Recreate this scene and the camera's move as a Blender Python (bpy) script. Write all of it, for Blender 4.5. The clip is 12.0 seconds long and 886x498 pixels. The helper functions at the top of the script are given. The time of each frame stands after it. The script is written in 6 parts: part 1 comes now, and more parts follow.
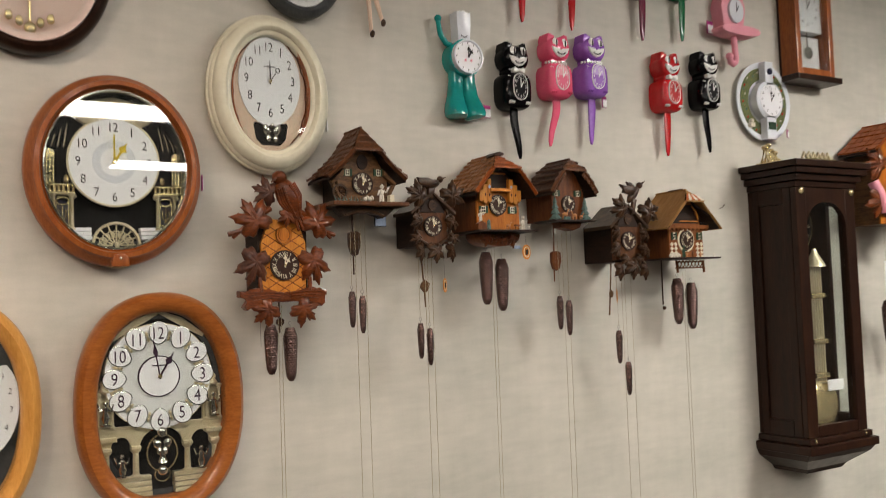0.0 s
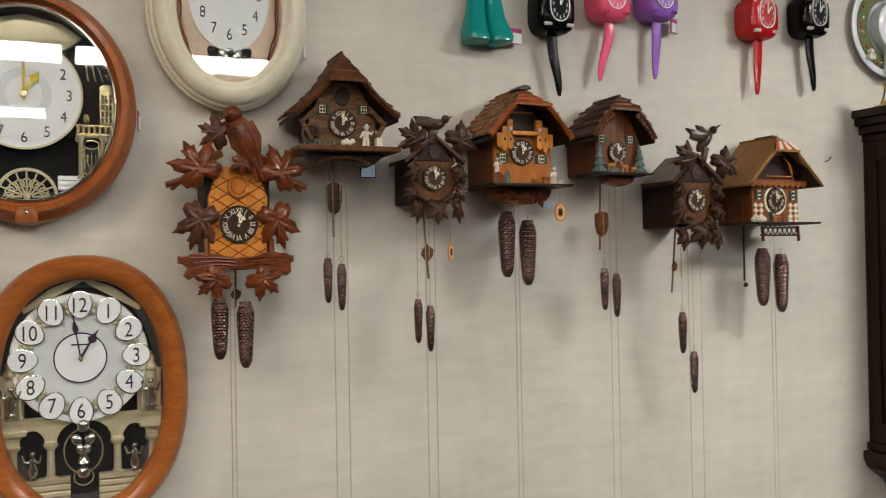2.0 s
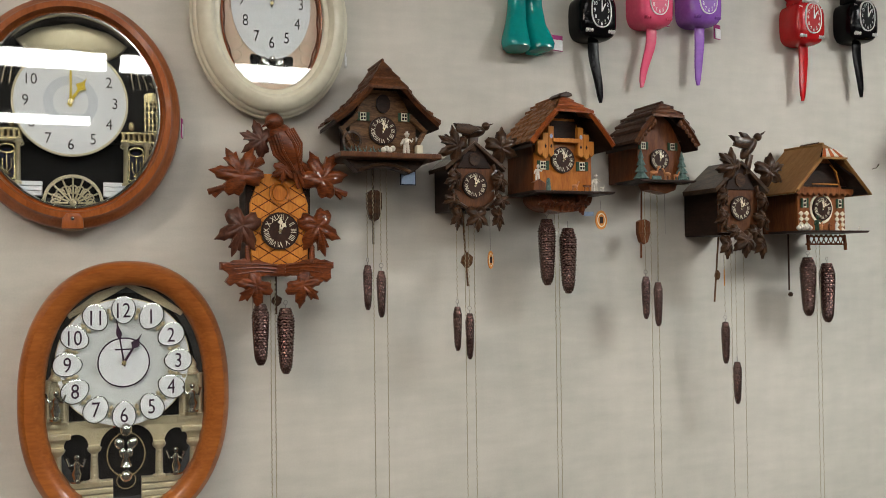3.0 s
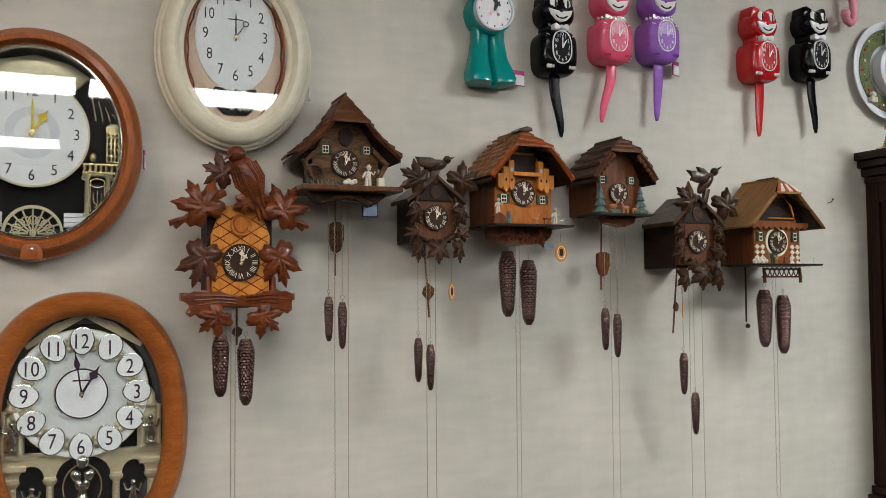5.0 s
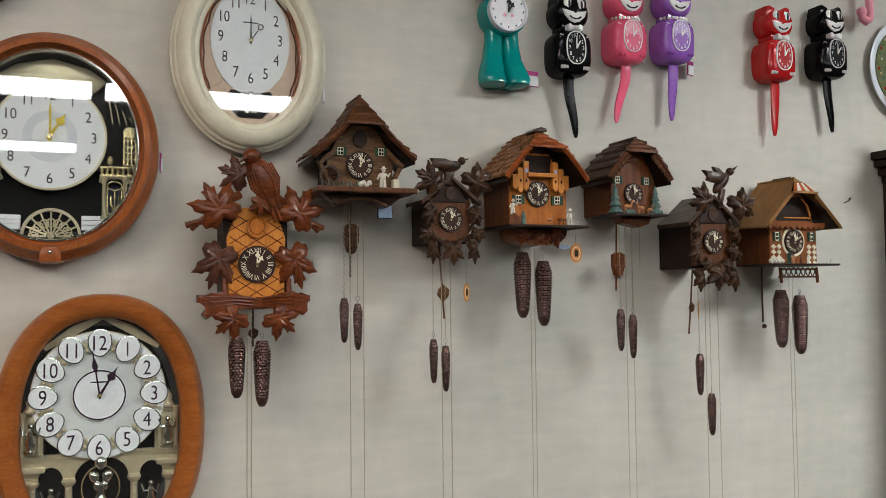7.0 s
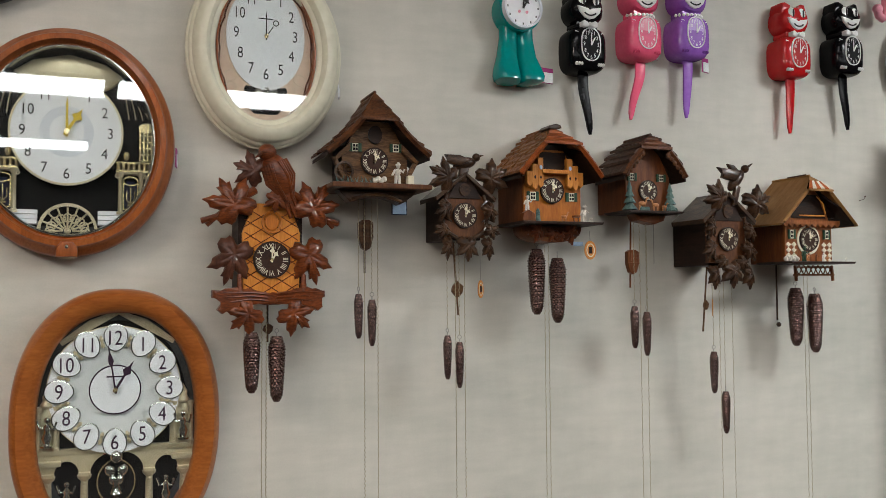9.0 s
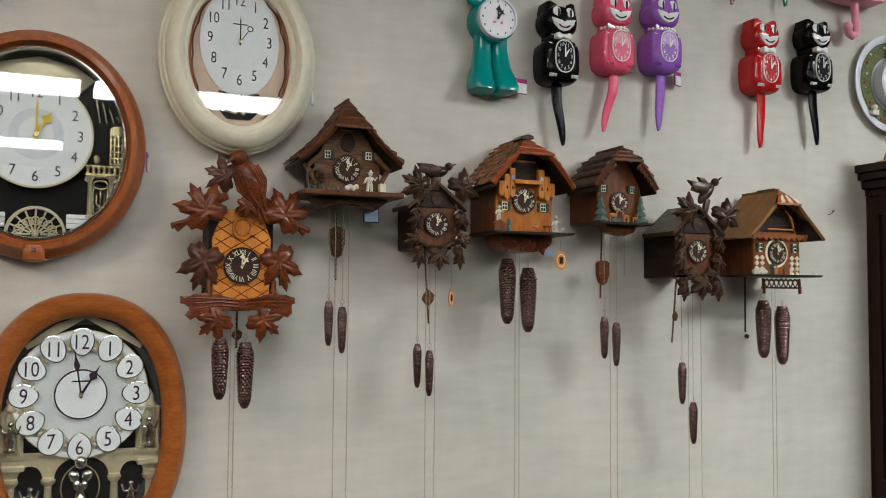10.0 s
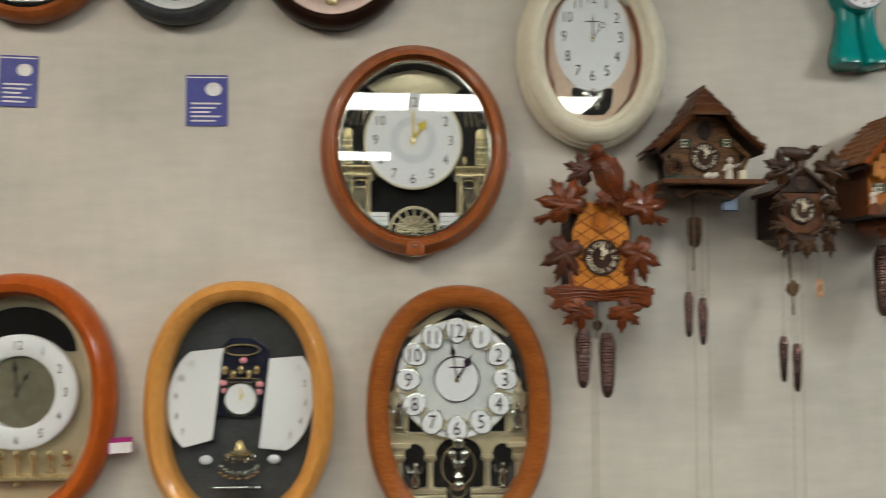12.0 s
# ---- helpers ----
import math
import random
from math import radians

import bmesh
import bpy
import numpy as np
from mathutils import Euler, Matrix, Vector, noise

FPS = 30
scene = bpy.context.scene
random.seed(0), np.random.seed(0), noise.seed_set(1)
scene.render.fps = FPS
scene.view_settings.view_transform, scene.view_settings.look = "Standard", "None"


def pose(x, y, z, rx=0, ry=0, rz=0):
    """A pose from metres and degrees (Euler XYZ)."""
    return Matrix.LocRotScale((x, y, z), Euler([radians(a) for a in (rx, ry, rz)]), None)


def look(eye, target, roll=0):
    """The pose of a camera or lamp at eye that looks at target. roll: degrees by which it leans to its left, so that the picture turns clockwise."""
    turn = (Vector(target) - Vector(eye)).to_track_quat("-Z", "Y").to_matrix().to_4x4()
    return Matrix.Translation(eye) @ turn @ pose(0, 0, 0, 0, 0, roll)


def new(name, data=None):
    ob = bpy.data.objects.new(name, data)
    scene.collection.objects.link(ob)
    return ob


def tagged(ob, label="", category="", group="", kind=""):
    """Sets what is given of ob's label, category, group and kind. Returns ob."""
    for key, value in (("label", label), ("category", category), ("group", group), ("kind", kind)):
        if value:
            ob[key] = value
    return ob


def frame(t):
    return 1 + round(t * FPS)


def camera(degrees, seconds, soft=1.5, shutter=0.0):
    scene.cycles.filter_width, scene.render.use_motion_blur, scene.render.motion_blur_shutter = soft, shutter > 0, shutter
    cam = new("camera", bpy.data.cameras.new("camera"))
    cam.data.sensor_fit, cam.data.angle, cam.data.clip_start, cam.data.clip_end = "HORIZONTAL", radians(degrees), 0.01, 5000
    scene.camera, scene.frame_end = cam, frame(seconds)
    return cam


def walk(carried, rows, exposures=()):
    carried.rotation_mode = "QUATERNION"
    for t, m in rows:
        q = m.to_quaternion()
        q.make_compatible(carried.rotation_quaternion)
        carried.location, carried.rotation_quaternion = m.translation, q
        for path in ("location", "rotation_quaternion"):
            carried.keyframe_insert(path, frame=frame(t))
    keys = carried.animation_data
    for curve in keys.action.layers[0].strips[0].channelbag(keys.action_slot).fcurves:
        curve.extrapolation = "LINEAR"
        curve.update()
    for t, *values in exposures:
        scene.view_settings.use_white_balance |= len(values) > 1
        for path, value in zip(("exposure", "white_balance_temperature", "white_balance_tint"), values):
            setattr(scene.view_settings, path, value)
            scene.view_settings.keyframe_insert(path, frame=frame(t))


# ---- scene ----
cam = camera(52.8, 12.0, soft=0.7, shutter=0.35)
PATH = [
    (0, (-0.22, -2.02, 1.613), (0.813, -0.31, 1.712), -2.1),
    (0.5, (-0.045, -1.866, 1.609), (0.888, -0.097, 1.634), -1.3),
    (1, (0.092, -1.793, 1.622), (0.896, 0.038, 1.624), -1.6),
    (1.5, (0.194, -1.771, 1.633), (1.064, 0.029, 1.684), 0.4),
    (2, (0.212, -1.74, 1.62), (1.009, 0.094, 1.642), -1.0),
    (2.5, (0.215, -1.731, 1.618), (0.957, 0.126, 1.634), -0.9),
    (3, (0.209, -1.733, 1.621), (0.93, 0.133, 1.66), -0.7),
    (3.5, (0.213, -1.742, 1.639), (0.955, 0.113, 1.721), -0.8),
    (5.5, (0.225, -1.761, 1.634), (1.002, 0.079, 1.727), -0.4),
    (6, (0.221, -1.762, 1.632), (0.978, 0.087, 1.727), -0.5),
    (6.5, (0.226, -1.756, 1.628), (0.97, 0.098, 1.729), -0.6),
    (7, (0.222, -1.76, 1.634), (0.969, 0.092, 1.731), -0.6),
    (9, (0.213, -1.756, 1.628), (0.941, 0.105, 1.724), -0.4),
    (9.5, (0.217, -1.76, 1.635), (0.946, 0.099, 1.74), 0.3),
    (10, (0.224, -1.766, 1.635), (0.997, 0.076, 1.742), 0.4),
    (10.5, (0.225, -1.767, 1.638), (1.034, 0.057, 1.77), 0.6),
    (11, (0.202, -1.753, 1.634), (0.986, 0.082, 1.764), 0.3),
    (11.5, (0.175, -1.749, 1.626), (0.636, 0.193, 1.75), -0.3),
    (12, (0.1125, -1.758, 1.618), (0.241, 0.2355, 1.7215), 0.1),
]
BALANCE = [(0, 0.24, 7050, 17), (1, 0.26, 6950, 16), (2.5, 0.17, 6600, 13.5), (5.5, 0.12, 6320, 13), (10.5, 0.1, 6280, 12), (12, 0.09, 6550, 10)]
walk(cam, [(t, look(eye, target, roll)) for t, eye, target, roll in PATH], BALANCE)

# ---- light: ceiling troffers; a closed room, hardly any sky ----
world = bpy.data.worlds.new("world")
world.use_nodes = True
world.node_tree.nodes["Background"].inputs[0].default_value = (0.8, 0.85, 0.9, 1)
world.node_tree.nodes["Background"].inputs[1].default_value = 0.02
scene.world = world
GLOW = 14.0
STRONG = 23.0
CEILING = 2.92


# ---- materials ----
def links(m):
    m.use_nodes = True
    nt = m.node_tree
    return nt, nt.nodes, nt.nodes["Principled BSDF"]


def surface(name, base, dark=None, rough=0.5, metal=0.0, scale=30.0, grain=None, bump=0.0, coat=0.0, amount=1.0, spec=0.2):
    """A painted, plastic, wooden or metal surface. base, dark: colours between which two scales of noise mix; grain: stretch per axis."""
    m = bpy.data.materials.new(name)
    nt, nodes, bsdf = links(m)
    dark = dark or tuple(c * 0.82 for c in base)
    co = nodes.new("ShaderNodeTexCoord")
    info = nodes.new("ShaderNodeObjectInfo")
    add = nodes.new("ShaderNodeVectorMath")
    add.operation = "ADD"
    mul = nodes.new("ShaderNodeVectorMath")
    mul.operation = "MULTIPLY"
    mul.inputs[1].default_value = grain or (1, 1, 1)
    nt.links.new(co.outputs["Object"], add.inputs[0])
    nt.links.new(info.outputs["Random"], add.inputs[1])
    nt.links.new(add.outputs[0], mul.inputs[0])
    fine, broad = nodes.new("ShaderNodeTexNoise"), nodes.new("ShaderNodeTexNoise")
    fine.inputs["Scale"].default_value, broad.inputs["Scale"].default_value = scale * 6, scale
    fine.inputs["Detail"].default_value, broad.inputs["Detail"].default_value = 4, 3
    for n in (fine, broad):
        nt.links.new(mul.outputs[0], n.inputs["Vector"])
    mean = nodes.new("ShaderNodeMath")
    mean.operation = "MULTIPLY_ADD"
    mean.inputs[1].default_value = 0.5
    half = nodes.new("ShaderNodeMath")
    half.operation = "MULTIPLY"
    half.inputs[1].default_value = 0.5
    nt.links.new(broad.outputs[0], half.inputs[0])
    nt.links.new(fine.outputs[0], mean.inputs[0])
    nt.links.new(half.outputs[0], mean.inputs[2])
    ramp = nodes.new("ShaderNodeValToRGB")
    ramp.color_ramp.elements[0].position, ramp.color_ramp.elements[1].position = 0.5 - 0.14 / amount, 0.5 + 0.14 / amount
    ramp.color_ramp.elements[0].color, ramp.color_ramp.elements[1].color = (*dark, 1), (*base, 1)
    nt.links.new(mean.outputs[0], ramp.inputs[0])
    nt.links.new(ramp.outputs[0], bsdf.inputs["Base Color"])
    gloss = nodes.new("ShaderNodeMapRange")
    gloss.inputs["To Min"].default_value, gloss.inputs["To Max"].default_value = rough * 1.25, rough * 0.8
    nt.links.new(broad.outputs[0], gloss.inputs["Value"])
    nt.links.new(gloss.outputs[0], bsdf.inputs["Roughness"])
    bsdf.inputs["Metallic"].default_value = metal
    bsdf.inputs["Coat Weight"].default_value = coat
    bsdf.inputs["Coat Roughness"].default_value = 0.1
    bsdf.inputs["Coat IOR"].default_value = 1.4
    bsdf.inputs["Specular IOR Level"].default_value = spec
    if bump:
        b = nodes.new("ShaderNodeBump")
        b.inputs["Strength"].default_value, b.inputs["Distance"].default_value = bump, 0.002
        nt.links.new(mean.outputs[0], b.inputs["Height"])
        nt.links.new(b.outputs[0], bsdf.inputs["Normal"])
    return m


def wallpaper():
    """Woven grass-cloth paper: faint streaks both ways, blotches and a soft weave relief."""
    m = bpy.data.materials.new("wallpaper")
    nt, nodes, bsdf = links(m)
    co = nodes.new("ShaderNodeTexCoord")
    out = []
    for stretch, scale, detail in (((1.2, 1, 5.0), 9.0, 6), ((5, 1, 1.2), 6.0, 5), ((1, 1, 1.3), 3.2, 6), ((1, 1, 1), 300.0, 2)):
        mul = nodes.new("ShaderNodeVectorMath")
        mul.operation = "MULTIPLY"
        mul.inputs[1].default_value = stretch
        n = nodes.new("ShaderNodeTexNoise")
        n.inputs["Scale"].default_value, n.inputs["Detail"].default_value = scale, detail
        nt.links.new(co.outputs["Object"], mul.inputs[0])
        nt.links.new(mul.outputs[0], n.inputs["Vector"])
        out.append(n)
    total = None
    for n, w in zip(out, (0.24, 0.14, 0.52, 0.1)):
        a = nodes.new("ShaderNodeMath")
        a.operation = "MULTIPLY_ADD"
        a.inputs[1].default_value = w
        nt.links.new(n.outputs[0], a.inputs[0])
        if total:
            nt.links.new(total.outputs[0], a.inputs[2])
        else:
            a.inputs[2].default_value = 0.0
        total = a
    ramp = nodes.new("ShaderNodeValToRGB")
    ramp.color_ramp.elements[0].position, ramp.color_ramp.elements[1].position = 0.36, 0.64
    ramp.color_ramp.elements[0].color, ramp.color_ramp.elements[1].color = (0.425, 0.415, 0.36, 1), (0.6, 0.563, 0.495, 1)
    nt.links.new(total.outputs[0], ramp.inputs[0])
    nt.links.new(ramp.outputs[0], bsdf.inputs["Base Color"])
    bsdf.inputs["Roughness"].default_value = 0.55
    b = nodes.new("ShaderNodeBump")
    b.inputs["Strength"].default_value, b.inputs["Distance"].default_value = 0.35, 0.002
    nt.links.new(total.outputs[0], b.inputs["Height"])
    nt.links.new(b.outputs[0], bsdf.inputs["Normal"])
    return m


def clear_glass():
    m = bpy.data.materials.new("clear_glass")
    nt, nodes, bsdf = links(m)
    nodes.remove(bsdf)
    see, shine, mix, edge, power, add = (nodes.new("ShaderNode" + k) for k in ("BsdfTransparent", "BsdfGlossy", "MixShader", "LayerWeight", "Math", "Math"))
    see.inputs[0].default_value = (0.95, 0.97, 0.96, 1)
    shine.inputs["Roughness"].default_value = 0.015
    edge.inputs[0].default_value = 0.5
    power.operation, add.operation = "POWER", "MULTIPLY_ADD"
    power.inputs[1].default_value = 4.0
    add.inputs[1].default_value, add.inputs[2].default_value = 0.8, 0.08
    nt.links.new(edge.outputs["Facing"], power.inputs[0])
    nt.links.new(power.outputs[0], add.inputs[0])
    nt.links.new(add.outputs[0], mix.inputs[0])
    nt.links.new(see.outputs[0], mix.inputs[1])
    nt.links.new(shine.outputs[0], mix.inputs[2])
    nt.links.new(mix.outputs[0], nodes["Material Output"].inputs[0])
    return m


def glowing(name, colour, power):
    m = bpy.data.materials.new(name)
    nt, nodes, bsdf = links(m)
    bsdf.inputs["Base Color"].default_value = (0.9, 0.9, 0.9, 1)
    bsdf.inputs["Emission Color"].default_value = (*colour, 1)
    bsdf.inputs["Emission Strength"].default_value = power
    return m


UP = (6, 6, 0.7)
M = dict(
    wall=wallpaper(),
    paint=surface("ceiling_tile", (0.78, 0.78, 0.76), rough=0.9, scale=20, bump=0.3),
    carpet=surface("carpet", (0.09, 0.075, 0.07), (0.04, 0.035, 0.032), rough=0.95, scale=60, bump=0.6),
    cloth=surface("unseen_dark_wall", (0.075, 0.064, 0.054), rough=0.8, scale=3, bump=0.1),
    shelf=surface("shelf_wood", (0.13, 0.075, 0.045), (0.06, 0.03, 0.02), rough=0.4, scale=12, grain=(1, 6, 6)),
    glass=clear_glass(),
    cherry=surface("cherry_lacquer", (0.36, 0.105, 0.026), (0.22, 0.056, 0.014), rough=0.3, scale=9, grain=(5, 5, 1), coat=0.35),
    walnut=surface("amber_lacquer", (0.35, 0.11, 0.022), (0.24, 0.066, 0.014), rough=0.3, scale=8, grain=(1, 4, 5), coat=0.35),
    oak=surface("honey_oak_lacquer", (0.66, 0.33, 0.085), (0.52, 0.23, 0.05), rough=0.33, scale=8, grain=(6, 5, 1), coat=0.4),
    rust=surface("orange_lacquer", (0.45, 0.1, 0.014), (0.32, 0.062, 0.01), rough=0.3, scale=9, grain=(5, 5, 1), coat=0.35),
    ivory=surface("ivory_lacquer", (0.72, 0.69, 0.54), (0.64, 0.6, 0.46), rough=0.38, scale=10, coat=0.3),
    peach=surface("peach_marbled_panel", (0.78, 0.6, 0.47), (0.68, 0.5, 0.38), rough=0.45, scale=25),
    rosewood=surface("pinkish_enamel", (0.8, 0.64, 0.58), (0.7, 0.53, 0.47), rough=0.35, scale=12),
    mahogany=surface("mahogany_stain", (0.028, 0.0105, 0.005), (0.011, 0.004, 0.0025), rough=0.35, scale=7, grain=(5, 5, 0.6), coat=0.15),
    carved=surface("carved_red_brown", (0.2, 0.047, 0.011), (0.05, 0.012, 0.004), rough=0.34, scale=22, grain=(1, 1, 3), bump=0.35, coat=0.35),
    carved_grey=surface("weathered_leaf", (0.12, 0.042, 0.022), (0.04, 0.013, 0.008), rough=0.42, scale=25, bump=0.3, coat=0.35),
    umber=surface("carved_dark_umber", (0.078, 0.036, 0.016), (0.011, 0.005, 0.0028), rough=0.34, scale=28, grain=(1, 1, 3), bump=0.4, coat=0.3),
    # brown-orange wood, darkened in colour for the shade on the tan chalet's front
    brown_panel=surface("shaded_brown_orange_panel", (0.27, 0.09, 0.022), (0.15, 0.042, 0.011), rough=0.42, scale=16, grain=UP, bump=0.2),
    cocoa=surface("cocoa_brown_panel", (0.13, 0.048, 0.016), (0.06, 0.02, 0.008), rough=0.4, scale=20, grain=(5, 5, 0.8), bump=0.2, coat=0.3),
    chalet=surface("chalet_brown", (0.17, 0.083, 0.031), (0.045, 0.02, 0.009), rough=0.42, scale=20, grain=(1, 1, 5), bump=0.3),
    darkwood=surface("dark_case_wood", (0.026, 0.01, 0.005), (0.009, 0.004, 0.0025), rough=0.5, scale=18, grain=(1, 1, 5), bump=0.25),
    honey=surface("honey_panel", (0.6, 0.24, 0.04), (0.44, 0.15, 0.02), rough=0.42, scale=16, grain=UP, bump=0.15),
    amber=surface("amber_panel", (0.47, 0.155, 0.016), (0.28, 0.078, 0.009), rough=0.38, scale=16, grain=UP, bump=0.15, coat=0.2),
    redwood=surface("reddish_panel", (0.17, 0.052, 0.013), (0.085, 0.023, 0.007), rough=0.42, scale=16, grain=UP, bump=0.2),
    tan=surface("tan_roof_board", (0.3, 0.155, 0.05), (0.21, 0.1, 0.03), rough=0.6, scale=14, grain=(1, 5, 1), bump=0.25),
    shingle=surface("brown_shingle", (0.15, 0.052, 0.018), (0.03, 0.011, 0.005), rough=0.42, scale=40, grain=(1, 4, 1), bump=0.3),
    shingle_tan=surface("warm_brown_shingle", (0.34, 0.135, 0.04), (0.1, 0.036, 0.012), rough=0.42, scale=40, grain=(1, 4, 1), bump=0.3),
    shingle_red=surface("red_shingle", (0.36, 0.085, 0.016), (0.14, 0.03, 0.007), rough=0.42, scale=40, grain=(1, 4, 1), bump=0.3),
    shingle_dark=surface("dark_shingle", (0.07, 0.03, 0.016), (0.025, 0.011, 0.007), rough=0.5, scale=40, grain=(1, 4, 1), bump=0.3),
    cone=surface("cast_cone", (0.14, 0.08, 0.066), (0.045, 0.022, 0.018), rough=0.25, metal=0.8, scale=60, bump=0.2, coat=0.4),
    chain=surface("aged_brass_chain", (0.42, 0.38, 0.27), (0.3, 0.27, 0.18), rough=0.4, metal=0.6, scale=200),
    wire=surface("steel_wire", (0.34, 0.33, 0.3), rough=0.35, metal=0.9, scale=100),
    gold=surface("bright_brass", (0.82, 0.68, 0.4), (0.62, 0.48, 0.24), rough=0.24, metal=0.75, scale=60),
    champagne=surface("champagne_plating", (0.7, 0.62, 0.44), (0.56, 0.48, 0.31), rough=0.3, metal=0.45, scale=40),
    silver=surface("silver_plating", (0.78, 0.78, 0.74), (0.6, 0.6, 0.56), rough=0.15, metal=1.0, scale=60),
    black=surface("black_backing", (0.008, 0.008, 0.009), (0.004, 0.004, 0.004), rough=0.4, scale=30, spec=0.1),
    olive=surface("olive_picture_disc", (0.2, 0.19, 0.13), (0.13, 0.12, 0.085), rough=0.4, scale=30),
    navy=surface("dark_blue_backing", (0.015, 0.018, 0.05), (0.008, 0.009, 0.02), rough=0.3, scale=30),
    smoke=surface("smoked_plastic", (0.07, 0.075, 0.08), (0.045, 0.05, 0.052), rough=0.2, scale=30),
    dial=surface("white_dial", (0.84, 0.85, 0.88), (0.8, 0.81, 0.84), rough=0.35, scale=20),
    pearl=surface("pearl_grey_dial", (0.7, 0.72, 0.72), (0.6, 0.62, 0.62), rough=0.3, scale=40),
    ink=surface("black_ink", (0.018, 0.016, 0.02), rough=0.5, scale=60),
    plum=surface("plum_ink", (0.045, 0.02, 0.045), rough=0.5, scale=60),
    bone=surface("ivory_plastic", (0.74, 0.68, 0.52), (0.66, 0.59, 0.43), rough=0.4, scale=60),
    dialwood=surface("dark_dial_wood", (0.045, 0.018, 0.01), (0.022, 0.009, 0.006), rough=0.45, scale=40),
    yellow=surface("yellow_hand", (0.78, 0.58, 0.05), rough=0.35, scale=40),
    white=surface("white_plastic", (0.82, 0.81, 0.79), (0.77, 0.76, 0.74), rough=0.3, scale=40),
    figure=surface("painted_white_figure", (0.72, 0.68, 0.6), (0.5, 0.45, 0.37), rough=0.6, scale=120),
    green=surface("green_paint", (0.03, 0.07, 0.038), (0.016, 0.04, 0.022), rough=0.55, scale=120),
    fir=surface("frosted_fir_green", (0.13, 0.2, 0.18), (0.03, 0.07, 0.06), rough=0.6, scale=150),
    deer=surface("tan_figure", (0.5, 0.22, 0.09), (0.36, 0.14, 0.05), rough=0.5, scale=120),
    paper=surface("white_paper", (0.8, 0.8, 0.8), rough=0.7, scale=40),
    bluepaper=surface("pale_blue_tag", (0.35, 0.45, 0.62), rough=0.4, scale=60),
    blue=surface("blue_print", (0.075, 0.085, 0.33), (0.055, 0.065, 0.27), rough=0.45, scale=30),
    magenta=surface("magenta_print", (0.36, 0.03, 0.18), rough=0.5, scale=40),
    tagwood=surface("orange_tag", (0.62, 0.26, 0.06), (0.5, 0.19, 0.04), rough=0.5, scale=60),
    k_black=surface("black_gloss_plastic", (0.004, 0.004, 0.005), (0.003, 0.003, 0.0035), rough=0.14, scale=20, spec=0.14),
    k_red=surface("red_gloss_plastic", (0.52, 0.012, 0.014), (0.44, 0.009, 0.01), rough=0.13, scale=20, spec=0.4),
    k_pink=surface("pink_gloss_plastic", (0.8, 0.105, 0.2), (0.72, 0.085, 0.17), rough=0.13, scale=20, spec=0.4),
    k_purple=surface("purple_gloss_plastic", (0.3, 0.115, 0.5), (0.25, 0.09, 0.43), rough=0.13, scale=20, spec=0.4),
    k_teal=surface("teal_gloss_plastic", (0.0, 0.27, 0.25), (0.0, 0.23, 0.21), rough=0.13, scale=20, spec=0.4),
    k_maroon=surface("maroon_gloss_plastic", (0.16, 0.015, 0.04), rough=0.13, scale=20, spec=0.4),
    k_green=surface("green_gloss_plastic", (0.01, 0.17, 0.07), rough=0.13, scale=20, spec=0.4),
    k_rose=surface("soft_pink_plastic", (0.8, 0.33, 0.4), (0.73, 0.28, 0.35), rough=0.35, scale=20),
    print_k_black=surface("black_dial_print", (0.005, 0.005, 0.006), rough=0.5, scale=20, spec=0.1),
    print_k_red=surface("red_dial_print", (0.5, 0.02, 0.022), (0.42, 0.012, 0.014), rough=0.5, scale=20),
    print_k_pink=surface("pink_dial_print", (0.78, 0.15, 0.25), (0.7, 0.12, 0.21), rough=0.5, scale=20),
    print_k_purple=surface("purple_dial_print", (0.33, 0.15, 0.53), (0.28, 0.12, 0.46), rough=0.5, scale=20),
    print_k_maroon=surface("maroon_dial_print", (0.16, 0.02, 0.045), rough=0.5, scale=20),
    print_k_green=surface("green_dial_print", (0.012, 0.16, 0.07), rough=0.5, scale=20),
    pale_pink=surface("pale_pink_print", (0.83, 0.36, 0.45), (0.77, 0.31, 0.4), rough=0.5, scale=20),
    pale_lilac=surface("pale_lilac_print", (0.55, 0.38, 0.72), (0.5, 0.33, 0.66), rough=0.5, scale=20),
    china=surface("white_china", (0.72, 0.75, 0.8), (0.66, 0.69, 0.75), rough=0.2, scale=20, coat=0.4),
    wreath=surface("wreath_green", (0.035, 0.085, 0.05), (0.2, 0.19, 0.06), rough=0.5, scale=160),
    lit_cool=glowing("lit_diffuser", (0.97, 1.0, 0.95), GLOW),
    lit_strong=glowing("bright_lit_diffuser", (0.97, 1.0, 0.96), STRONG * 2.0),
    lit_weak=glowing("dim_lit_diffuser", (1.0, 0.98, 0.93), STRONG * 0.32),
    lit_warm=glowing("warm_lit_diffuser", (1.0, 0.88, 0.74), STRONG * 1.5),
)


# ---- mesh helpers ----
def part(name, bm, material, parent, label="", smooth=False, at=None):
    """Links a bmesh as one mesh object under a thing or a part."""
    bmesh.ops.recalc_face_normals(bm, faces=bm.faces)
    if smooth:
        for f in bm.faces:
            f.smooth = True
        for e in bm.edges:
            if len(e.link_faces) == 2 and e.calc_face_angle(0) > 0.7:
                e.smooth = False
    me = bpy.data.meshes.new(name)
    bm.to_mesh(me)
    bm.free()
    me.materials.append(M[material])
    ob = new(name, me)
    ob.parent = parent
    if at:
        ob.location = at
    if label:
        tagged(ob, label)
    return ob


def again(name, mesh, parent, m):
    """One more piece on a mesh that is there already."""
    ob = new(name, mesh)
    ob.parent = parent
    ob.matrix_basis = m
    return ob


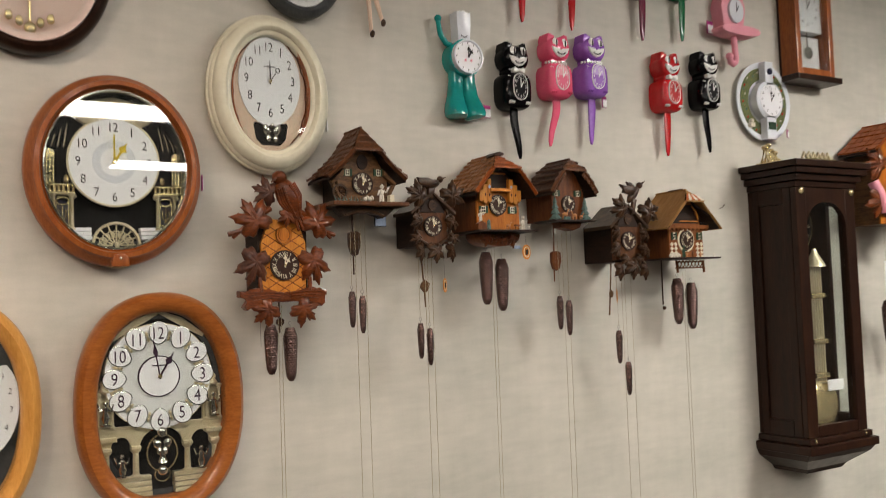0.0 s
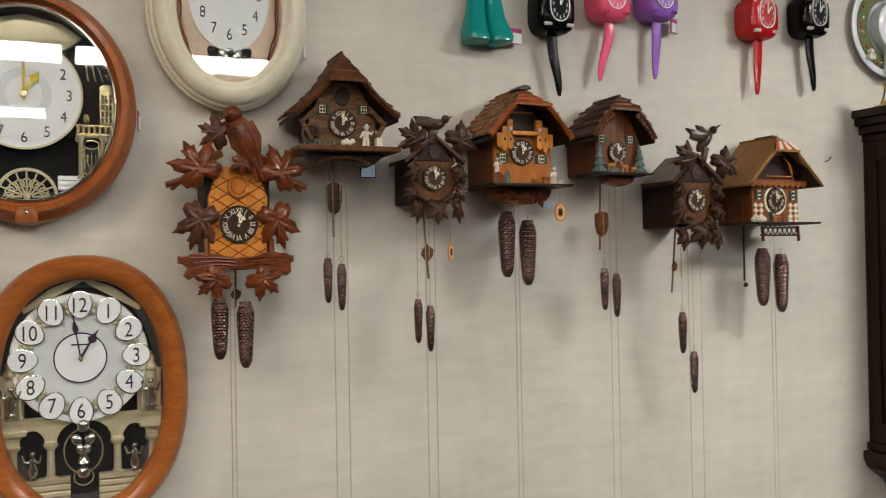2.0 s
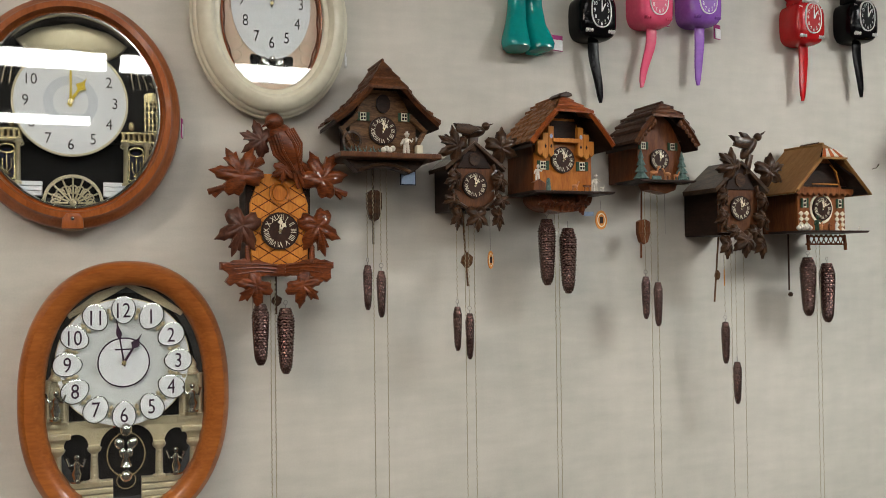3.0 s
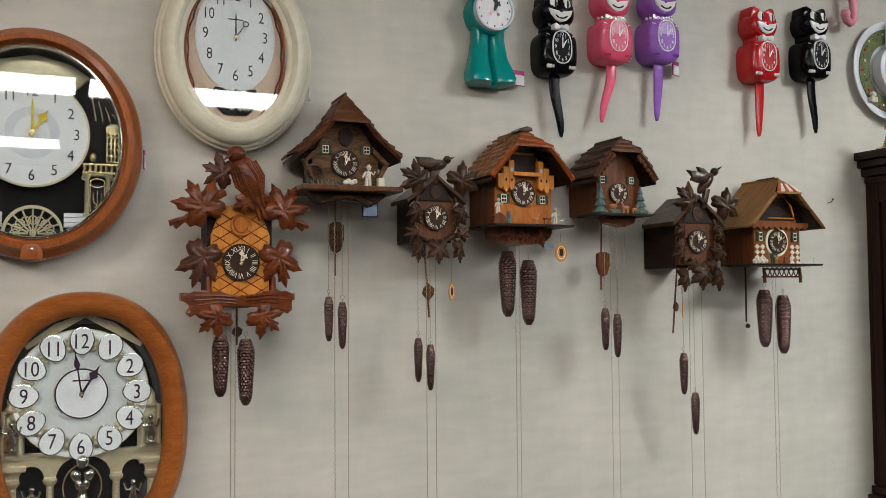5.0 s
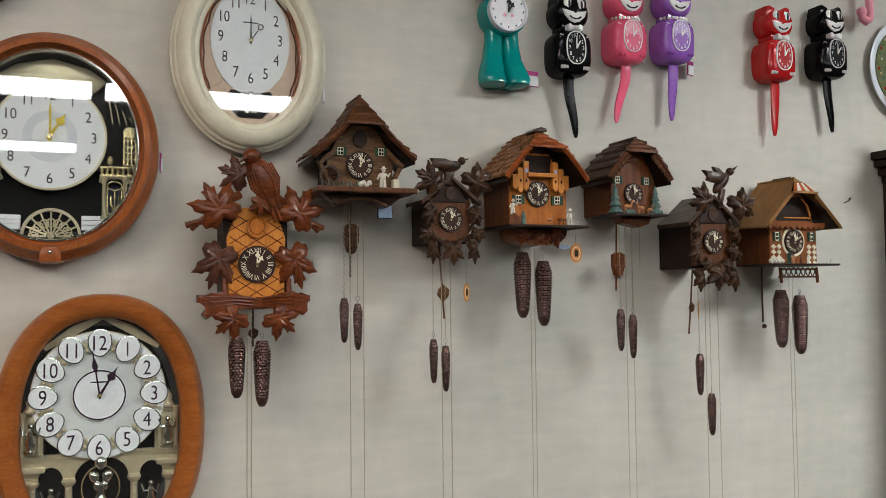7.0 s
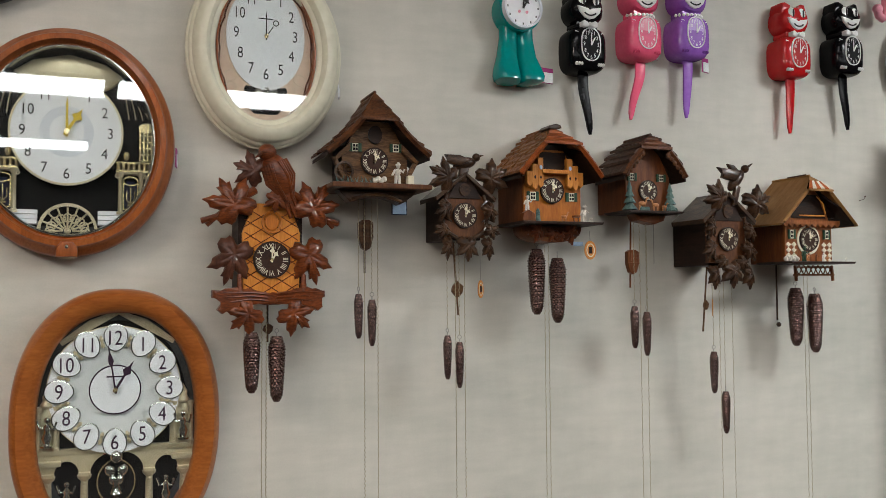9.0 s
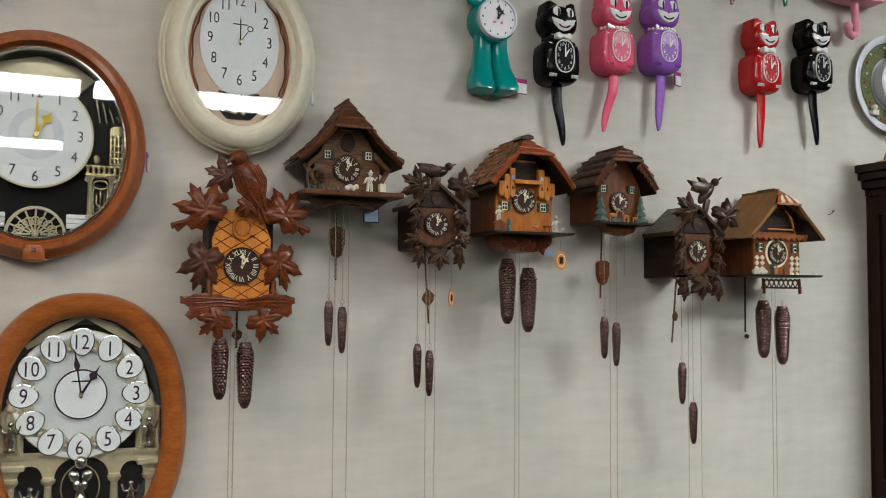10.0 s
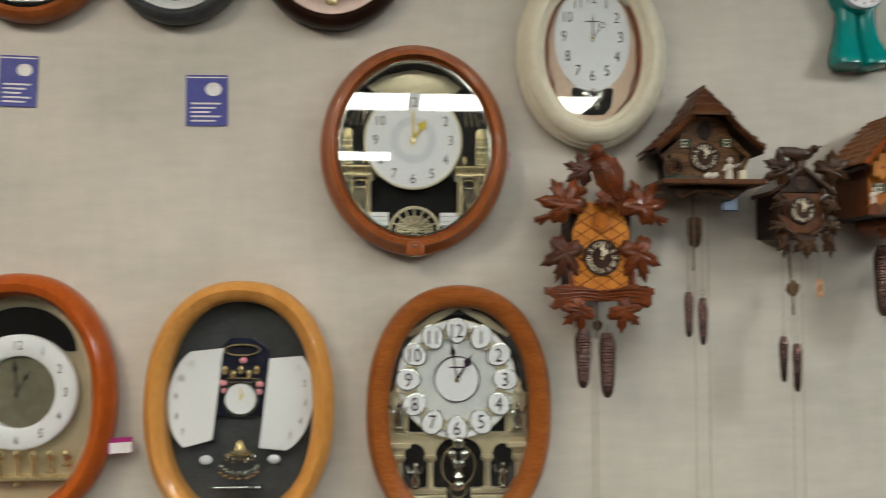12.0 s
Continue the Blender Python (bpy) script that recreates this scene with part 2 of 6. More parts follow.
def thing(name, x, z, label, category, group="", y=0.0, kind=""):
    ob = new(name)
    ob.empty_display_size = 0.05
    ob.location = (x, y, z)
    return tagged(ob, label, category, group, kind)


def B():
    return bmesh.new()


def box(bm, x0, x1, y0, y1, z0, z1, bevel=0.0):
    vs = [bm.verts.new((x, y, z)) for z in (z0, z1) for y in (y0, y1) for x in (x0, x1)]
    fs = [bm.faces.new([vs[i] for i in q]) for q in ((0, 1, 3, 2), (4, 6, 7, 5), (0, 4, 5, 1), (2, 3, 7, 6), (0, 2, 6, 4), (1, 5, 7, 3))]
    if bevel:
        bmesh.ops.bevel(bm, geom=list({e for f in fs for e in f.edges}), offset=bevel, segments=2, affect="EDGES", profile=0.6)
    return bm


def slab(bm, pts, y0, y1, bevel=0.0):
    """A board cut to the outline pts (x, z), from y0 at the back to y1 in front."""
    back, front = [bm.verts.new((x, y0, z)) for x, z in pts], [bm.verts.new((x, y1, z)) for x, z in pts]
    n = len(pts)
    f = bm.faces.new(front)
    bm.faces.new(back[::-1])
    for i in range(n):
        bm.faces.new((back[i], back[(i + 1) % n], front[(i + 1) % n], front[i]))
    if bevel:
        bmesh.ops.bevel(bm, geom=list(f.edges), offset=bevel, segments=2, affect="EDGES", profile=0.5)
    return bm


def ellipse(rx, rz, n=48, power=2.0, cx=0.0, cz=0.0):
    out = []
    for i in range(n):
        a = 2 * math.pi * i / n
        c, s = math.cos(a), math.sin(a)
        out.append((cx + rx * math.copysign(abs(c) ** (2 / power), c), cz + rz * math.copysign(abs(s) ** (2 / power), s)))
    return out


def loft(bm, rings, close=False, caps=True):
    rows = [[bm.verts.new(p) for p in ring] for ring in rings]
    n = len(rows[0])
    for a, b in zip(rows, rows[1:] + ([rows[0]] if close else [])):
        for i in range(n):
            bm.faces.new((a[i], a[(i + 1) % n], b[(i + 1) % n], b[i]))
    if caps and not close:
        bm.faces.new(rows[0][::-1])
        bm.faces.new(rows[-1])
    return bm


def hoop(bm, rx, rz, profile, n=72, power=2.0, cx=0.0, cz=0.0):
    """A closed frame: profile of (distance inward from the outline, y), swept round an oval."""
    rings = [[(x, y, z) for x, z in ellipse(rx - d, rz - d, n, power, cx, cz)] for d, y in profile]
    return loft(bm, rings, close=True)


def disc(bm, rx, rz, y0, y1, n=40, power=2.0, cx=0.0, cz=0.0, bevel=0.0):
    return slab(bm, ellipse(rx, rz, n, power, cx, cz), y0, y1, bevel)


def ball(bm, c, r, u=14, v=9, turn=0.0):
    """An ellipsoid; turn: degrees about the y axis."""
    rx, ry, rz = r if isinstance(r, tuple) else (r, r, r)
    ca, sa = math.cos(radians(turn)), math.sin(radians(turn))

    def place(x, y, z):
        return bm.verts.new((c[0] + x * ca + z * sa, c[1] + y, c[2] - x * sa + z * ca))

    rows = []
    for j in range(1, v):
        b = math.pi * j / v
        rows.append([place(rx * math.sin(b) * math.cos(2 * math.pi * i / u), ry * math.sin(b) * math.sin(2 * math.pi * i / u), rz * math.cos(b)) for i in range(u)])
    top, low = place(0, 0, rz), place(0, 0, -rz)
    for a, b in zip(rows, rows[1:]):
        for i in range(u):
            bm.faces.new((a[i], a[(i + 1) % u], b[(i + 1) % u], b[i]))
    for i in range(u):
        bm.faces.new((top, rows[0][(i + 1) % u], rows[0][i]))
        bm.faces.new((low, rows[-1][i], rows[-1][(i + 1) % u]))
    return bm


def lathe(bm, profile, c=(0, 0, 0), n=16):
    """Turned about a vertical axis at c: profile of (radius, height)."""
    return loft(bm, [[(c[0] + r * math.cos(2 * math.pi * i / n), c[1] + r * math.sin(2 * math.pi * i / n), c[2] + h) for i in range(n)] for r, h in profile])


def rod(bm, pts, r, n=6, taper=None):
    """A round bar along pts."""
    pts = [Vector(p) for p in pts]
    rings = []
    for i, p in enumerate(pts):
        d = (pts[min(i + 1, len(pts) - 1)] - pts[max(i - 1, 0)]).normalized()
        a = d.cross(Vector((0, 1, 0) if abs(d.y) < 0.9 else (1, 0, 0))).normalized()
        b = d.cross(a)
        rr = r * (1 + (taper - 1) * i / (len(pts) - 1)) if taper else r
        rings.append([p + rr * (a * math.cos(2 * math.pi * k / n) + b * math.sin(2 * math.pi * k / n)) for k in range(n)])
    return loft(bm, rings)


GLYPHS = {}


def lettering(bm, text, size, x, y, z, turn=0.0, squeeze=1.0, lift=0.0004):
    """Letters of the built-in font, centred at x, z, standing proud of the plane y."""
    if text not in GLYPHS:
        cu = bpy.data.curves.new("glyph", "FONT")
        cu.body, cu.size, cu.resolution_u = text, 1.0, 3
        cu.align_x, cu.align_y = "CENTER", "CENTER"
        ob = bpy.data.objects.new("glyph", cu)
        me = bpy.data.meshes.new_from_object(ob)
        v = np.array([p.co[:2] for p in me.vertices])
        v -= (v.max(0) + v.min(0)) / 2
        GLYPHS[text] = v, [tuple(f.vertices) for f in me.polygons]
        bpy.data.objects.remove(ob)
        bpy.data.curves.remove(cu)
        bpy.data.meshes.remove(me)
    v, faces = GLYPHS[text]
    ca, sa = math.cos(radians(turn)), math.sin(radians(turn))
    vs = [bm.verts.new((x + size * (squeeze * a * ca - b * sa), y - lift, z + size * (squeeze * a * sa + b * ca))) for a, b in v]
    for f in faces:
        try:
            bm.faces.new([vs[i] for i in f])
        except ValueError:
            pass
    return bm


def hand(bm, length, angle, y, w=0.003, spade=True, tail=0.15, x=0.0, z=0.0):
    """A clock hand at angle degrees clockwise from twelve."""
    a = radians(angle)
    pts = [(-w * 0.5, -length * tail), (w * 0.5, -length * tail), (w * 0.35, length * 0.5)]
    pts += [(w * 1.6, length * 0.62), (w * 0.4, length * 0.8)] if spade else [(w * 0.4, length * 0.8)]
    pts += [(0, length)]
    pts += [(-px, pz) for px, pz in pts[-2:1:-1]]
    return slab(bm, [(x + px * math.cos(a) + pz * math.sin(a), z - px * math.sin(a) + pz * math.cos(a)) for px, pz in pts], y, y - 0.0012)


ROMAN = "XII I II III IIII V VI VII VIII IX X XI".split()


def numeral_parts(words, rx, rz, size, y, material, parent, cx=0.0, cz=0.0, upright=True, squeeze=0.85):
    """Each number of a dial as a piece of its own."""
    for i, w in enumerate(words):
        a = radians(30 * i)
        part("numeral", lettering(B(), w, size, cx + rx * math.sin(a), y, cz + rz * math.cos(a), 0 if upright else -30 * i, squeeze), material, parent)


ARABIC = [str(n) for n in (12, *range(1, 12))]


HALF_LEAF = [(0, 1), (0.09, 0.86), (0.13, 0.76), (0.25, 0.77), (0.2, 0.62), (0.2, 0.5), (0.33, 0.53), (0.46, 0.62), (0.62, 0.62), (0.86, 0.66), (0.74, 0.48), (0.75, 0.34), (0.64, 0.25), (0.5, 0.14), (0.62, 0.06),
             (0.74, -0.08), (0.68, -0.26), (0.5, -0.28), (0.38, -0.4), (0.22, -0.36), (0.08, -0.24)]
LOBES = [(0, 1), (0.86, 0.66), (0.7, -0.18), (-0.86, 0.66), (-0.7, -0.18)]


def maple(bm, x, z, y, size, turn=0.0, mirror=1, bulge=0.35, thick=0.006, squeeze=1.0, curl=0.0):
    """A carved maple leaf: broad pointed lobes, cut veins, rounded lobes, edges bent back. turn: where its tip points, clockwise from up."""
    half = []
    for (ua, va), (ub, vb) in zip(HALF_LEAF, HALF_LEAF[1:] + [(0, -0.2)]):
        half += [(ua, va), ((ua + ub) / 2, (va + vb) / 2)]
    rim = half + [(0, -0.2)] + [(-u, v) for u, v in half[:0:-1]]
    t = radians(turn)
    cu, cv = 0.0, 0.08

    def place(u, v, f):
        pu, pv = cu + (u - cu) * f, cv + (v - cv) * f
        r = math.hypot(pu, pv - cv)
        vein = 1.0
        for lu, lv in LOBES:
            n = math.hypot(lu - cu, lv - cv)
            du, dv = (lu - cu) / n, (lv - cv) / n
            along, off = (pu - cu) * du + (pv - cv) * dv, abs((pu - cu) * dv - (pv - cv) * du)
            if along > 0:
                vein = min(vein, off / 0.075)
        rise = 0.16 * (1 - f ** 4) + 0.07 * vein * (1 - f * f) * min(1, 2.5 * f) - 0.2 * r * r + curl * (pv - cv)
        px, pz = mirror * pu * size * 0.62 * squeeze, (pv - 0.1) * size * 0.62
        return (x + px * math.cos(t) + pz * math.sin(t), y - thick - bulge * size * rise, z - px * math.sin(t) + pz * math.cos(t))

    fs = (0.22, 0.45, 0.68, 0.86, 1.0)
    rows = [[bm.verts.new(place(u, v, f)) for u, v in rim] for f in fs]
    hub = bm.verts.new(place(cu, cv, 0.0))
    low = [bm.verts.new((p.co.x, p.co.y + thick, p.co.z)) for p in rows[-1]]
    under = bm.verts.new((hub.co.x, y + thick * 0.5, hub.co.z))
    n = len(rim)
    for i in range(n):
        j = (i + 1) % n
        bm.faces.new((rows[0][i], rows[0][j], hub))
        for a, b in zip(rows, rows[1:]):
            bm.faces.new((a[i], b[i], b[j], a[j]))
        bm.faces.new((rows[-1][i], low[i], low[j], rows[-1][j]))
        bm.faces.new((low[j], low[i], under))
    return bm


CONES = {}


def pine_cone(parent, x, y, top, length, radius):
    """A cast weight shaped like a fir cone, with a wire eye; hangs from top."""
    key = (length, radius)
    if key not in CONES:
        bm = B()
        rows, seg = int(length / 0.0052), 36
        rings = []
        for row in range(rows):
            for step, swell in ((0.0, 0.95), (0.3, 0.985), (0.72, 1.02), (0.93, 0.99)):
                v = (row + step) / rows
                r = radius * 0.93 * min(1.0, 0.6 + 2.4 * v) * (1 - 0.5 * max(0, v - 0.25) ** 1.3) * math.sqrt(1 - 0.85 * (max(0, v - 0.84) / 0.16) ** 2)
                ring = []
                for i in range(seg):
                    a = 2 * math.pi * i / seg
                    rr = r * (swell + 0.085 * step * math.cos(12 * a + math.pi * row))
                    ring.append((rr * math.cos(a), rr * math.sin(a), -length * v))
                rings.append(ring)
        loft(bm, rings)
        ob = part("cone_weight", bm, "cone", parent)
        eye = B()
        rod(eye, [(0, 0, -0.002), (0, 0, 0.006)], 0.0012)
        pts = [(0.004 * math.sin(a), 0, 0.01 + 0.004 * math.cos(a)) for a in (2 * math.pi * i / 10 for i in range(11))]
        rod(eye, pts, 0.0007, 5)
        CONES[key] = ob.data, part("hook", eye, "wire", ob, "steel wire eye").data
    else:
        ob = again("cone_weight", CONES[key][0], parent, Matrix())
        again("hook", CONES[key][1], ob, Matrix())["label"] = "steel wire eye"
    ob.location = (x, y, top)
    ob.rotation_euler = (0, 0, (x * 37.0) % 3)
    return ob


def chain(parent, x, y, top, low, r=0.0008):
    """A fine link chain: the links' twist as a zigzag wire."""
    bm = B()
    n = int((top - low) / 0.0045)
    rod(bm, [(x + 0.0006 * (1 if k % 2 else -1), y + 0.0006 * (1 if (k // 2) % 2 else -1), top - (top - low) * k / n) for k in range(n + 1)], r, 4)
    return part("chain", bm, "chain", parent)


def price_tag(parent, x, y, z, w, h, turn=0.0, back="magenta"):
    card = part("price_tag", box(B(), -w / 2, w / 2, -0.001, 0.001, -h / 2, h / 2), back, parent, "small price tag", at=(x, y, z))
    card.rotation_euler = (0, 0, radians(turn))
    part("sticker", box(B(), -w * 0.4, w * 0.46, -0.0024, -0.0012, -h * 0.46, h * 0.2), "paper", card, "white paper sticker")
    return card


# ---- the room ----
X0, X1, Y0 = -3.6, 5.6, -8.2


def setting(name, bm, material, label, category):
    return tagged(part(name, bm, material, None), label, category, kind="structure")


setting("wall_north", box(B(), X0, X1, 0.0, 0.12, 0, CEILING), "wall", "greyish beige woven wallpaper on a shop wall", "wall")
# south, west and east walls and floor are unseen; dark tones keep bounce low
setting("wall_south", box(B(), X0, X1, Y0 - 0.12, Y0, 0, CEILING), "cloth", "unseen plain wall across the room, dark to limit bounce", "wall")
setting("wall_west", box(B(), X0 - 0.12, X0, Y0 - 0.12, 0.12, 0, CEILING), "cloth", "unseen plain side wall, dark to limit bounce", "wall")
setting("wall_east", box(B(), X1, X1 + 0.12, Y0 - 0.12, 0.12, 0, CEILING), "cloth", "unseen plain side wall, dark to limit bounce", "wall")
setting("floor", box(B(), X0 - 0.12, X1 + 0.12, Y0 - 0.12, 0.12, -0.1, 0), "carpet", "unseen carpeted shop floor, dark brown to limit bounce", "floor")
setting("ceiling", box(B(), X0 - 0.12, X1 + 0.12, Y0 - 0.12, 0.12, CEILING, CEILING + 0.1), "paint", "white tiled suspended ceiling", "ceiling")


def troffer(x, y, glow):
    t = thing("ceiling_light", x, CEILING, "lit rectangular fluorescent ceiling light with white frame", "ceiling light", "ceiling lights", y)
    f = B()
    for a in ((-0.61, 0.61, -0.3, -0.27), (-0.61, 0.61, 0.27, 0.3), (-0.61, -0.58, -0.27, 0.27), (0.58, 0.61, -0.27, 0.27)):
        box(f, *a, -0.02, 0.0)
    part("frame", f, "white", t)
    part("diffuser", box(B(), -0.58, 0.58, -0.27, 0.27, -0.012, -0.002), glow, t, "glowing diffuser")


# x 2.95 and 4.2 at y -4.25: unseen, added to brighten the right side
for x, y in ((-1.57, -4.25), (-0.32, -4.25), (0.92, -4.25), (2.95, -4.25), (4.2, -4.25), (-0.43, -6.6), (2.0, -6.6), (4.4, -6.6)):
    troffer(x, y, "lit_cool")
# unseen near row, placed after the shadows; strength and warmth tuned to the wall
troffer(0.45, -1.7, "lit_weak")
troffer(2.95, -2.0, "lit_strong")
troffer(-1.5, -2.0, "lit_warm")

# a small nail left in the wall, and two printed cards stuck to it
nail = thing("nail", 2.062, 1.857, "small dark bent nail stuck in the wallpaper", "nail")
part("shank", rod(B(), [(0, 0, 0), (0.001, -0.012, 0.002), (0.003, -0.016, 0.008)], 0.0009), "umber", nail)
part("head", ball(B(), (0.003, -0.016, 0.009), 0.0022, 8, 6), "umber", nail)


def printed_card(x, z, w, h, turn):
    c = thing("printed_card", x, z, "blue printed paper card with white lines stuck to the wall", "card", "cards on the wall")
    c.rotation_euler = (0, radians(turn), 0)
    part("card", box(B(), -w / 2, w / 2, -0.003, -0.0005, -h / 2, h / 2), "blue", c)
    part("emblem", disc(B(), w * 0.2, w * 0.17, -0.003, -0.0036, 20, cx=w * 0.16, cz=h * 0.22), "paper", c, "white oval emblem")
    for k in range(5):
        part("print_line", box(B(), -w * 0.38, w * (0.34 - 0.13 * (k % 3)), -0.0036, -0.003, h * (-0.08 - 0.085 * k), h * (-0.045 - 0.085 * k)), "paper", c)
    part("border", box(B(), -w * 0.48, w * 0.48, -0.0036, -0.003, h * 0.44, h * 0.465), "paper", c)


printed_card(-0.598, 2.03, 0.072, 0.1, 1.5)
printed_card(-0.238, 1.998, 0.08, 0.1, -0.5)


# ---- the large musical wall clocks ----
def scroll_column(bm, x, z0, z1, y, r=0.006):
    lathe(bm, [(r * 1.7, 0), (r * 1.7, 0.004), (r, 0.007), (r * 0.85, (z1 - z0) - 0.01), (r * 1.5, (z1 - z0) - 0.006), (r * 1.8, z1 - z0)], (x, y, z0), 10)


def glass_front(t, rx, rz, y, power=2.0, n=64):
    g = part("glass", disc(B(), rx, rz, y, y - 0.002, n, power), "glass", t, "clear shiny glass")
    g.visible_shadow = False
    return g


def angel(bm, x, y, z, h):
    """A little plated figurine reduced to a plain turned form with two raised arms."""
    lathe(bm, [(h * 0.2, 0), (h * 0.22, h * 0.06), (h * 0.12, h * 0.12), (h * 0.17, h * 0.3), (h * 0.09, h * 0.5), (h * 0.13, h * 0.64), (h * 0.04, h * 0.74)], (x, y, z), 10)
    ball(bm, (x, y, z + h * 0.84), h * 0.1, 8, 6)
    rod(bm, [(x, y, z + h * 0.62), (x - h * 0.22, y - 0.003, z + h * 0.6), (x - h * 0.3, y - 0.003, z + h * 0.86)], h * 0.045, 5)
    rod(bm, [(x, y, z + h * 0.62), (x + h * 0.2, y - 0.003, z + h * 0.55), (x + h * 0.27, y - 0.003, z + h * 0.8)], h * 0.045, 5)


def round_clock():
    t = thing("wall_clock", 0.168, 1.901, "round glossy cherry wood musical clock with gold works", "wall clock", "musical wall clocks")
    RX, RZ = 0.183, 0.207
    part("case", hoop(B(), RX, RZ, [(0.012, 0), (0.004, -0.012), (0.0, -0.03), (0.004, -0.043), (0.012, -0.05), (0.018, -0.066), (0.028, -0.068), (0.032, -0.052), (0.036, -0.05), (0.036, 0)], 96), "cherry", t, smooth=True)
    part("inner_rim", hoop(B(), RX - 0.0365, RZ - 0.0365, [(0, -0.046), (0, -0.055), (0.0025, -0.0555), (0.0045, -0.051), (0.004, -0.046)], 96), "silver", t, "bright silvery inner rim", True)
    part("inner_wall", hoop(B(), RX - 0.0368, RZ - 0.0368, [(0, -0.002), (0, -0.045), (0.003, -0.045), (0.004, -0.002)], 96), "smoke", t, "dark inner wall", True)
    part("backing", disc(B(), RX - 0.037, RZ - 0.037, -0.001, -0.008, 64), "black", t, "black inner backing")
    d = part("dial", disc(B(), 0.093, 0.094, -0.03, -0.036, 56, cx=-0.003, cz=0.018, bevel=0.002), "dial", t, "white dial with black numbers")
    part("dial_ring", hoop(B(), 0.0955, 0.0965, [(0, -0.03), (0, -0.038), (0.0035, -0.038), (0.0035, -0.03)], 72, cx=-0.003, cz=0.018), "champagne", d, "thin pale gold ring", True)
    numeral_parts(ARABIC, 0.073, 0.075, 0.0275, -0.0362, "ink", d, -0.003, 0.018)
    part("inner_ring", hoop(B(), 0.045, 0.046, [(0, -0.036), (0, -0.0366), (0.016, -0.0366), (0.016, -0.036)], 48, cx=-0.003, cz=0.018), "china", d, "faint grey ring")
    part("minute_hand", hand(B(), 0.062, 0, -0.039, 0.0048, False, x=-0.003, z=0.018), "yellow", t, "yellow hand")
    part("hour_hand", hand(B(), 0.05, 32, -0.0405, 0.006, True, x=-0.003, z=0.018), "yellow", t, "yellow hand")
    part("hub", disc(B(), 0.005, 0.005, -0.04, -0.043, 14, cx=-0.003, cz=0.018), "gold", t)
    arch = B()
    slab(arch, [(-0.092, 0.126), (-0.06, 0.148), (0, 0.162), (0.06, 0.148), (0.092, 0.126), (0.075, 0.108), (0.06, 0.1), (-0.06, 0.1), (-0.075, 0.108)], -0.01, -0.022, 0.003)
    part("arch", arch, "champagne", t, "pale gold arch", True)
    for s in (-1, 1):
        lx = s * 0.132
        f = B()
        for k in range(4):
            x = s * (0.094 + 0.012 * k)
            rod(f, [(x, -0.02, 0.098 - 0.012 * k), (x + s * 0.004, -0.026, 0.075 - 0.006 * k), (x + s * 0.008, -0.026, 0.048)], 0.0011, 5)
        part("chimes", f, "champagne", t, "row of curved gold chimes")
        w = B()
        for k in range(4):
            box(w, lx - 0.0115 + 0.0066 * k, lx - 0.009 + 0.0066 * k, -0.02, -0.026, -0.028, 0.034)
        for k in range(6):
            box(w, lx - 0.0115, lx + 0.0112, -0.02, -0.0255, -0.028 + 0.0115 * k, -0.0258 + 0.0115 * k)
        slab(w, ellipse(0.0125, 0.01, 12, cx=lx, cz=0.034), -0.02, -0.024)
        part("lattice_window", w, "gold", t, "gold lattice window")
        b = B()
        box(b, s * 0.112 - 0.032, s * 0.112 + 0.03, -0.015, -0.032, -0.05, -0.046)
        for k in range(7):
            scroll_column(b, s * 0.112 - 0.028 + 0.0092 * k, -0.046, -0.034, -0.028, 0.0018)
        box(b, s * 0.112 - 0.032, s * 0.112 + 0.03, -0.015, -0.032, -0.034, -0.031)
        ball(b, (s * 0.098, -0.028, -0.02), (0.006, 0.006, 0.009), 10, 7)
        part("balustrade", b, "gold", t, "gold balustrade")
        p = B()
        box(p, s * 0.106 - 0.024, s * 0.106 + 0.024, -0.01, -0.03, -0.053, -0.048, 0.001)
        for k in (-1, 1):
            hoop(p, 0.0055, 0.0045, [(0, -0.024), (0, -0.031), (0.002, -0.031), (0.002, -0.024)], 14, cx=s * 0.106 + k * 0.022, cz=-0.057)
        scroll_column(p, s * 0.106 - 0.018, -0.128, -0.05, -0.028, 0.0042)
        scroll_column(p, s * 0.106 + 0.018, -0.128, -0.05, -0.028, 0.0042)
        part("pavilion", p, "champagne", t, "gold pavilion with columns", True)
        n = B()
        slab(n, [(s * 0.106 - 0.011, -0.115), (s * 0.106 + 0.011, -0.115), (s * 0.106 + 0.011, -0.075), (s * 0.106 + 0.006, -0.066), (s * 0.106 - 0.006, -0.066), (s * 0.106 - 0.011, -0.075)], -0.022, -0.0232)
        part("niche", n, "navy", t, "dark niche")
        nf = B()
        for x0, x1, z0, z1 in ((-0.0135, -0.011, -0.117, -0.066), (0.011, 0.0135, -0.117, -0.066), (-0.0135, 0.0135, -0.119, -0.1165)):
            box(nf, s * 0.106 + x0, s * 0.106 + x1, -0.022, -0.026, z0, z1)
        hoop(nf, 0.0135, 0.009, [(0, -0.022), (0, -0.026), (0.0022, -0.026), (0.0022, -0.022)], 20, cx=s * 0.106, cz=-0.066)
        part("niche_frame", nf, "gold", t, "thin gold arched frame")
        orn = B()
        for k in (-1, 0, 1):
            rod(orn, [(s * 0.106, -0.0255, -0.108), (s * 0.106 + k * 0.007, -0.0255, -0.1), (s * 0.106 + k * 0.007, -0.0255, -0.084 + 0.006 * (k == 0))], 0.0012, 5)
        ball(orn, (s * 0.106, -0.0255, -0.11), (0.006, 0.002, 0.002), 8, 5)
        part("ornament", orn, "gold", t, "gold ornament", True)
        st = B()
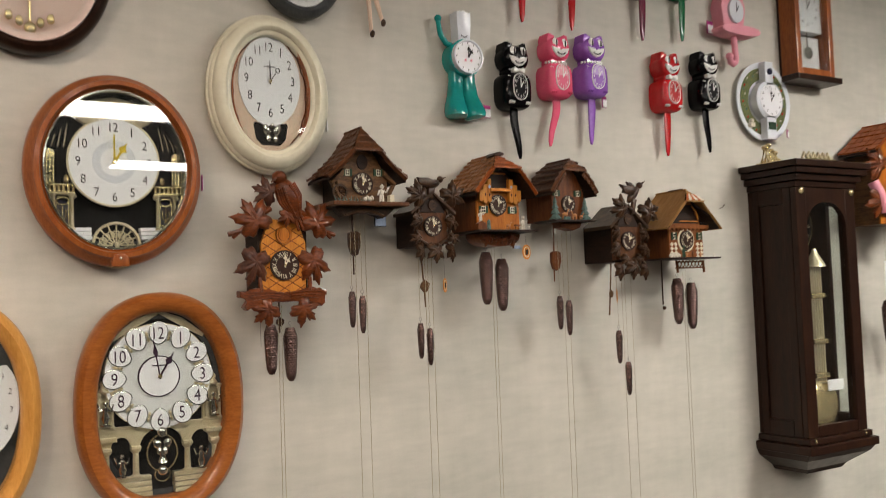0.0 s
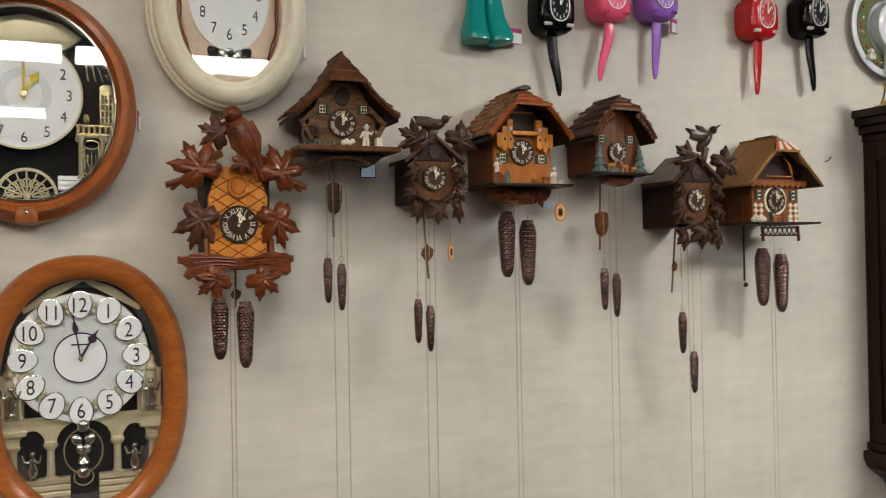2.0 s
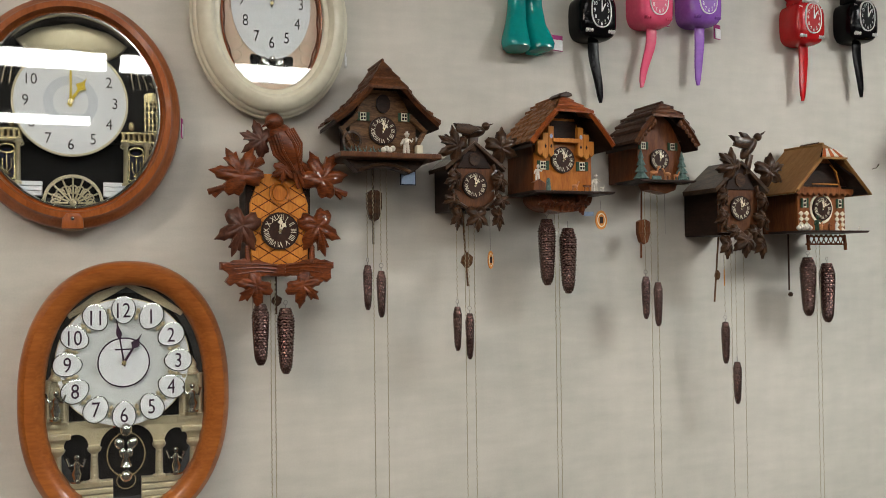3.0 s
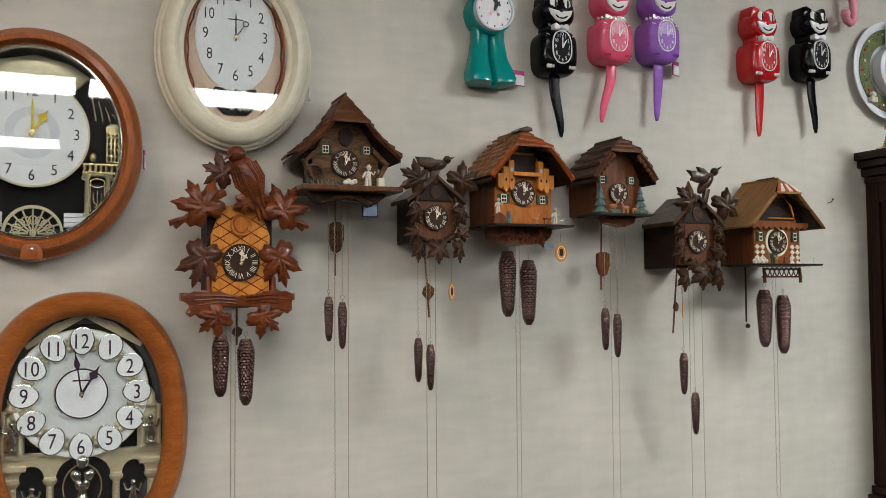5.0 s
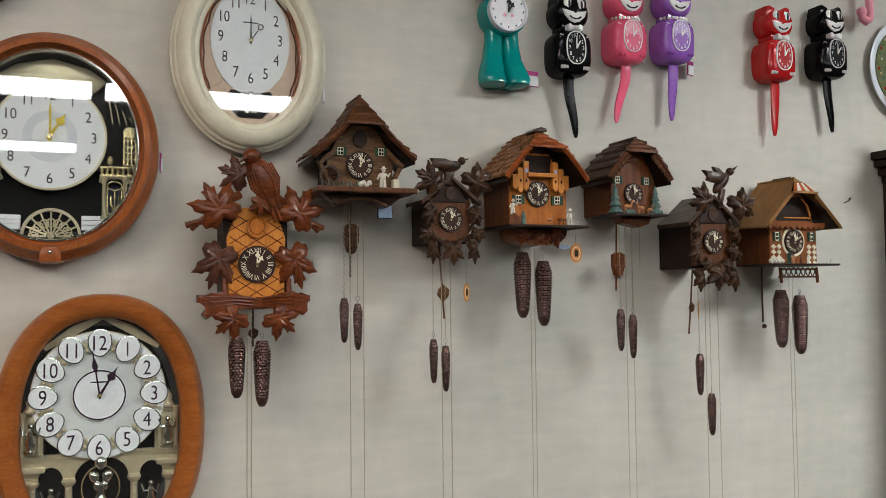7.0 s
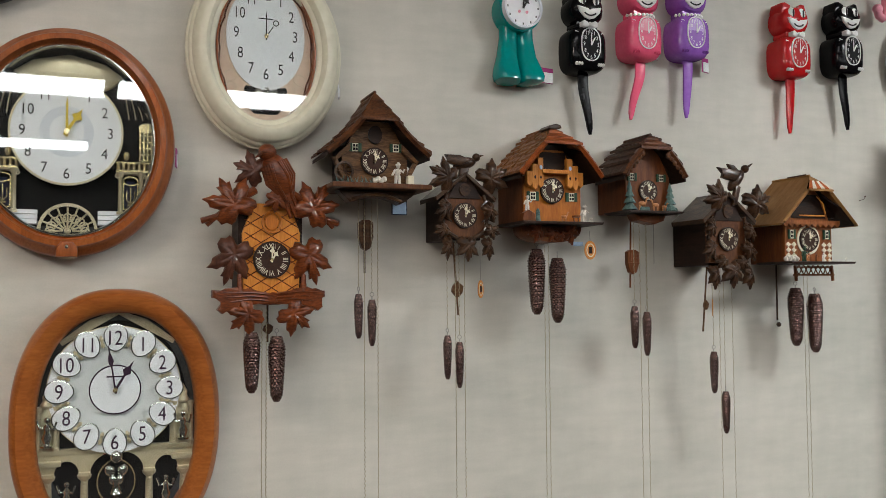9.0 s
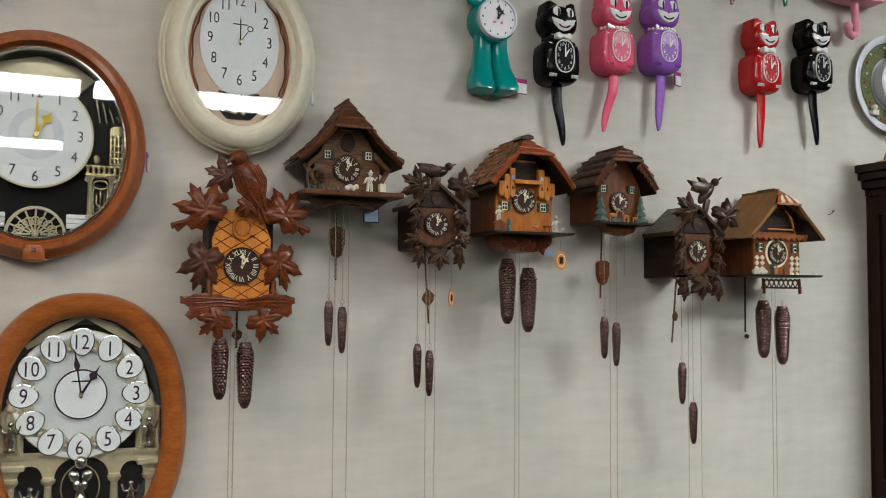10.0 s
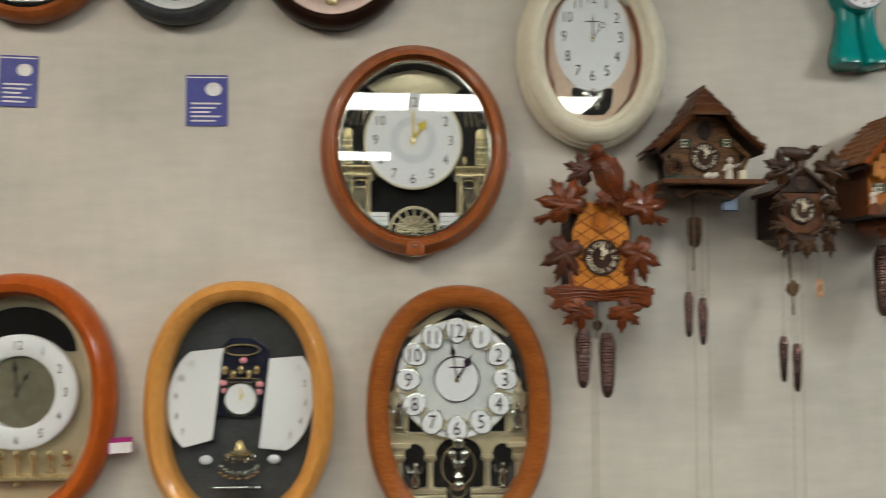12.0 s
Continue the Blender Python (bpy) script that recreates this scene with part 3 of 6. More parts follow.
        for k in range(3):
            box(st, min(s * 0.05, s * (0.115 - 0.012 * k)), max(s * 0.05, s * (0.115 - 0.012 * k)), -0.01, -0.03 - 0.004 * k, -0.13 - 0.009 * k, -0.1225 - 0.009 * k, 0.001)
        part("steps", st, "dial", t, "white stepped base")
    fan = B()
    hoop(fan, 0.05, 0.05, [(0, -0.022), (0, -0.034), (0.005, -0.034), (0.005, -0.022)], 40, cx=0, cz=-0.16)
    for k in range(9):
        a = radians(-90 + 22.5 * k)
        rod(fan, [(0.008 * math.sin(a), -0.028, -0.16 + 0.006 * math.cos(a)), (0.047 * math.sin(a), -0.031, -0.16 + 0.047 * math.cos(a))], 0.0018, 5)
        hoop(fan, 0.0085, 0.0085, [(0, -0.026), (0, -0.03), (0.0024, -0.03), (0.0024, -0.026)], 12, cx=0.029 * math.sin(a), cz=-0.16 + 0.024 * math.cos(a))
    ball(fan, (0, -0.036, -0.16), 0.006, 10, 7)
    part("rosette", fan, "champagne", t, "openwork gold rosette", True)
    part("red_base", box(B(), -0.1, 0.1, -0.008, -0.012, -0.166, -0.15), "smoke", t, "smoky base strip")
    glass_front(t, RX - 0.0365, RZ - 0.0365, -0.056)
    s = part("sensor", slab(B(), [(-0.018, -0.2075), (0.018, -0.2075), (0.017, -0.19), (0.01, -0.181), (-0.01, -0.181), (-0.017, -0.19)], -0.05, -0.0715, 0.003), "cherry", t, "wooden sensor bump", True)
    part("lens", ball(B(), (0, -0.0725, -0.19), (0.0035, 0.0025, 0.0035), 10, 7), "silver", s, "tiny sensor lens", True)
    price_tag(t, 0.186, -0.03, -0.02, 0.02, 0.035, 80)


round_clock()


def ivory_clock():
    t = thing("wall_clock", 0.52, 2.097, "oval ivory wall clock with peach panel and pendulum", "wall clock", "musical wall clocks")
    RX, RZ = 0.152, 0.191
    part("case", hoop(B(), RX, RZ, [(0.01, 0), (0.002, -0.015), (0.0, -0.022), (0.001, -0.027), (0.005, -0.028), (0.0052, -0.036), (0.008, -0.04), (0.0115, -0.041), (0.0117, -0.047), (0.016, -0.0525), (0.022, -0.0575), (0.029, -0.062), (0.036, -0.0625), (0.041, -0.0585), (0.0435, -0.0525), (0.0445, -0.05), (0.049, -0.049), (0.053, -0.0465), (0.055, -0.042), (0.055, 0)], 96), "ivory", t, smooth=True)
    part("trim", hoop(B(), RX - 0.0555, RZ - 0.0435, [(0, -0.002), (0, -0.045), (0.003, -0.046), (0.004, -0.04), (0.004, -0.002)], 80), "cherry", t, "thin brown inner line", True)
    part("panel", disc(B(), RX - 0.056, RZ - 0.044, -0.001, -0.03, 64), "peach", t, "peach marbled panel")
    d = part("dial", disc(B(), 0.076, 0.106, -0.03, -0.033, 56, cz=0.03), "dial", t, "white oval dial with black numbers")
    numeral_parts(ARABIC, 0.057, 0.078, 0.031, -0.0331, "ink", d, 0, 0.034, squeeze=0.75)
    part("emblem", box(B(), -0.014, 0.014, -0.033, -0.0336, 0.064, 0.066), "ink", d, "small dark printed line")
    part("minute_hand", hand(B(), 0.05, 0, -0.036, 0.0028, False, z=0.03), "ink", t, "black hand")
    h = hand(B(), 0.026, 35, -0.037, 0.0022, False, z=0.03)
    hoop(h, 0.006, 0.006, [(0, -0.037), (0, -0.0382), (0.0016, -0.0382), (0.0016, -0.037)], 14, cx=0.0185, cz=0.0565)
    part("hour_hand", h, "ink", t, "black openwork hand")
    part("hub", disc(B(), 0.004, 0.004, -0.036, -0.039, 12, cz=0.03), "gold", t)
    w = part("pendulum_window", slab(B(), [(-0.042, -0.074), (-0.038, -0.068), (-0.03, -0.07), (-0.024, -0.064), (0, -0.068), (0.024, -0.064), (0.03, -0.07), (0.038, -0.068), (0.042, -0.074), (0.036, -0.108), (0.022, -0.122), (-0.022, -0.122), (-0.036, -0.108)], -0.03, -0.0325), "black", t, "dark pendulum opening")
    p = B()
    for s in (-1, 1):
        ball(p, (s * 0.013, -0.038, -0.086), (0.009, 0.005, 0.014), 10, 7, s * 25)
        ball(p, (s * 0.008, -0.038, -0.106), (0.006, 0.004, 0.008), 10, 7)
    ball(p, (0, -0.04, -0.077), (0.006, 0.005, 0.006), 10, 7)
    part("pendulum", p, "silver", w, "silver pendulum ornament", True)
    for s in (-1, 1):
        c = B()
        for k in range(3):
            pts = [(s * (0.066 + (0.012 - 0.002 * k) * math.cos(a)), -0.031, -0.05 - 0.022 * k + 0.01 * math.sin(a)) for a in (0.5 * i for i in range(10))]
            rod(c, pts, 0.0008, 4)
        part("scroll", c, "ivory", t, "pale scroll decoration")
    sc = [((RX - 0.064 + 0.0032 * abs(math.sin(7 * a))) * math.cos(a), -0.032, (RZ - 0.053 + 0.0035 * abs(math.sin(7 * a))) * math.sin(a)) for a in (2 * math.pi * i / 112 for i in range(113))]
    part("scalloped_line", rod(B(), sc, 0.0017, 5), "carved", t, "dark brown scalloped line", True)
    glass_front(t, RX - 0.053, RZ - 0.041, -0.044)
    price_tag(t, 0.148, -0.02, -0.065, 0.02, 0.026, 78, "paper")


ivory_clock()


def petal_clock():
    t = thing("wall_clock", 0.256, 1.396, "amber wooden musical clock with twelve round number medallions", "wall clock", "musical wall clocks")
    RX, RZ, pw = 0.179, 0.242, 2.25
    part("case", hoop(B(), RX, RZ, [(0.008, 0), (0.001, -0.012), (0.0, -0.032), (0.004, -0.05), (0.013, -0.06), (0.026, -0.06), (0.038, -0.05), (0.044, -0.042), (0.044, 0)], 112, pw), "walnut", t, smooth=True)
    part("backing", disc(B(), RX - 0.0385, RZ - 0.0385, -0.001, -0.006, 80, pw), "black", t, "black inner backing")
    b = B()
    hoop(b, RX - 0.044, RZ - 0.046, [(0, -0.006), (0, -0.014), (0.012, -0.014), (0.012, -0.006)], 64, pw)
    part("back_ring", b, "smoke", t, "dark inner ring")
    cz = 0.06
    d = part("dial", disc(B(), 0.109, 0.109, -0.02, -0.026, 64, cx=-0.005, cz=cz, bevel=0.002), "pearl", t, "pearl grey dial disc")
    part("dial_edge", hoop(B(), 0.113, 0.113, [(0, -0.018), (0, -0.029), (0.01, -0.0285), (0.01, -0.018)], 72, cx=-0.005, cz=cz), "dial", d, "white outer ring", True)
    part("dial_rim", hoop(B(), 0.115, 0.115, [(0, -0.018), (0, -0.027), (0.002, -0.027), (0.002, -0.018)], 72, cx=-0.005, cz=cz), "champagne", d, "thin pale gold edge", True)
    petal = None
    for i, w in enumerate(ARABIC):
        a = radians(30 * i)
        m = Matrix.Translation((-0.005 + 0.0935 * math.sin(a), 0, cz + 0.0935 * math.cos(a)))
        if petal is None:
            shape = [(0.0192 * math.sin(q) * (1 + 0.13 * math.cos(q)), 0.0234 * math.cos(q)) for q in (2 * math.pi * k / 28 for k in range(28))]
            o = part("medallion", slab(B(), shape, -0.028, -0.034, 0.0012), "dial", t, "white oval number medallion")
            e = B()
            loft(e, [[(x * f, y, z * f) for x, z in shape] for f, y in ((1.07, -0.027), (1.07, -0.0335), (1.0, -0.0338), (1.0, -0.027))], close=True)
            petal = o.data, part("edge", e, "silver", o, "silvery thin edge").data
            o.matrix_basis = m @ pose(0, 0, 0, 0, 30 * i, 0)
        else:
            o = again("medallion", petal[0], t, m @ pose(0, 0, 0, 0, 30 * i, 0))
            o["label"] = "white oval number medallion"
            again("edge", petal[1], o, Matrix())["label"] = "silvery thin edge"
        part("numeral", lettering(B(), w, 0.0375, 0, -0.0345, 0, 30 * i, 0.8), "plum", o)
        g = B()
        q = radians(30 * i + 15)
        for r in (0.083, 0.094):
            ball(g, (-0.005 + r * math.sin(q), -0.031, cz + r * math.cos(q)), (0.004, 0.004, 0.004), 8, 6)
        rod(g, [(-0.005 + r * math.sin(q), -0.03, cz + r * math.cos(q)) for r in (0.078, 0.1)], 0.0022, 6)
        part("link", g, "champagne", d, "pale gold connector", True)
    part("centre", disc(B(), 0.0425, 0.0425, -0.026, -0.031, 48, cx=-0.005, cz=cz, bevel=0.001), "dial", t, "white centre disc")
    part("centre_ring", hoop(B(), 0.0445, 0.0445, [(0, -0.026), (0, -0.032), (0.0022, -0.032), (0.0022, -0.026)], 56, cx=-0.005, cz=cz), "plum", t, "dark ring", True)
    part("emblem", box(B(), -0.02, 0.01, -0.031, -0.0316, cz + 0.022, cz + 0.0245), "plum", t, "small dark printed bar")
    part("minute_hand", hand(B(), 0.084, -9, -0.037, 0.0034, True, 0.08, x=-0.005, z=cz), "plum", t, "dark hand")
    part("hour_hand", hand(B(), 0.06, 31, -0.0385, 0.0052, True, 0.08, x=-0.005, z=cz), "plum", t, "dark hand")
    part("hub", disc(B(), 0.0042, 0.0042, -0.038, -0.042, 12, cx=-0.005, cz=cz), "gold", t)
    gable = slab(B(), [(-0.06, 0.16), (0, 0.196), (0.06, 0.16), (0.095, 0.14), (0.1, 0.147), (0.05, 0.185), (0, 0.203), (-0.05, 0.185), (-0.1, 0.147), (-0.095, 0.14)], -0.006, -0.016, 0.001)
    part("arch", gable, "champagne", t, "pale gold arch")
    # the colonnade below the dial
    for s in (-1, 1):
        c = B()
        box(c, s * 0.115 - 0.028, s * 0.115 + 0.02, -0.006, -0.024, -0.052, -0.044, 0.001)
        box(c, s * 0.115 - 0.024, s * 0.115 + 0.018, -0.006, -0.018, -0.044, 0.03, 0.002)
        scroll_column(c, s * 0.115 - 0.016, -0.044, 0.034, -0.024, 0.004)
        scroll_column(c, s * 0.115 + 0.012, -0.044, 0.034, -0.024, 0.004)
        lathe(c, [(0.012, 0), (0.013, 0.004), (0.008, 0.012), (0.009, 0.02), (0.004, 0.028), (0.001, 0.034)], (s * 0.115 - 0.002, -0.02, 0.032), 12)
        part("tower", c, "champagne", t, "pale gold tower with columns", True)
        o = B()
        angel(o, s * 0.115 - 0.002, -0.03, -0.036, 0.056)
        part("ornament", o, "silver", t, "silver ornament", True)
        for x in (0.055, 0.115):
            c = B()
            scroll_column(c, s * x, -0.152, -0.09, -0.02, 0.007)
            box(c, s * x - 0.01, s * x + 0.01, -0.008, -0.03, -0.092, -0.085, 0.001)
            for k in range(3):
                ball(c, (s * x, -0.0268, -0.138 + 0.017 * k), (0.003, 0.002, 0.003), 8, 5)
            part("column", c, "champagne", t, "pale gold column", True)
        side = [(0.085 + 0.021 * math.cos(q), -0.088 + 0.024 * math.sin(q)) for q in (math.pi * k / 12 for k in range(13))]
        mid = [(0.046 * math.sin(q), -0.088 + 0.036 * math.cos(q)) for q in (math.pi / 2 * (1 - k / 10) for k in range(11))]
        a = slab(B(), [(s * x, z) for x, z in [(0.001, -0.043), (0.132, -0.043), (0.132, -0.088)] + side + mid[:-1] + [(0.001, -0.052)]], -0.008, -0.019, 0.0006)
        part("arcade", a, "champagne", t, "pale gold arch between columns")
        part("cornice", box(B(), min(s * 0.094, s * 0.14), max(s * 0.094, s * 0.14), -0.006, -0.03, -0.072, -0.062, 0.002), "champagne", t, "pale gold cornice")
        o = B()
        angel(o, s * 0.084, -0.026, -0.148, 0.052)
        part("ornament", o, "silver", t, "silver ornament", True)
        o = B()
        for k in range(4):
            box(o, min(s * 0.024, s * (0.115 - 0.016 * k)), max(s * 0.024, s * (0.115 - 0.016 * k)), -0.006, -0.026 - 0.003 * k, -0.159 - 0.011 * k, -0.15 - 0.011 * k, 0.0012)
        part("steps", o, "champagne", t, "pale gold steps")
    p = B()
    ball(p, (-0.002, -0.034, -0.06), (0.011, 0.008, 0.012), 12, 8)
    for s in (-1, 1):
        ball(p, (-0.002 + s * 0.011, -0.034, -0.084), (0.009, 0.006, 0.011), 10, 7, s * 30)
        ball(p, (-0.002 + s * 0.006, -0.034, -0.1), (0.007, 0.006, 0.009), 10, 7)
    lathe(p, [(0.004, 0), (0.012, 0.006), (0.006, 0.02), (0.009, 0.03)], (-0.002, -0.034, -0.13), 10)
    ball(p, (-0.002, -0.034, -0.142), (0.011, 0.008, 0.011), 10, 8)
    part("pendulum", p, "silver", t, "silver crystal pendulum", True)
    r = B()
    hoop(r, 0.033, 0.04, [(0, -0.028), (0, -0.033), (0.0022, -0.033), (0.0022, -0.028)], 40, cx=-0.002, cz=-0.104)
    hoop(r, 0.017, 0.016, [(0, -0.028), (0, -0.033), (0.002, -0.033), (0.002, -0.028)], 24, cx=-0.002, cz=-0.15)
    part("pendulum_ring", r, "gold", t, "gold ring", True)
    part("red_jewel", ball(B(), (-0.022, -0.024, -0.053), 0.0028, 8, 6), "k_red", t, "tiny red jewel", True)
    glass_front(t, RX - 0.0395, RZ - 0.0395, -0.043, pw, 80)


petal_clock()


def split_dial_clock():
    t = thing("wall_clock", -0.162, 1.405, "light honey oak wall clock with a split opened white dial", "wall clock", "musical wall clocks")
    RX, RZ, pw = 0.178, 0.24, 2.25
    for a in range(4):
        n = 24
        whole = [ellipse(RX - d, RZ - d, 4 * n, pw) for d, _ in ((0.008, 0), (0, -0.014), (0, -0.036), (0.006, -0.054), (0.018, -0.062), (0.032, -0.054), (0.04, -0.04), (0.04, 0))]
        ys = (0, -0.014, -0.036, -0.054, -0.062, -0.054, -0.04, 0)
        first = a * n + n // 2
        rings = [[(whole[k][(first + i) % (4 * n)][0], ys[k], whole[k][(first + i) % (4 * n)][1]) for k in range(8)] for i in range(n + 1)]
        part("case_quarter", loft(B(), rings), "oak", t, "honey oak rail", True)
    part("backing", disc(B(), RX - 0.039, RZ - 0.039, -0.001, -0.006, 72, pw), "smoke", t, "smoky inner backing")
    inner = part("works_panel", slab(B(), [(-0.045, -0.02), (0.05, -0.02), (0.05, 0.11), (0.02, 0.13), (-0.02, 0.13), (-0.045, 0.11)], -0.006, -0.014, 0.002), "navy", t, "dark blue works panel")
    for s in (-1, 1):
        half = [(0.0, 0.1 - 0.012 * s), (0.0, -0.072 - 0.01 * s)] + [(s * (0.03 + 0.062 * math.sin(q)), 0.012 + 0.1 * -math.cos(q)) for q in (0.35 + 0.19 * k for k in range(13))]
        o = part("dial_half", slab(B(), half, -0.022, -0.027, 0.001), "dial", t, "white half of the split dial", at=(s * 0.045, 0, 0.0 if s < 0 else 0.004))
        o.rotation_euler = (0, radians(6), 0)
        bm = B()
        for k, w in enumerate(("1", "2", "3", "4", "5") if s > 0 else ("11", "10", "9", "8", "7")):
            q = radians(38 + 26 * k)
            lettering(bm, w, 0.018, s * (0.022 + 0.055 * math.sin(q)), -0.0274, 0.012 + 0.082 * math.cos(q), 0, 0.8)
        part("numerals", bm, "ink", o)
    g = B()
    for k in range(5):
        ball(g, (-0.03 + 0.015 * k, -0.022, 0.07 - 0.008 * (k % 2)), (0.006, 0.006, 0.009), 8, 6)
    hoop(g, 0.034, 0.012, [(0, -0.016), (0, -0.022), (0.003, -0.022), (0.003, -0.016)], 28, cx=0.002, cz=0.108)
    part("carousel", g, "gold", inner, "gold carousel pieces", True)
    d = part("small_dial", disc(B(), 0.03, 0.03, -0.014, -0.022, 36, cz=0.015, bevel=0.002), "dial", t, "small white inner dial")
    part("dial_ring", hoop(B(), 0.034, 0.034, [(0, -0.014), (0, -0.024), (0.005, -0.024), (0.005, -0.014)], 40, cz=0.015), "silver", d, "silver ring", True)
    part("pointers", hand(hand(B(), 0.022, 0, -0.024, 0.003, False, z=0.015), 0.017, 35, -0.0255, 0.003, False, z=0.015), "yellow", d, "yellow pointers")
    for k in range(7):
        q = radians(-75 + 25 * k)
        part("crystal", ball(B(), (0.034 * math.sin(q), -0.026, -0.112 - 0.016 * math.cos(q)), (0.0075, 0.006, 0.0095), 8, 6), "silver", t, "clear silvery crystal")
    for k in range(5):
        part("crystal", ball(B(), (-0.024 + 0.012 * k, -0.028, -0.094 - 0.004 * (k % 2)), (0.006, 0.005, 0.007), 8, 6), "silver", t, "clear silvery crystal")
    part("crystal_cap", lathe(B(), [(0.022, 0), (0.024, 0.004), (0.012, 0.01), (0.008, 0.022), (0.003, 0.028)], (0, -0.022, -0.09), 14), "gold", t, "small gold cap", True)
    part("shelf", box(B(), -0.045, 0.045, -0.006, -0.03, -0.153, -0.149, 0.001), "silver", t, "thin bright shelf")
    for s in (-1, 1):
        part("side_bead", ball(B(), (s * 0.064, -0.02, -0.1), (0.012, 0.006, 0.009), 10, 7), "china", t, "pale bead", True)
    for x, z in ((-0.034, 0.045), (0.036, 0.042), (0.004, 0.088), (-0.03, 0.03), (0.034, 0.028)):
        part("blossom", ball(B(), (x, -0.02, z), (0.007, 0.005, 0.006), 8, 6), "k_rose", inner, "small pink blossom", True)
    for k in range(3):
        part("gold_band", hoop(B(), 0.038 - 0.004 * k, 0.005, [(0, -0.016), (0, -0.021), (0.0016, -0.021), (0.0016, -0.016)], 24, cz=0.05 - 0.016 * k), "gold", inner, "thin gold band", True)
    part("red_jewel", ball(B(), (0.062, -0.02, -0.075), 0.0035, 8, 6), "k_red", t, "tiny red jewel", True)
    glass_front(t, RX - 0.0405, RZ - 0.0405, -0.044, pw, 72)


split_dial_clock()


def ring_dial_clock():
    t = thing("wall_clock", -0.574, 1.42, "oval orange-red wooden clock with a white ring dial", "wall clock", "musical wall clocks")
    RX, RZ = 0.182, 0.238
    part("case", hoop(B(), RX, RZ, [(0.008, 0), (0, -0.014), (0, -0.034), (0.006, -0.052), (0.02, -0.062), (0.034, -0.056), (0.042, -0.04), (0.042, 0)], 96, 2.15), "rust", t, smooth=True)
    part("backing", disc(B(), RX - 0.041, RZ - 0.041, -0.001, -0.006, 64), "champagne", t, "pale gold backing")
    part("dark_arch", slab(B(), [(0.1 * math.cos(q), 0.09 + 0.085 * math.sin(q)) for q in (math.pi * k / 14 for k in range(15))], -0.006, -0.01), "black", t, "dark arch")
    part("dial", hoop(B(), 0.108, 0.108, [(0, -0.012), (0, -0.024), (0.004, -0.027), (0.036, -0.027), (0.04, -0.024), (0.04, -0.012)], 72, cz=0.015), "dial", t, "white ring dial with black numbers", True)
    numeral_parts(ARABIC, 0.088, 0.088, 0.024, -0.0274, "ink", t, 0, 0.015)
    part("centre", disc(B(), 0.066, 0.066, -0.006, -0.016, 40, cz=0.015), "olive", t, "muted centre picture disc")
    part("pointers", hand(hand(B(), 0.07, -6, -0.029, 0.003, True, z=0.015), 0.05, 30, -0.0305, 0.003, True, z=0.015), "ink", t, "black pointers")
    g = B()
    for k in range(7):
        x = -0.09 + 0.03 * k
        scroll_column(g, x, -0.16 + 0.0006 * abs(k - 3) * 20, -0.105, -0.018, 0.005)
        ball(g, (x, -0.026, -0.1), (0.007, 0.006, 0.008), 8, 6)
    box(g, -0.1, 0.1, -0.006, -0.028, -0.15, -0.142, 0.001)
    part("colonnade", g, "gold", t, "gold ornaments", True)
    glass_front(t, RX - 0.0425, RZ - 0.0425, -0.044)
    price_tag(t, 0.19, -0.03, -0.085, 0.045, 0.03, 20)


ring_dial_clock()


def upper_clock(x, z, rx, rz, rim, face, label, inner="champagne"):
    t = thing("wall_clock", x, z, label, "wall clock", "musical wall clocks")
    part("case", hoop(B(), rx, rz, [(0.008, 0), (0, -0.012), (0, -0.03), (0.005, -0.044), (0.014, -0.05), (0.024, -0.044), (0.026, 0)], 80), rim, t, smooth=True)
    part("inner_rim", hoop(B(), rx - 0.0265, rz - 0.0265, [(0, -0.002), (0, -0.04), (0.018, -0.034), (0.018, -0.002)], 80), face, t, smooth=True)
    part("backing", disc(B(), rx - 0.04, rz - 0.04, -0.001, -0.012, 56), face, t)
    d = part("dial", disc(B(), rx * 0.5, rz * 0.5, -0.012, -0.022, 48, cz=rz * 0.2), "dial", t, "white dial with black numbers")
    numeral_parts(ARABIC, rx * 0.4, rz * 0.4, 0.02, -0.0224, "ink", d, 0, rz * 0.2)
    part("pointers", hand(hand(B(), rx * 0.36, 0, -0.024, 0.003, True, z=rz * 0.2), rx * 0.25, 30, -0.026, 0.003, True, z=rz * 0.2), "ink", d, "black pointers")
    p = B()
    for k in range(5):
        ball(p, (0.02 * (k - 2), -0.024, -rz * 0.6 - 0.01 * (2 - abs(k - 2))), (0.008, 0.006, 0.012), 8, 6)
    rod(p, [(0, -0.02, -rz * 0.35), (0, -0.024, -rz * 0.72)], 0.003)
    ball(p, (0, -0.026, -rz * 0.72), (0.012, 0.006, 0.014), 10, 7)
    part("pendulum", p, inner, t, "plated pendulum ornament", True)
    glass_front(t, rx - 0.03, rz - 0.03, -0.036)


upper_clock(0.005, 2.337, 0.165, 0.2, "mahogany", "rosewood", "round dark red clock with a pinkish white inner rim", "gold")
upper_clock(-0.296, 2.32, 0.15, 0.18, "smoke", "pearl", "round dark grey clock with a pale inner rim", "silver")
upper_clock(-0.574, 2.335, 0.17, 0.197, "cherry", "black", "round brown wooden clock with gold works", "gold")
upper_clock(0.607, 2.445, 0.12, 0.155, "smoke", "pearl", "small dark grey oval clock above the ivory one", "silver")


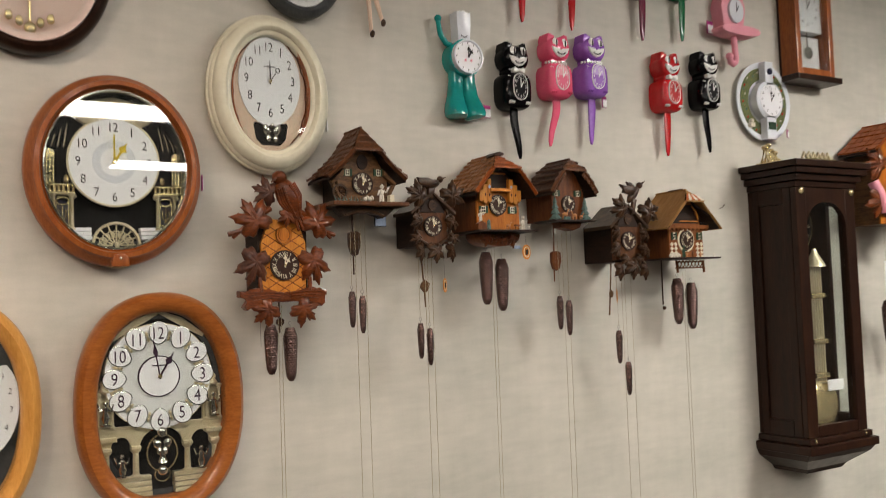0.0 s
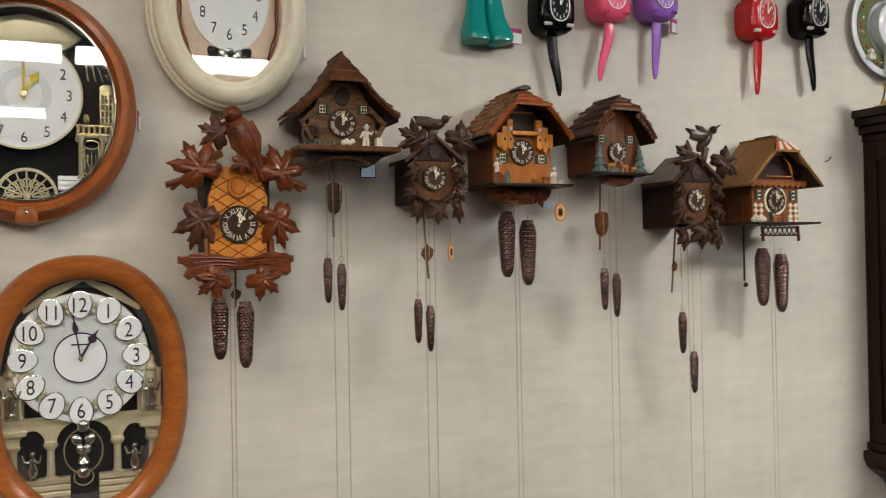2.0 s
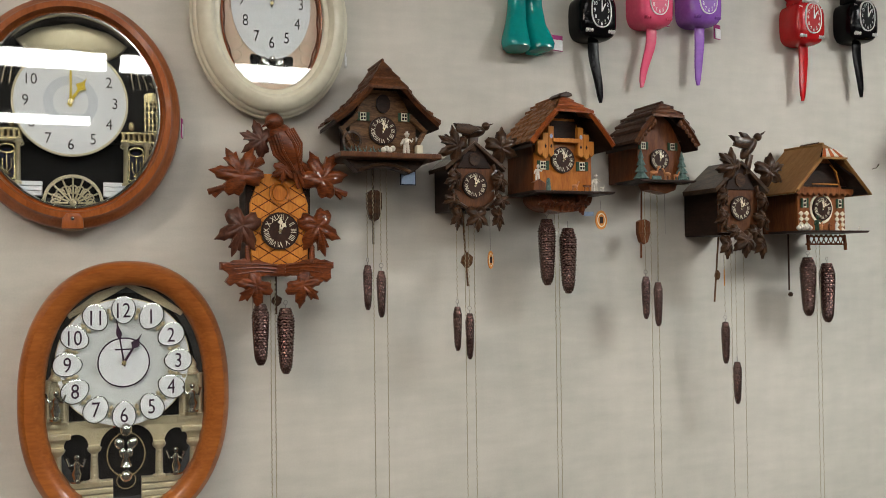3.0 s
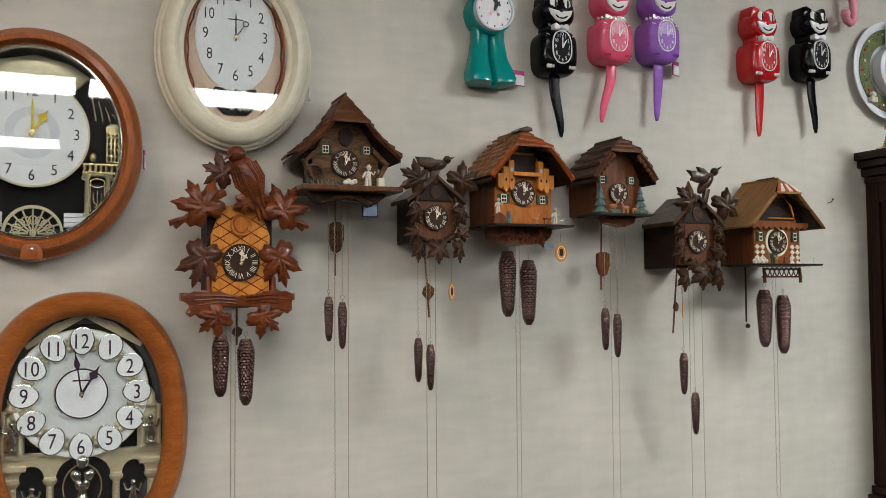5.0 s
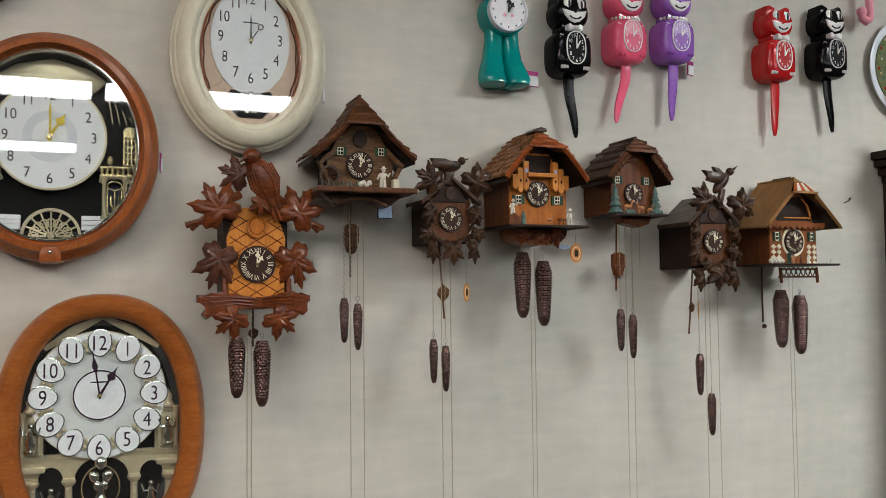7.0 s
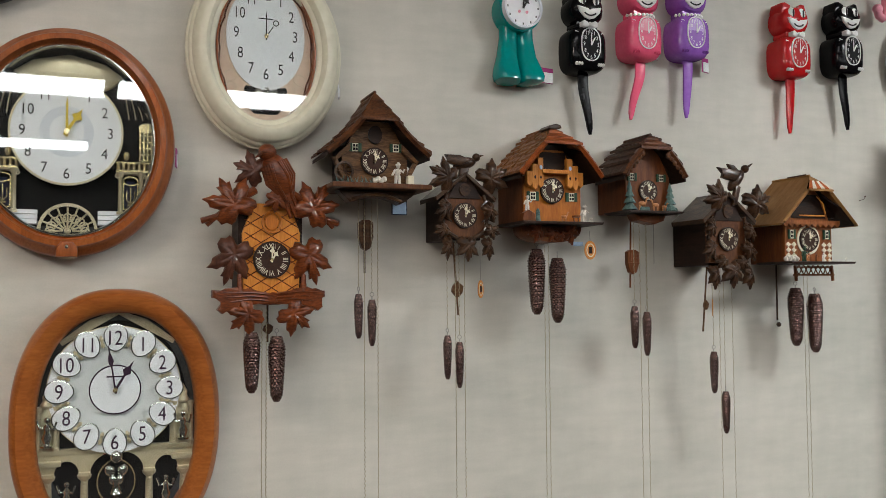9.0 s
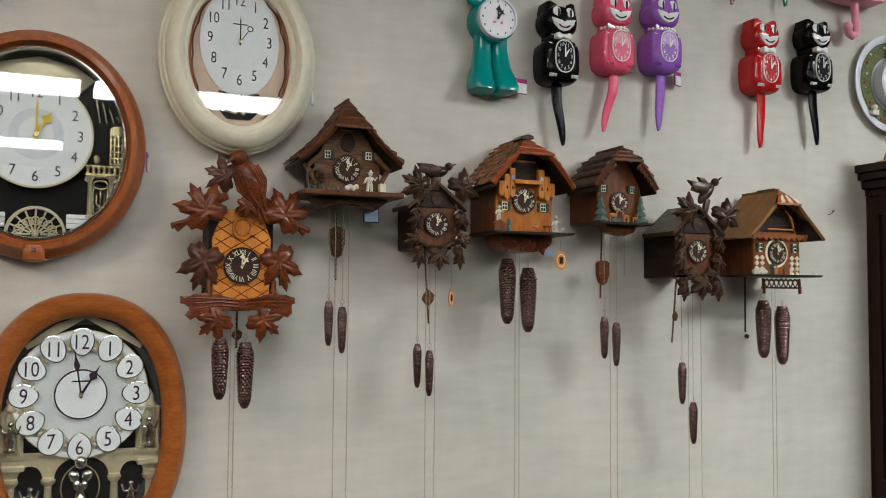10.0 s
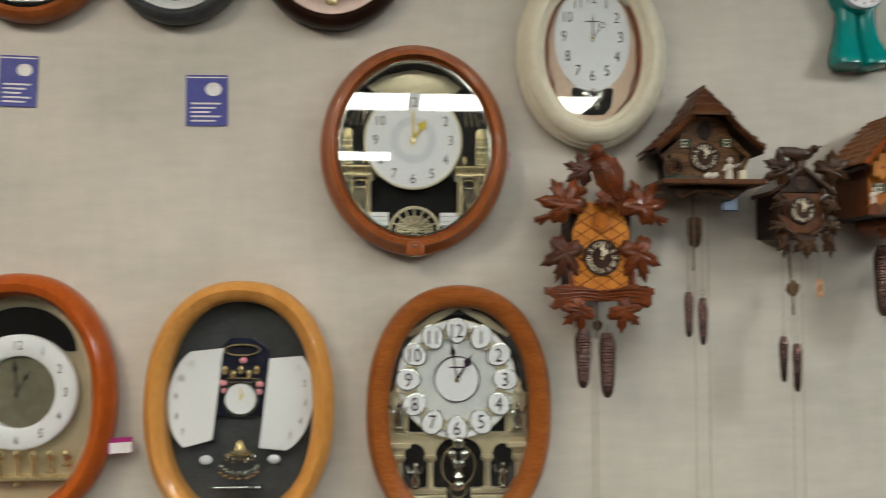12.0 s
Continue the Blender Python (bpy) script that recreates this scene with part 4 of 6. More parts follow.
# ---- cuckoo clocks ----
def cuckoo_dial(t, x, y, z, r, face="dialwood", words=True):
    d = part("dial", disc(B(), r, r, y, y - 0.004, 40, cx=x, cz=z, bevel=0.001), face, t, "dark wooden dial with ivory roman numerals")
    part("dial_ring", hoop(B(), r * 1.04, r * 1.04, [(0, y), (0, y - 0.005), (r * 0.09, y - 0.005), (r * 0.09, y)], 40, cx=x, cz=z), "darkwood", d, "", True)
    numeral_parts(ROMAN, r * 0.76, r * 0.76, r * 0.44, y - 0.0046, "bone", d, x, z, False, 0.78)
    part("minute_hand", hand(B(), r * 0.78, 2, y - 0.006, r * 0.1, True, 0.2, x, z), "bone", d, "ivory hand")
    part("hour_hand", hand(B(), r * 0.58, 32, y - 0.0075, r * 0.12, True, 0.2, x, z), "bone", d, "ivory hand")
    part("hub", disc(B(), r * 0.09, r * 0.09, y - 0.007, y - 0.01, 10, cx=x, cz=z), "gold", d)
    return d


def carved_bird(bm, x, y, z, s, turn=-20, flip=1):
    """A perched carved bird: round body with ridged folded wings, head, beak and tail."""
    ball(bm, (x, y, z), (s * 0.3, s * 0.26, s * 0.5), 16, 12, turn)
    tr = radians(turn)

    def at(u, v, d):
        return (x + u * math.cos(tr) + v * math.sin(tr), y - d, z - u * math.sin(tr) + v * math.cos(tr))

    for k in (-1, 1):
        for i in range(4):
            rod(bm, [at(k * s * (0.1 + 0.05 * i), s * 0.26, s * (0.2 - 0.03 * i)), at(k * s * (0.14 + 0.055 * i), -s * 0.1, s * (0.22 - 0.04 * i)), at(k * s * (0.06 + 0.03 * i), -s * (0.62 - 0.06 * i), s * 0.1)], s * 0.055, 6, 0.5)
    ball(bm, at(-flip * s * 0.02, s * 0.52, s * 0.04), (s * 0.2, s * 0.19, s * 0.19), 12, 8)
    rod(bm, [at(-flip * s * 0.12, s * 0.56, s * 0.12), at(-flip * s * 0.34, s * 0.5, s * 0.2)], s * 0.06, 6, 0.15)
    for i in (-1, 0, 1):
        rod(bm, [at(i * s * 0.06, -s * 0.4, s * 0.06), at(i * s * 0.12, -s * 0.95, s * 0.04)], s * 0.07, 6, 0.6)
    return bm


def pendulum(t, x, y, top, low, bob, w, h, material="umber", lean=0.0, block=False):
    rodm = B()
    rod(rodm, [(x, y, top), (x + lean, y, low)], 0.0022, 5)
    p = part("pendulum", rodm, material, t, "thin wooden pendulum rod")
    k = (top - bob) / (top - low)
    b = B()
    bx = x + lean * k
    if block:
        slab(b, [(bx - w * 0.5, bob + h * 0.4), (bx - w * 0.2, bob + h * 0.5), (bx + w * 0.2, bob + h * 0.5), (bx + w * 0.5, bob + h * 0.4), (bx + w * 0.5, bob - h * 0.12), (bx + w * 0.3, bob - h * 0.5), (bx, bob - h * 0.6), (bx - w * 0.3, bob - h * 0.5), (bx - w * 0.5, bob - h * 0.12)], y - 0.001, y - 0.013, 0.002)
        for k in (-1, 0, 1):
            rod(b, [(bx + w * 0.26 * k, y - 0.0135, bob + h * 0.42), (bx + w * 0.2 * k, y - 0.0135, bob - h * 0.44)], 0.0012, 4)
        rod(b, [(bx - w * 0.48, y - 0.0135, bob - h * 0.1), (bx + w * 0.48, y - 0.0135, bob - h * 0.1)], 0.0014, 4)
        part("bob", b, material, p, "carved wooden block bob")
        return p
    slab(b, [(bx, bob + h * 0.6), (bx + w * 0.5, bob + h * 0.25), (bx + w * 0.42, bob - h * 0.2), (bx + w * 0.12, bob - h * 0.5), (bx - w * 0.12, bob - h * 0.5), (bx - w * 0.5, bob - h * 0.1), (bx - w * 0.38, bob + h * 0.28)], y - 0.001, y - 0.009, 0.002)
    part("bob", b, material, p, "carved leaf-shaped bob")
    return p


def paper_tag(t, x, y, z, rx, rz, top, turn=0.0):
    o = part("hang_tag", disc(B(), rx, rz, -0.0008, 0.0008, 24), "tagwood", t, "oval orange paper tag", at=(x, y, z))
    o.rotation_euler = (0, 0, radians(turn))
    part("print", hoop(B(), rx * 0.72, rz * 0.72, [(0, -0.0008), (0, -0.0014), (rx * 0.12, -0.0014), (rx * 0.12, -0.0008)], 20), "bone", o, "pale printed ring")
    part("print", box(B(), -rx * 0.3, rx * 0.3, -0.0014, -0.0008, -rz * 0.35, rz * 0.35), "darkwood", o, "dark printed mark")
    s = B()
    rod(s, [(x, y, z + rz), (x, y + 0.002, top)], 0.0006, 4)
    part("string", s, "wire", t)


def chains(t, xs, y, top, low=-1.0):
    for x in xs:
        chain(t, x, y, top, low)


def leaf_clock():
    t = thing("cuckoo_clock", 0.521, 1.69, "carved red-brown maple leaf cuckoo clock with lattice front", "cuckoo clock", "cuckoo clocks")
    part("case", box(B(), -0.06, 0.06, 0, -0.082, -0.06, 0.09, 0.003), "darkwood", t)
    panel = [(-0.052, -0.062), (0.052, -0.062), (0.054, 0.05), (0.034, 0.105), (-0.034, 0.105), (-0.054, 0.05)]
    p = part("front_panel", slab(B(), panel, -0.082, -0.09, 0.001), "honey", t, "honey coloured front panel")
    for s in (-1, 1):
        for k in range(-5, 6):
            c = 0.024 * k + 0.02
            lo, hi = max(-0.05, (-0.06 - c) / 0.62), min(0.05, (0.092 - c) / 0.62)
            if hi - lo > 0.02:
                b = B()
                x0, x1 = s * lo, s * hi
                rod(b, [(x0, -0.0902, c + 0.62 * lo), (x1, -0.0902, c + 0.62 * hi)], 0.0009, 4)
                part("lattice_bar", b, "carved", p)
    door = slab(B(), ellipse(0.013, 0.015, 20, cz=0.07), -0.09, -0.093, 0.001)
    hoop(door, 0.019, 0.021, [(0, -0.09), (0, -0.097), (0.004, -0.095), (0.004, -0.09)], 24, cz=0.07)
    part("cuckoo_door", door, "amber", t, "little round cuckoo door")
    cuckoo_dial(t, 0, -0.091, 0, 0.033)
    for x, z, y, size, turn, squeeze, mat in ((-0.071, 0.1, -0.1, 0.101, -28, 0.85, "carved"), (0.076, 0.097, -0.1, 0.101, 30, 0.8, "carved"),
                                              (-0.07, 0.008, -0.092, 0.105, 197, 0.7, "carved_grey"), (0.069, 0.008, -0.092, 0.105, 163, 0.7, "carved"),
                                              (-0.045, -0.1, -0.096, 0.074, 228, 0.9, "carved"), (0.04, -0.1, -0.096, 0.076, 132, 0.9, "carved"),
                                              (-0.034, 0.166, -0.088, 0.07, -70, 0.9, "carved_grey"), (0.006, 0.112, -0.1, 0.046, 185, 0.9, "carved")):
        part("leaf", maple(B(), x, z, y, size, turn, bulge=0.42, squeeze=squeeze), mat, t, "carved maple leaf", True)
    b = slab(B(), [(-0.108, -0.056), (-0.085, -0.058), (-0.066, -0.05), (-0.045, -0.058), (-0.012, -0.06), (0, -0.066), (0.012, -0.06), (0.045, -0.058), (0.066, -0.05), (0.08, -0.058), (0.1, -0.058), (0.1, -0.07),
                  (0.084, -0.072), (0.096, -0.088), (0.087, -0.096), (0.062, -0.08), (0.035, -0.078), (0.012, -0.084), (-0.012, -0.084), (-0.035, -0.078), (-0.062, -0.08), (-0.09, -0.1), (-0.099, -0.092), (-0.086, -0.074), (-0.108, -0.07)], -0.075, -0.102, 0.005)
    part("lower_board", b, "carved", t, "carved branch board")
    for s in (-1, 1):
        for k in range(3):
            part("bark_ridge", rod(B(), [(s * 0.008, -0.1025, -0.064 - 0.006 * k), (s * 0.04, -0.1035, -0.061 - 0.006 * k), (s * (0.09 - 0.006 * k), -0.1025, -0.06 - 0.009 * k)], 0.0022, 5, 0.5), "carved", t, smooth=True)
        part("side_twig", rod(B(), [(s * 0.058, -0.098, -0.06), (s * 0.06, -0.094, -0.03), (s * 0.052, -0.09, -0.015)], 0.006, 7, 0.5), "carved", t, smooth=True)
    for s in (-1, 1):
        br = B()
        rod(br, [(s * 0.03, -0.088, 0.13), (s * 0.06, -0.094, 0.112), (s * 0.1, -0.092, 0.078), (s * 0.128, -0.088, 0.07)], 0.008, 8, 0.7)
        rod(br, [(s * 0.1, -0.092, 0.08), (s * 0.118, -0.088, 0.062)], 0.005, 6, 0.8)
        part("branch", br, "carved", t, "carved branch", True)
    part("bird", carved_bird(B(), 0.01, -0.098, 0.158, 0.088, -24), "carved", t, "carved wooden bird", True)
    pine_cone(t, -0.036, -0.09, -0.134, 0.112, 0.0168)
    pine_cone(t, 0.01, -0.09, -0.142, 0.122, 0.0172)
    chains(t, (-0.017, -0.009), -0.088, -0.09)
    pendulum(t, 0.0, -0.05, -0.06, -0.155, -0.13, 0.02, 0.02)
    w = B()
    rod(w, [(-0.042, -0.04, -0.1), (-0.042, -0.04, -0.185)], 0.0008, 4)
    part("wire", w, "wire", t, "thin dark wire")
    w = B()
    rod(w, [(0.064, -0.06, -0.03), (0.071, -0.066, -0.045), (0.07, -0.066, -0.07), (0.065, -0.06, -0.075)], 0.0013, 5)
    part("wire", w, "wire", t, "thin dark wire")


leaf_clock()


def gable_roof(t, peak, eave, half, y0, y1, hip, rows, cols, mat, name="shingle", flare=0.0, thick=0.005, hip_mat=None, step=1.0, clip=0.42):
    """Two slopes of overlapping boards from a ridge, with a clipped gable in front. flare: how far the slope sags."""
    y_mid = y1 + hip

    def at(k):
        f = k / rows
        return half * (f - flare * math.sin(math.pi * f)), peak - (peak - eave) * (f + flare * math.sin(math.pi * f))

    rnd = random.Random(int(half * 10000))
    for s in (-1, 1):
        for k in range(rows):
            (xa, za), (xb, zb) = at(k), at(k + 1.22)
            front_a = y_mid + (y1 - y_mid) * min(1, k / rows / clip)
            front_b = y_mid + (y1 - y_mid) * min(1, (k + 1) / rows / clip)
            for c in range(cols):
                f0, f1 = c / cols, (c + 1) / cols - (0.018 if cols > 1 else 0)
                lift = thick * (0.5 + 0.9 * rnd.random())
                bm = B()
                q = []
                for x, z, fr in ((xa, za, front_a), (xb, zb, front_b)):
                    for f in (f0, f1):
                        q.append((s * x, y0 + (fr - y0) * f, z + step * (thick * 0.2 if x == xa else lift)))
                top = [bm.verts.new(p) for p in (q[0], q[1], q[3], q[2])]
                low = [bm.verts.new((p[0], p[1], p[2] - thick)) for p in (q[0], q[1], q[3], q[2])]
                bm.faces.new(top)
                bm.faces.new(low[::-1])
                for i in range(4):
                    bm.faces.new((top[i], low[i], low[(i + 1) % 4], top[(i + 1) % 4]))
                part(name, bm, mat, t)
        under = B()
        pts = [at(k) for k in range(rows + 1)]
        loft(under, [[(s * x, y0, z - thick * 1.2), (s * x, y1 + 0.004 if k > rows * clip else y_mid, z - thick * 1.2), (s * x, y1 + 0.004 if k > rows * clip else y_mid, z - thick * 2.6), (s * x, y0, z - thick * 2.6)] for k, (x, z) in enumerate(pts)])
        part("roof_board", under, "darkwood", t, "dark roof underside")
        edge = B()
        rod(edge, [(s * x, y1 + 0.001, z - thick) for x, z in pts[int(rows * clip):]], thick * 1.1, 4)
        part("barge_board", edge, hip_mat or mat, t)
    (xh, zh) = at(rows * clip)
    n = 3
    for k in range(n):
        a, b = k / n, (k + 1.15) / n
        bm = B()
        q = []
        for f in (a, min(b, 1.08)):
            for s in (-1, 1):
                q.append((s * max(xh * f, 0.001), y_mid + (y1 - 0.003 - y_mid) * f, peak + (zh - peak) * f + thick * (0.9 if f != a else 0.2)))
        top = [bm.verts.new(p) for p in (q[0], q[1], q[3], q[2])]
        low = [bm.verts.new((p[0], p[1], p[2] - thick)) for p in (q[0], q[1], q[3], q[2])]
        bm.faces.new(top)
        bm.faces.new(low[::-1])
        for i in range(4):
            bm.faces.new((top[i], low[i], low[(i + 1) % 4], top[(i + 1) % 4]))
        part(name, bm, hip_mat or mat, t)
    part("ridge_cap", rod(B(), [(0, y0, peak + thick * 0.4), (0, y_mid, peak + thick * 0.4)], thick * 0.7, 6), mat, t)
    # filler board added under the gable; its dark colour stands for the shade there
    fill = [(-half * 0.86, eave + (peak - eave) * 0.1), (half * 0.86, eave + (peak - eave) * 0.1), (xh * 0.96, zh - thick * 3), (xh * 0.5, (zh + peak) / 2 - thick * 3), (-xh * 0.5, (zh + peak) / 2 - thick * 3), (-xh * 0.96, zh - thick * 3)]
    part("gable_board", slab(B(), fill, (y_mid if hip > 0.03 else y1 + 0.033) + 0.014, (y_mid if hip > 0.03 else y1 + 0.033) + 0.008), "darkwood", t, "dark board for the shade under the gable")


def house_front(half, low, eave, peak, y):
    return [(-half, low), (half, low), (half, eave), (half * 0.4, peak), (-half * 0.4, peak), (-half, eave)]


def little_window(t, x, y, z, w, h, shutter="green"):
    o = part("window", box(B(), x - w / 2, x + w / 2, y, y - 0.003, z - h / 2, z + h / 2), "bone", t, "little window with green shutters")
    for i in (-1, 1):
        for k in (-1, 1):
            part("pane", box(B(), x + i * w * 0.22 - w * 0.16, x + i * w * 0.22 + w * 0.16, y - 0.003, y - 0.0036, z + k * h * 0.22 - h * 0.16, z + k * h * 0.22 + h * 0.16), "black", o)
        part("shutter", box(B(), x + i * w * 0.78 - w * 0.25, x + i * w * 0.78 + w * 0.25, y, y - 0.004, z - h * 0.55, z + h * 0.55, 0.0006), shutter, o, "painted green shutter")
    return o


def fir(t, x, y, z, h):
    bm = B()
    for k in range(4):
        f = k / 4
        r = h * (0.26 - 0.055 * k)
        lathe(bm, [(r, 0), (r * 0.96, h * 0.02), (r * 0.25, h * 0.26), (0.0005, h * 0.3)], (x, y, z + h * (0.06 + 0.22 * k)), 9)
    rod(bm, [(x, y, z), (x, y, z + h * 0.1)], h * 0.05, 6)
    part("fir_tree", bm, "fir", t, "frosted green carved fir tree")


def small_figure(t, x, y, z, h, mat="figure", name="figurine", label="tiny painted figure as a plain shape"):
    bm = B()
    for s in (-1, 1):
        rod(bm, [(x + s * h * 0.1, y, z), (x + s * h * 0.07, y, z + h * 0.42)], h * 0.075, 6)
        rod(bm, [(x + s * h * 0.12, y, z + h * 0.68), (x + s * h * 0.24, y - h * 0.08, z + h * (0.5 if s < 0 else 0.56)), (x + s * h * 0.3, y - h * 0.14, z + h * (0.4 if s < 0 else 0.7))], h * 0.05, 5)
    ball(bm, (x, y, z + h * 0.55), (h * 0.15, h * 0.12, h * 0.2), 8, 6, 8)
    ball(bm, (x + h * 0.03, y - h * 0.02, z + h * 0.84), h * 0.1, 8, 6)
    lathe(bm, [(h * 0.15, 0), (h * 0.14, h * 0.02), (h * 0.08, h * 0.04), (h * 0.06, h * 0.12)], (x + h * 0.03, y - h * 0.02, z + h * 0.9), 8)
    part(name, bm, mat, t, label, True)


def small_deer(t, x, y, z, s, flip=1, mat="deer"):
    bm = B()
    ball(bm, (x, y, z + s * 0.55), (s * 0.36, s * 0.14, s * 0.17), 10, 7)
    for k in (-0.26, -0.16, 0.16, 0.26):
        rod(bm, [(x + k * s, y, z + s * 0.5), (x + k * s, y, z)], s * 0.045, 5)
    rod(bm, [(x + flip * s * 0.28, y, z + s * 0.6), (x + flip * s * 0.42, y, z + s * 0.95)], s * 0.08, 6)
    ball(bm, (x + flip * s * 0.48, y, z + s * 0.98), (s * 0.13, s * 0.08, s * 0.08), 8, 6)
    part("figurine", bm, mat, t, "tiny carved animal as a plain shape", True)


def ledge(t, x0, x1, y0, y1, z, mat="chalet", thick=0.008):
    part("ledge", box(B(), x0, x1, y0, y1, z - thick, z, 0.0025), mat, t, "rounded front ledge")


def chalet_grey():
    t = thing("cuckoo_clock", 0.718, 1.881, "brown chalet cuckoo clock with steep shingle roof", "cuckoo clock", "cuckoo clocks")
    part("case", box(B(), -0.058, 0.058, 0, -0.1, -0.05, 0.03, 0.002), "darkwood", t)
    part("front_panel", slab(B(), [(-0.066, -0.046), (0.066, -0.046), (0.066, 0.01), (0.032, 0.078), (-0.032, 0.078), (-0.066, 0.01)], -0.1, -0.106, 0.001), "chalet", t, "brown planked front")
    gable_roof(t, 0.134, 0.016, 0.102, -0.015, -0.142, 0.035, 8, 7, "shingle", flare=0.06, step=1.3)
    cuckoo_dial(t, -0.002, -0.107, 0.0, 0.026)
    part("cuckoo_door", disc(B(), 0.014, 0.018, -0.106, -0.109, 20, cz=0.052), "darkwood", t, "little round cuckoo door")
    little_window(t, -0.04, -0.106, 0.026, 0.012, 0.015)
    little_window(t, 0.042, -0.106, 0.028, 0.012, 0.015)
    for s in (-1, 1):
        b = B()
        slab(b, [(s * 0.052, 0.034), (s * 0.082, 0.006), (s * 0.082, -0.004), (s * 0.052, 0.02)], -0.105, -0.118, 0.001)
        slab(b, [(s * 0.08, 0.006), (s * 0.06, -0.03), (s * 0.066, -0.036), (s * 0.088, 0.004)], -0.105, -0.116, 0.001)
        part("brace", b, "chalet", t, "slanted wooden brace")
    ledge(t, -0.095, 0.103, -0.02, -0.15, -0.046, "cocoa", 0.01)
    part("carved_apron", slab(B(), [(-0.075, -0.056), (0.084, -0.056), (0.074, -0.066), (0.062, -0.076), (0.05, -0.082), (0.038, -0.076), (0.02, -0.07), (0, -0.068), (-0.02, -0.07), (-0.034, -0.076), (-0.05, -0.08), (-0.062, -0.07)], -0.08, -0.112, 0.003), "umber", t, "scalloped dark apron")
    part("apron_moulding", rod(B(), [(-0.05, -0.114, -0.076), (-0.02, -0.115, -0.066), (0.0, -0.115, -0.064), (0.02, -0.115, -0.066), (0.05, -0.114, -0.077)], 0.0035, 7), "chalet", t, "curved carved moulding", True)
    for k in range(9):
        g = B()
        for j in range(3):
            rod(g, [(-0.08 + 0.0095 * k, -0.125 - 0.003 * (k % 3), -0.046), (-0.083 + 0.0095 * k + 0.003 * j, -0.125, -0.032 - 0.004 * ((k + j) % 3))], 0.0013, 4, 0.3)
        part("grass_tuft", g, "fir", t, "tiny green grass tuft")
    small_figure(t, 0.038, -0.13, -0.046, 0.042)
    f = B()
    for k in range(4):
        ball(f, (-0.008 + 0.006 * k, -0.134, -0.04 + 0.003 * (k % 2)), 0.0055, 8, 6)
    part("flowers", f, "figure", t, "white painted flowers", True)
    part("log", box(B(), 0.058, 0.07, -0.12, -0.135, -0.046, -0.028, 0.001), "bone", t, "small pale chopping block")
    w = B()
    hoop(w, 0.019, 0.019, [(0, -0.112), (0, -0.118), (0.004, -0.118), (0.004, -0.112)], 20, cx=-0.064, cz=-0.022)
    for k in range(6):
        a = math.pi * k / 6
        rod(w, [(-0.064 - 0.018 * math.cos(a), -0.115, -0.022 - 0.018 * math.sin(a)), (-0.064 + 0.018 * math.cos(a), -0.115, -0.022 + 0.018 * math.sin(a))], 0.0014, 4)
    part("mill_wheel", w, "umber", t, "small wooden mill wheel")
    pine_cone(t, -0.029, -0.09, -0.256, 0.086, 0.0096)
    pine_cone(t, -0.002, -0.09, -0.267, 0.09, 0.0098)
    for x, top in ((-0.029, -0.243), (-0.002, -0.253)):
        chain(t, x, -0.09, -0.06, top, 0.0007)
    chains(t, (-0.017, 0.01), -0.09, -0.06, -1.15)
    pendulum(t, -0.008, -0.06, -0.05, -0.215, -0.138, 0.03, 0.056, lean=0.0, block=True)
    c = part("price_tag", box(B(), 0.044, 0.072, -0.08, -0.082, -0.098, -0.074), "bluepaper", t, "pale blue price tag")
    part("tag_border", box(B(), 0.042, 0.074, -0.0785, -0.08, -0.1, -0.072), "navy", c, "dark tag border")


chalet_grey()


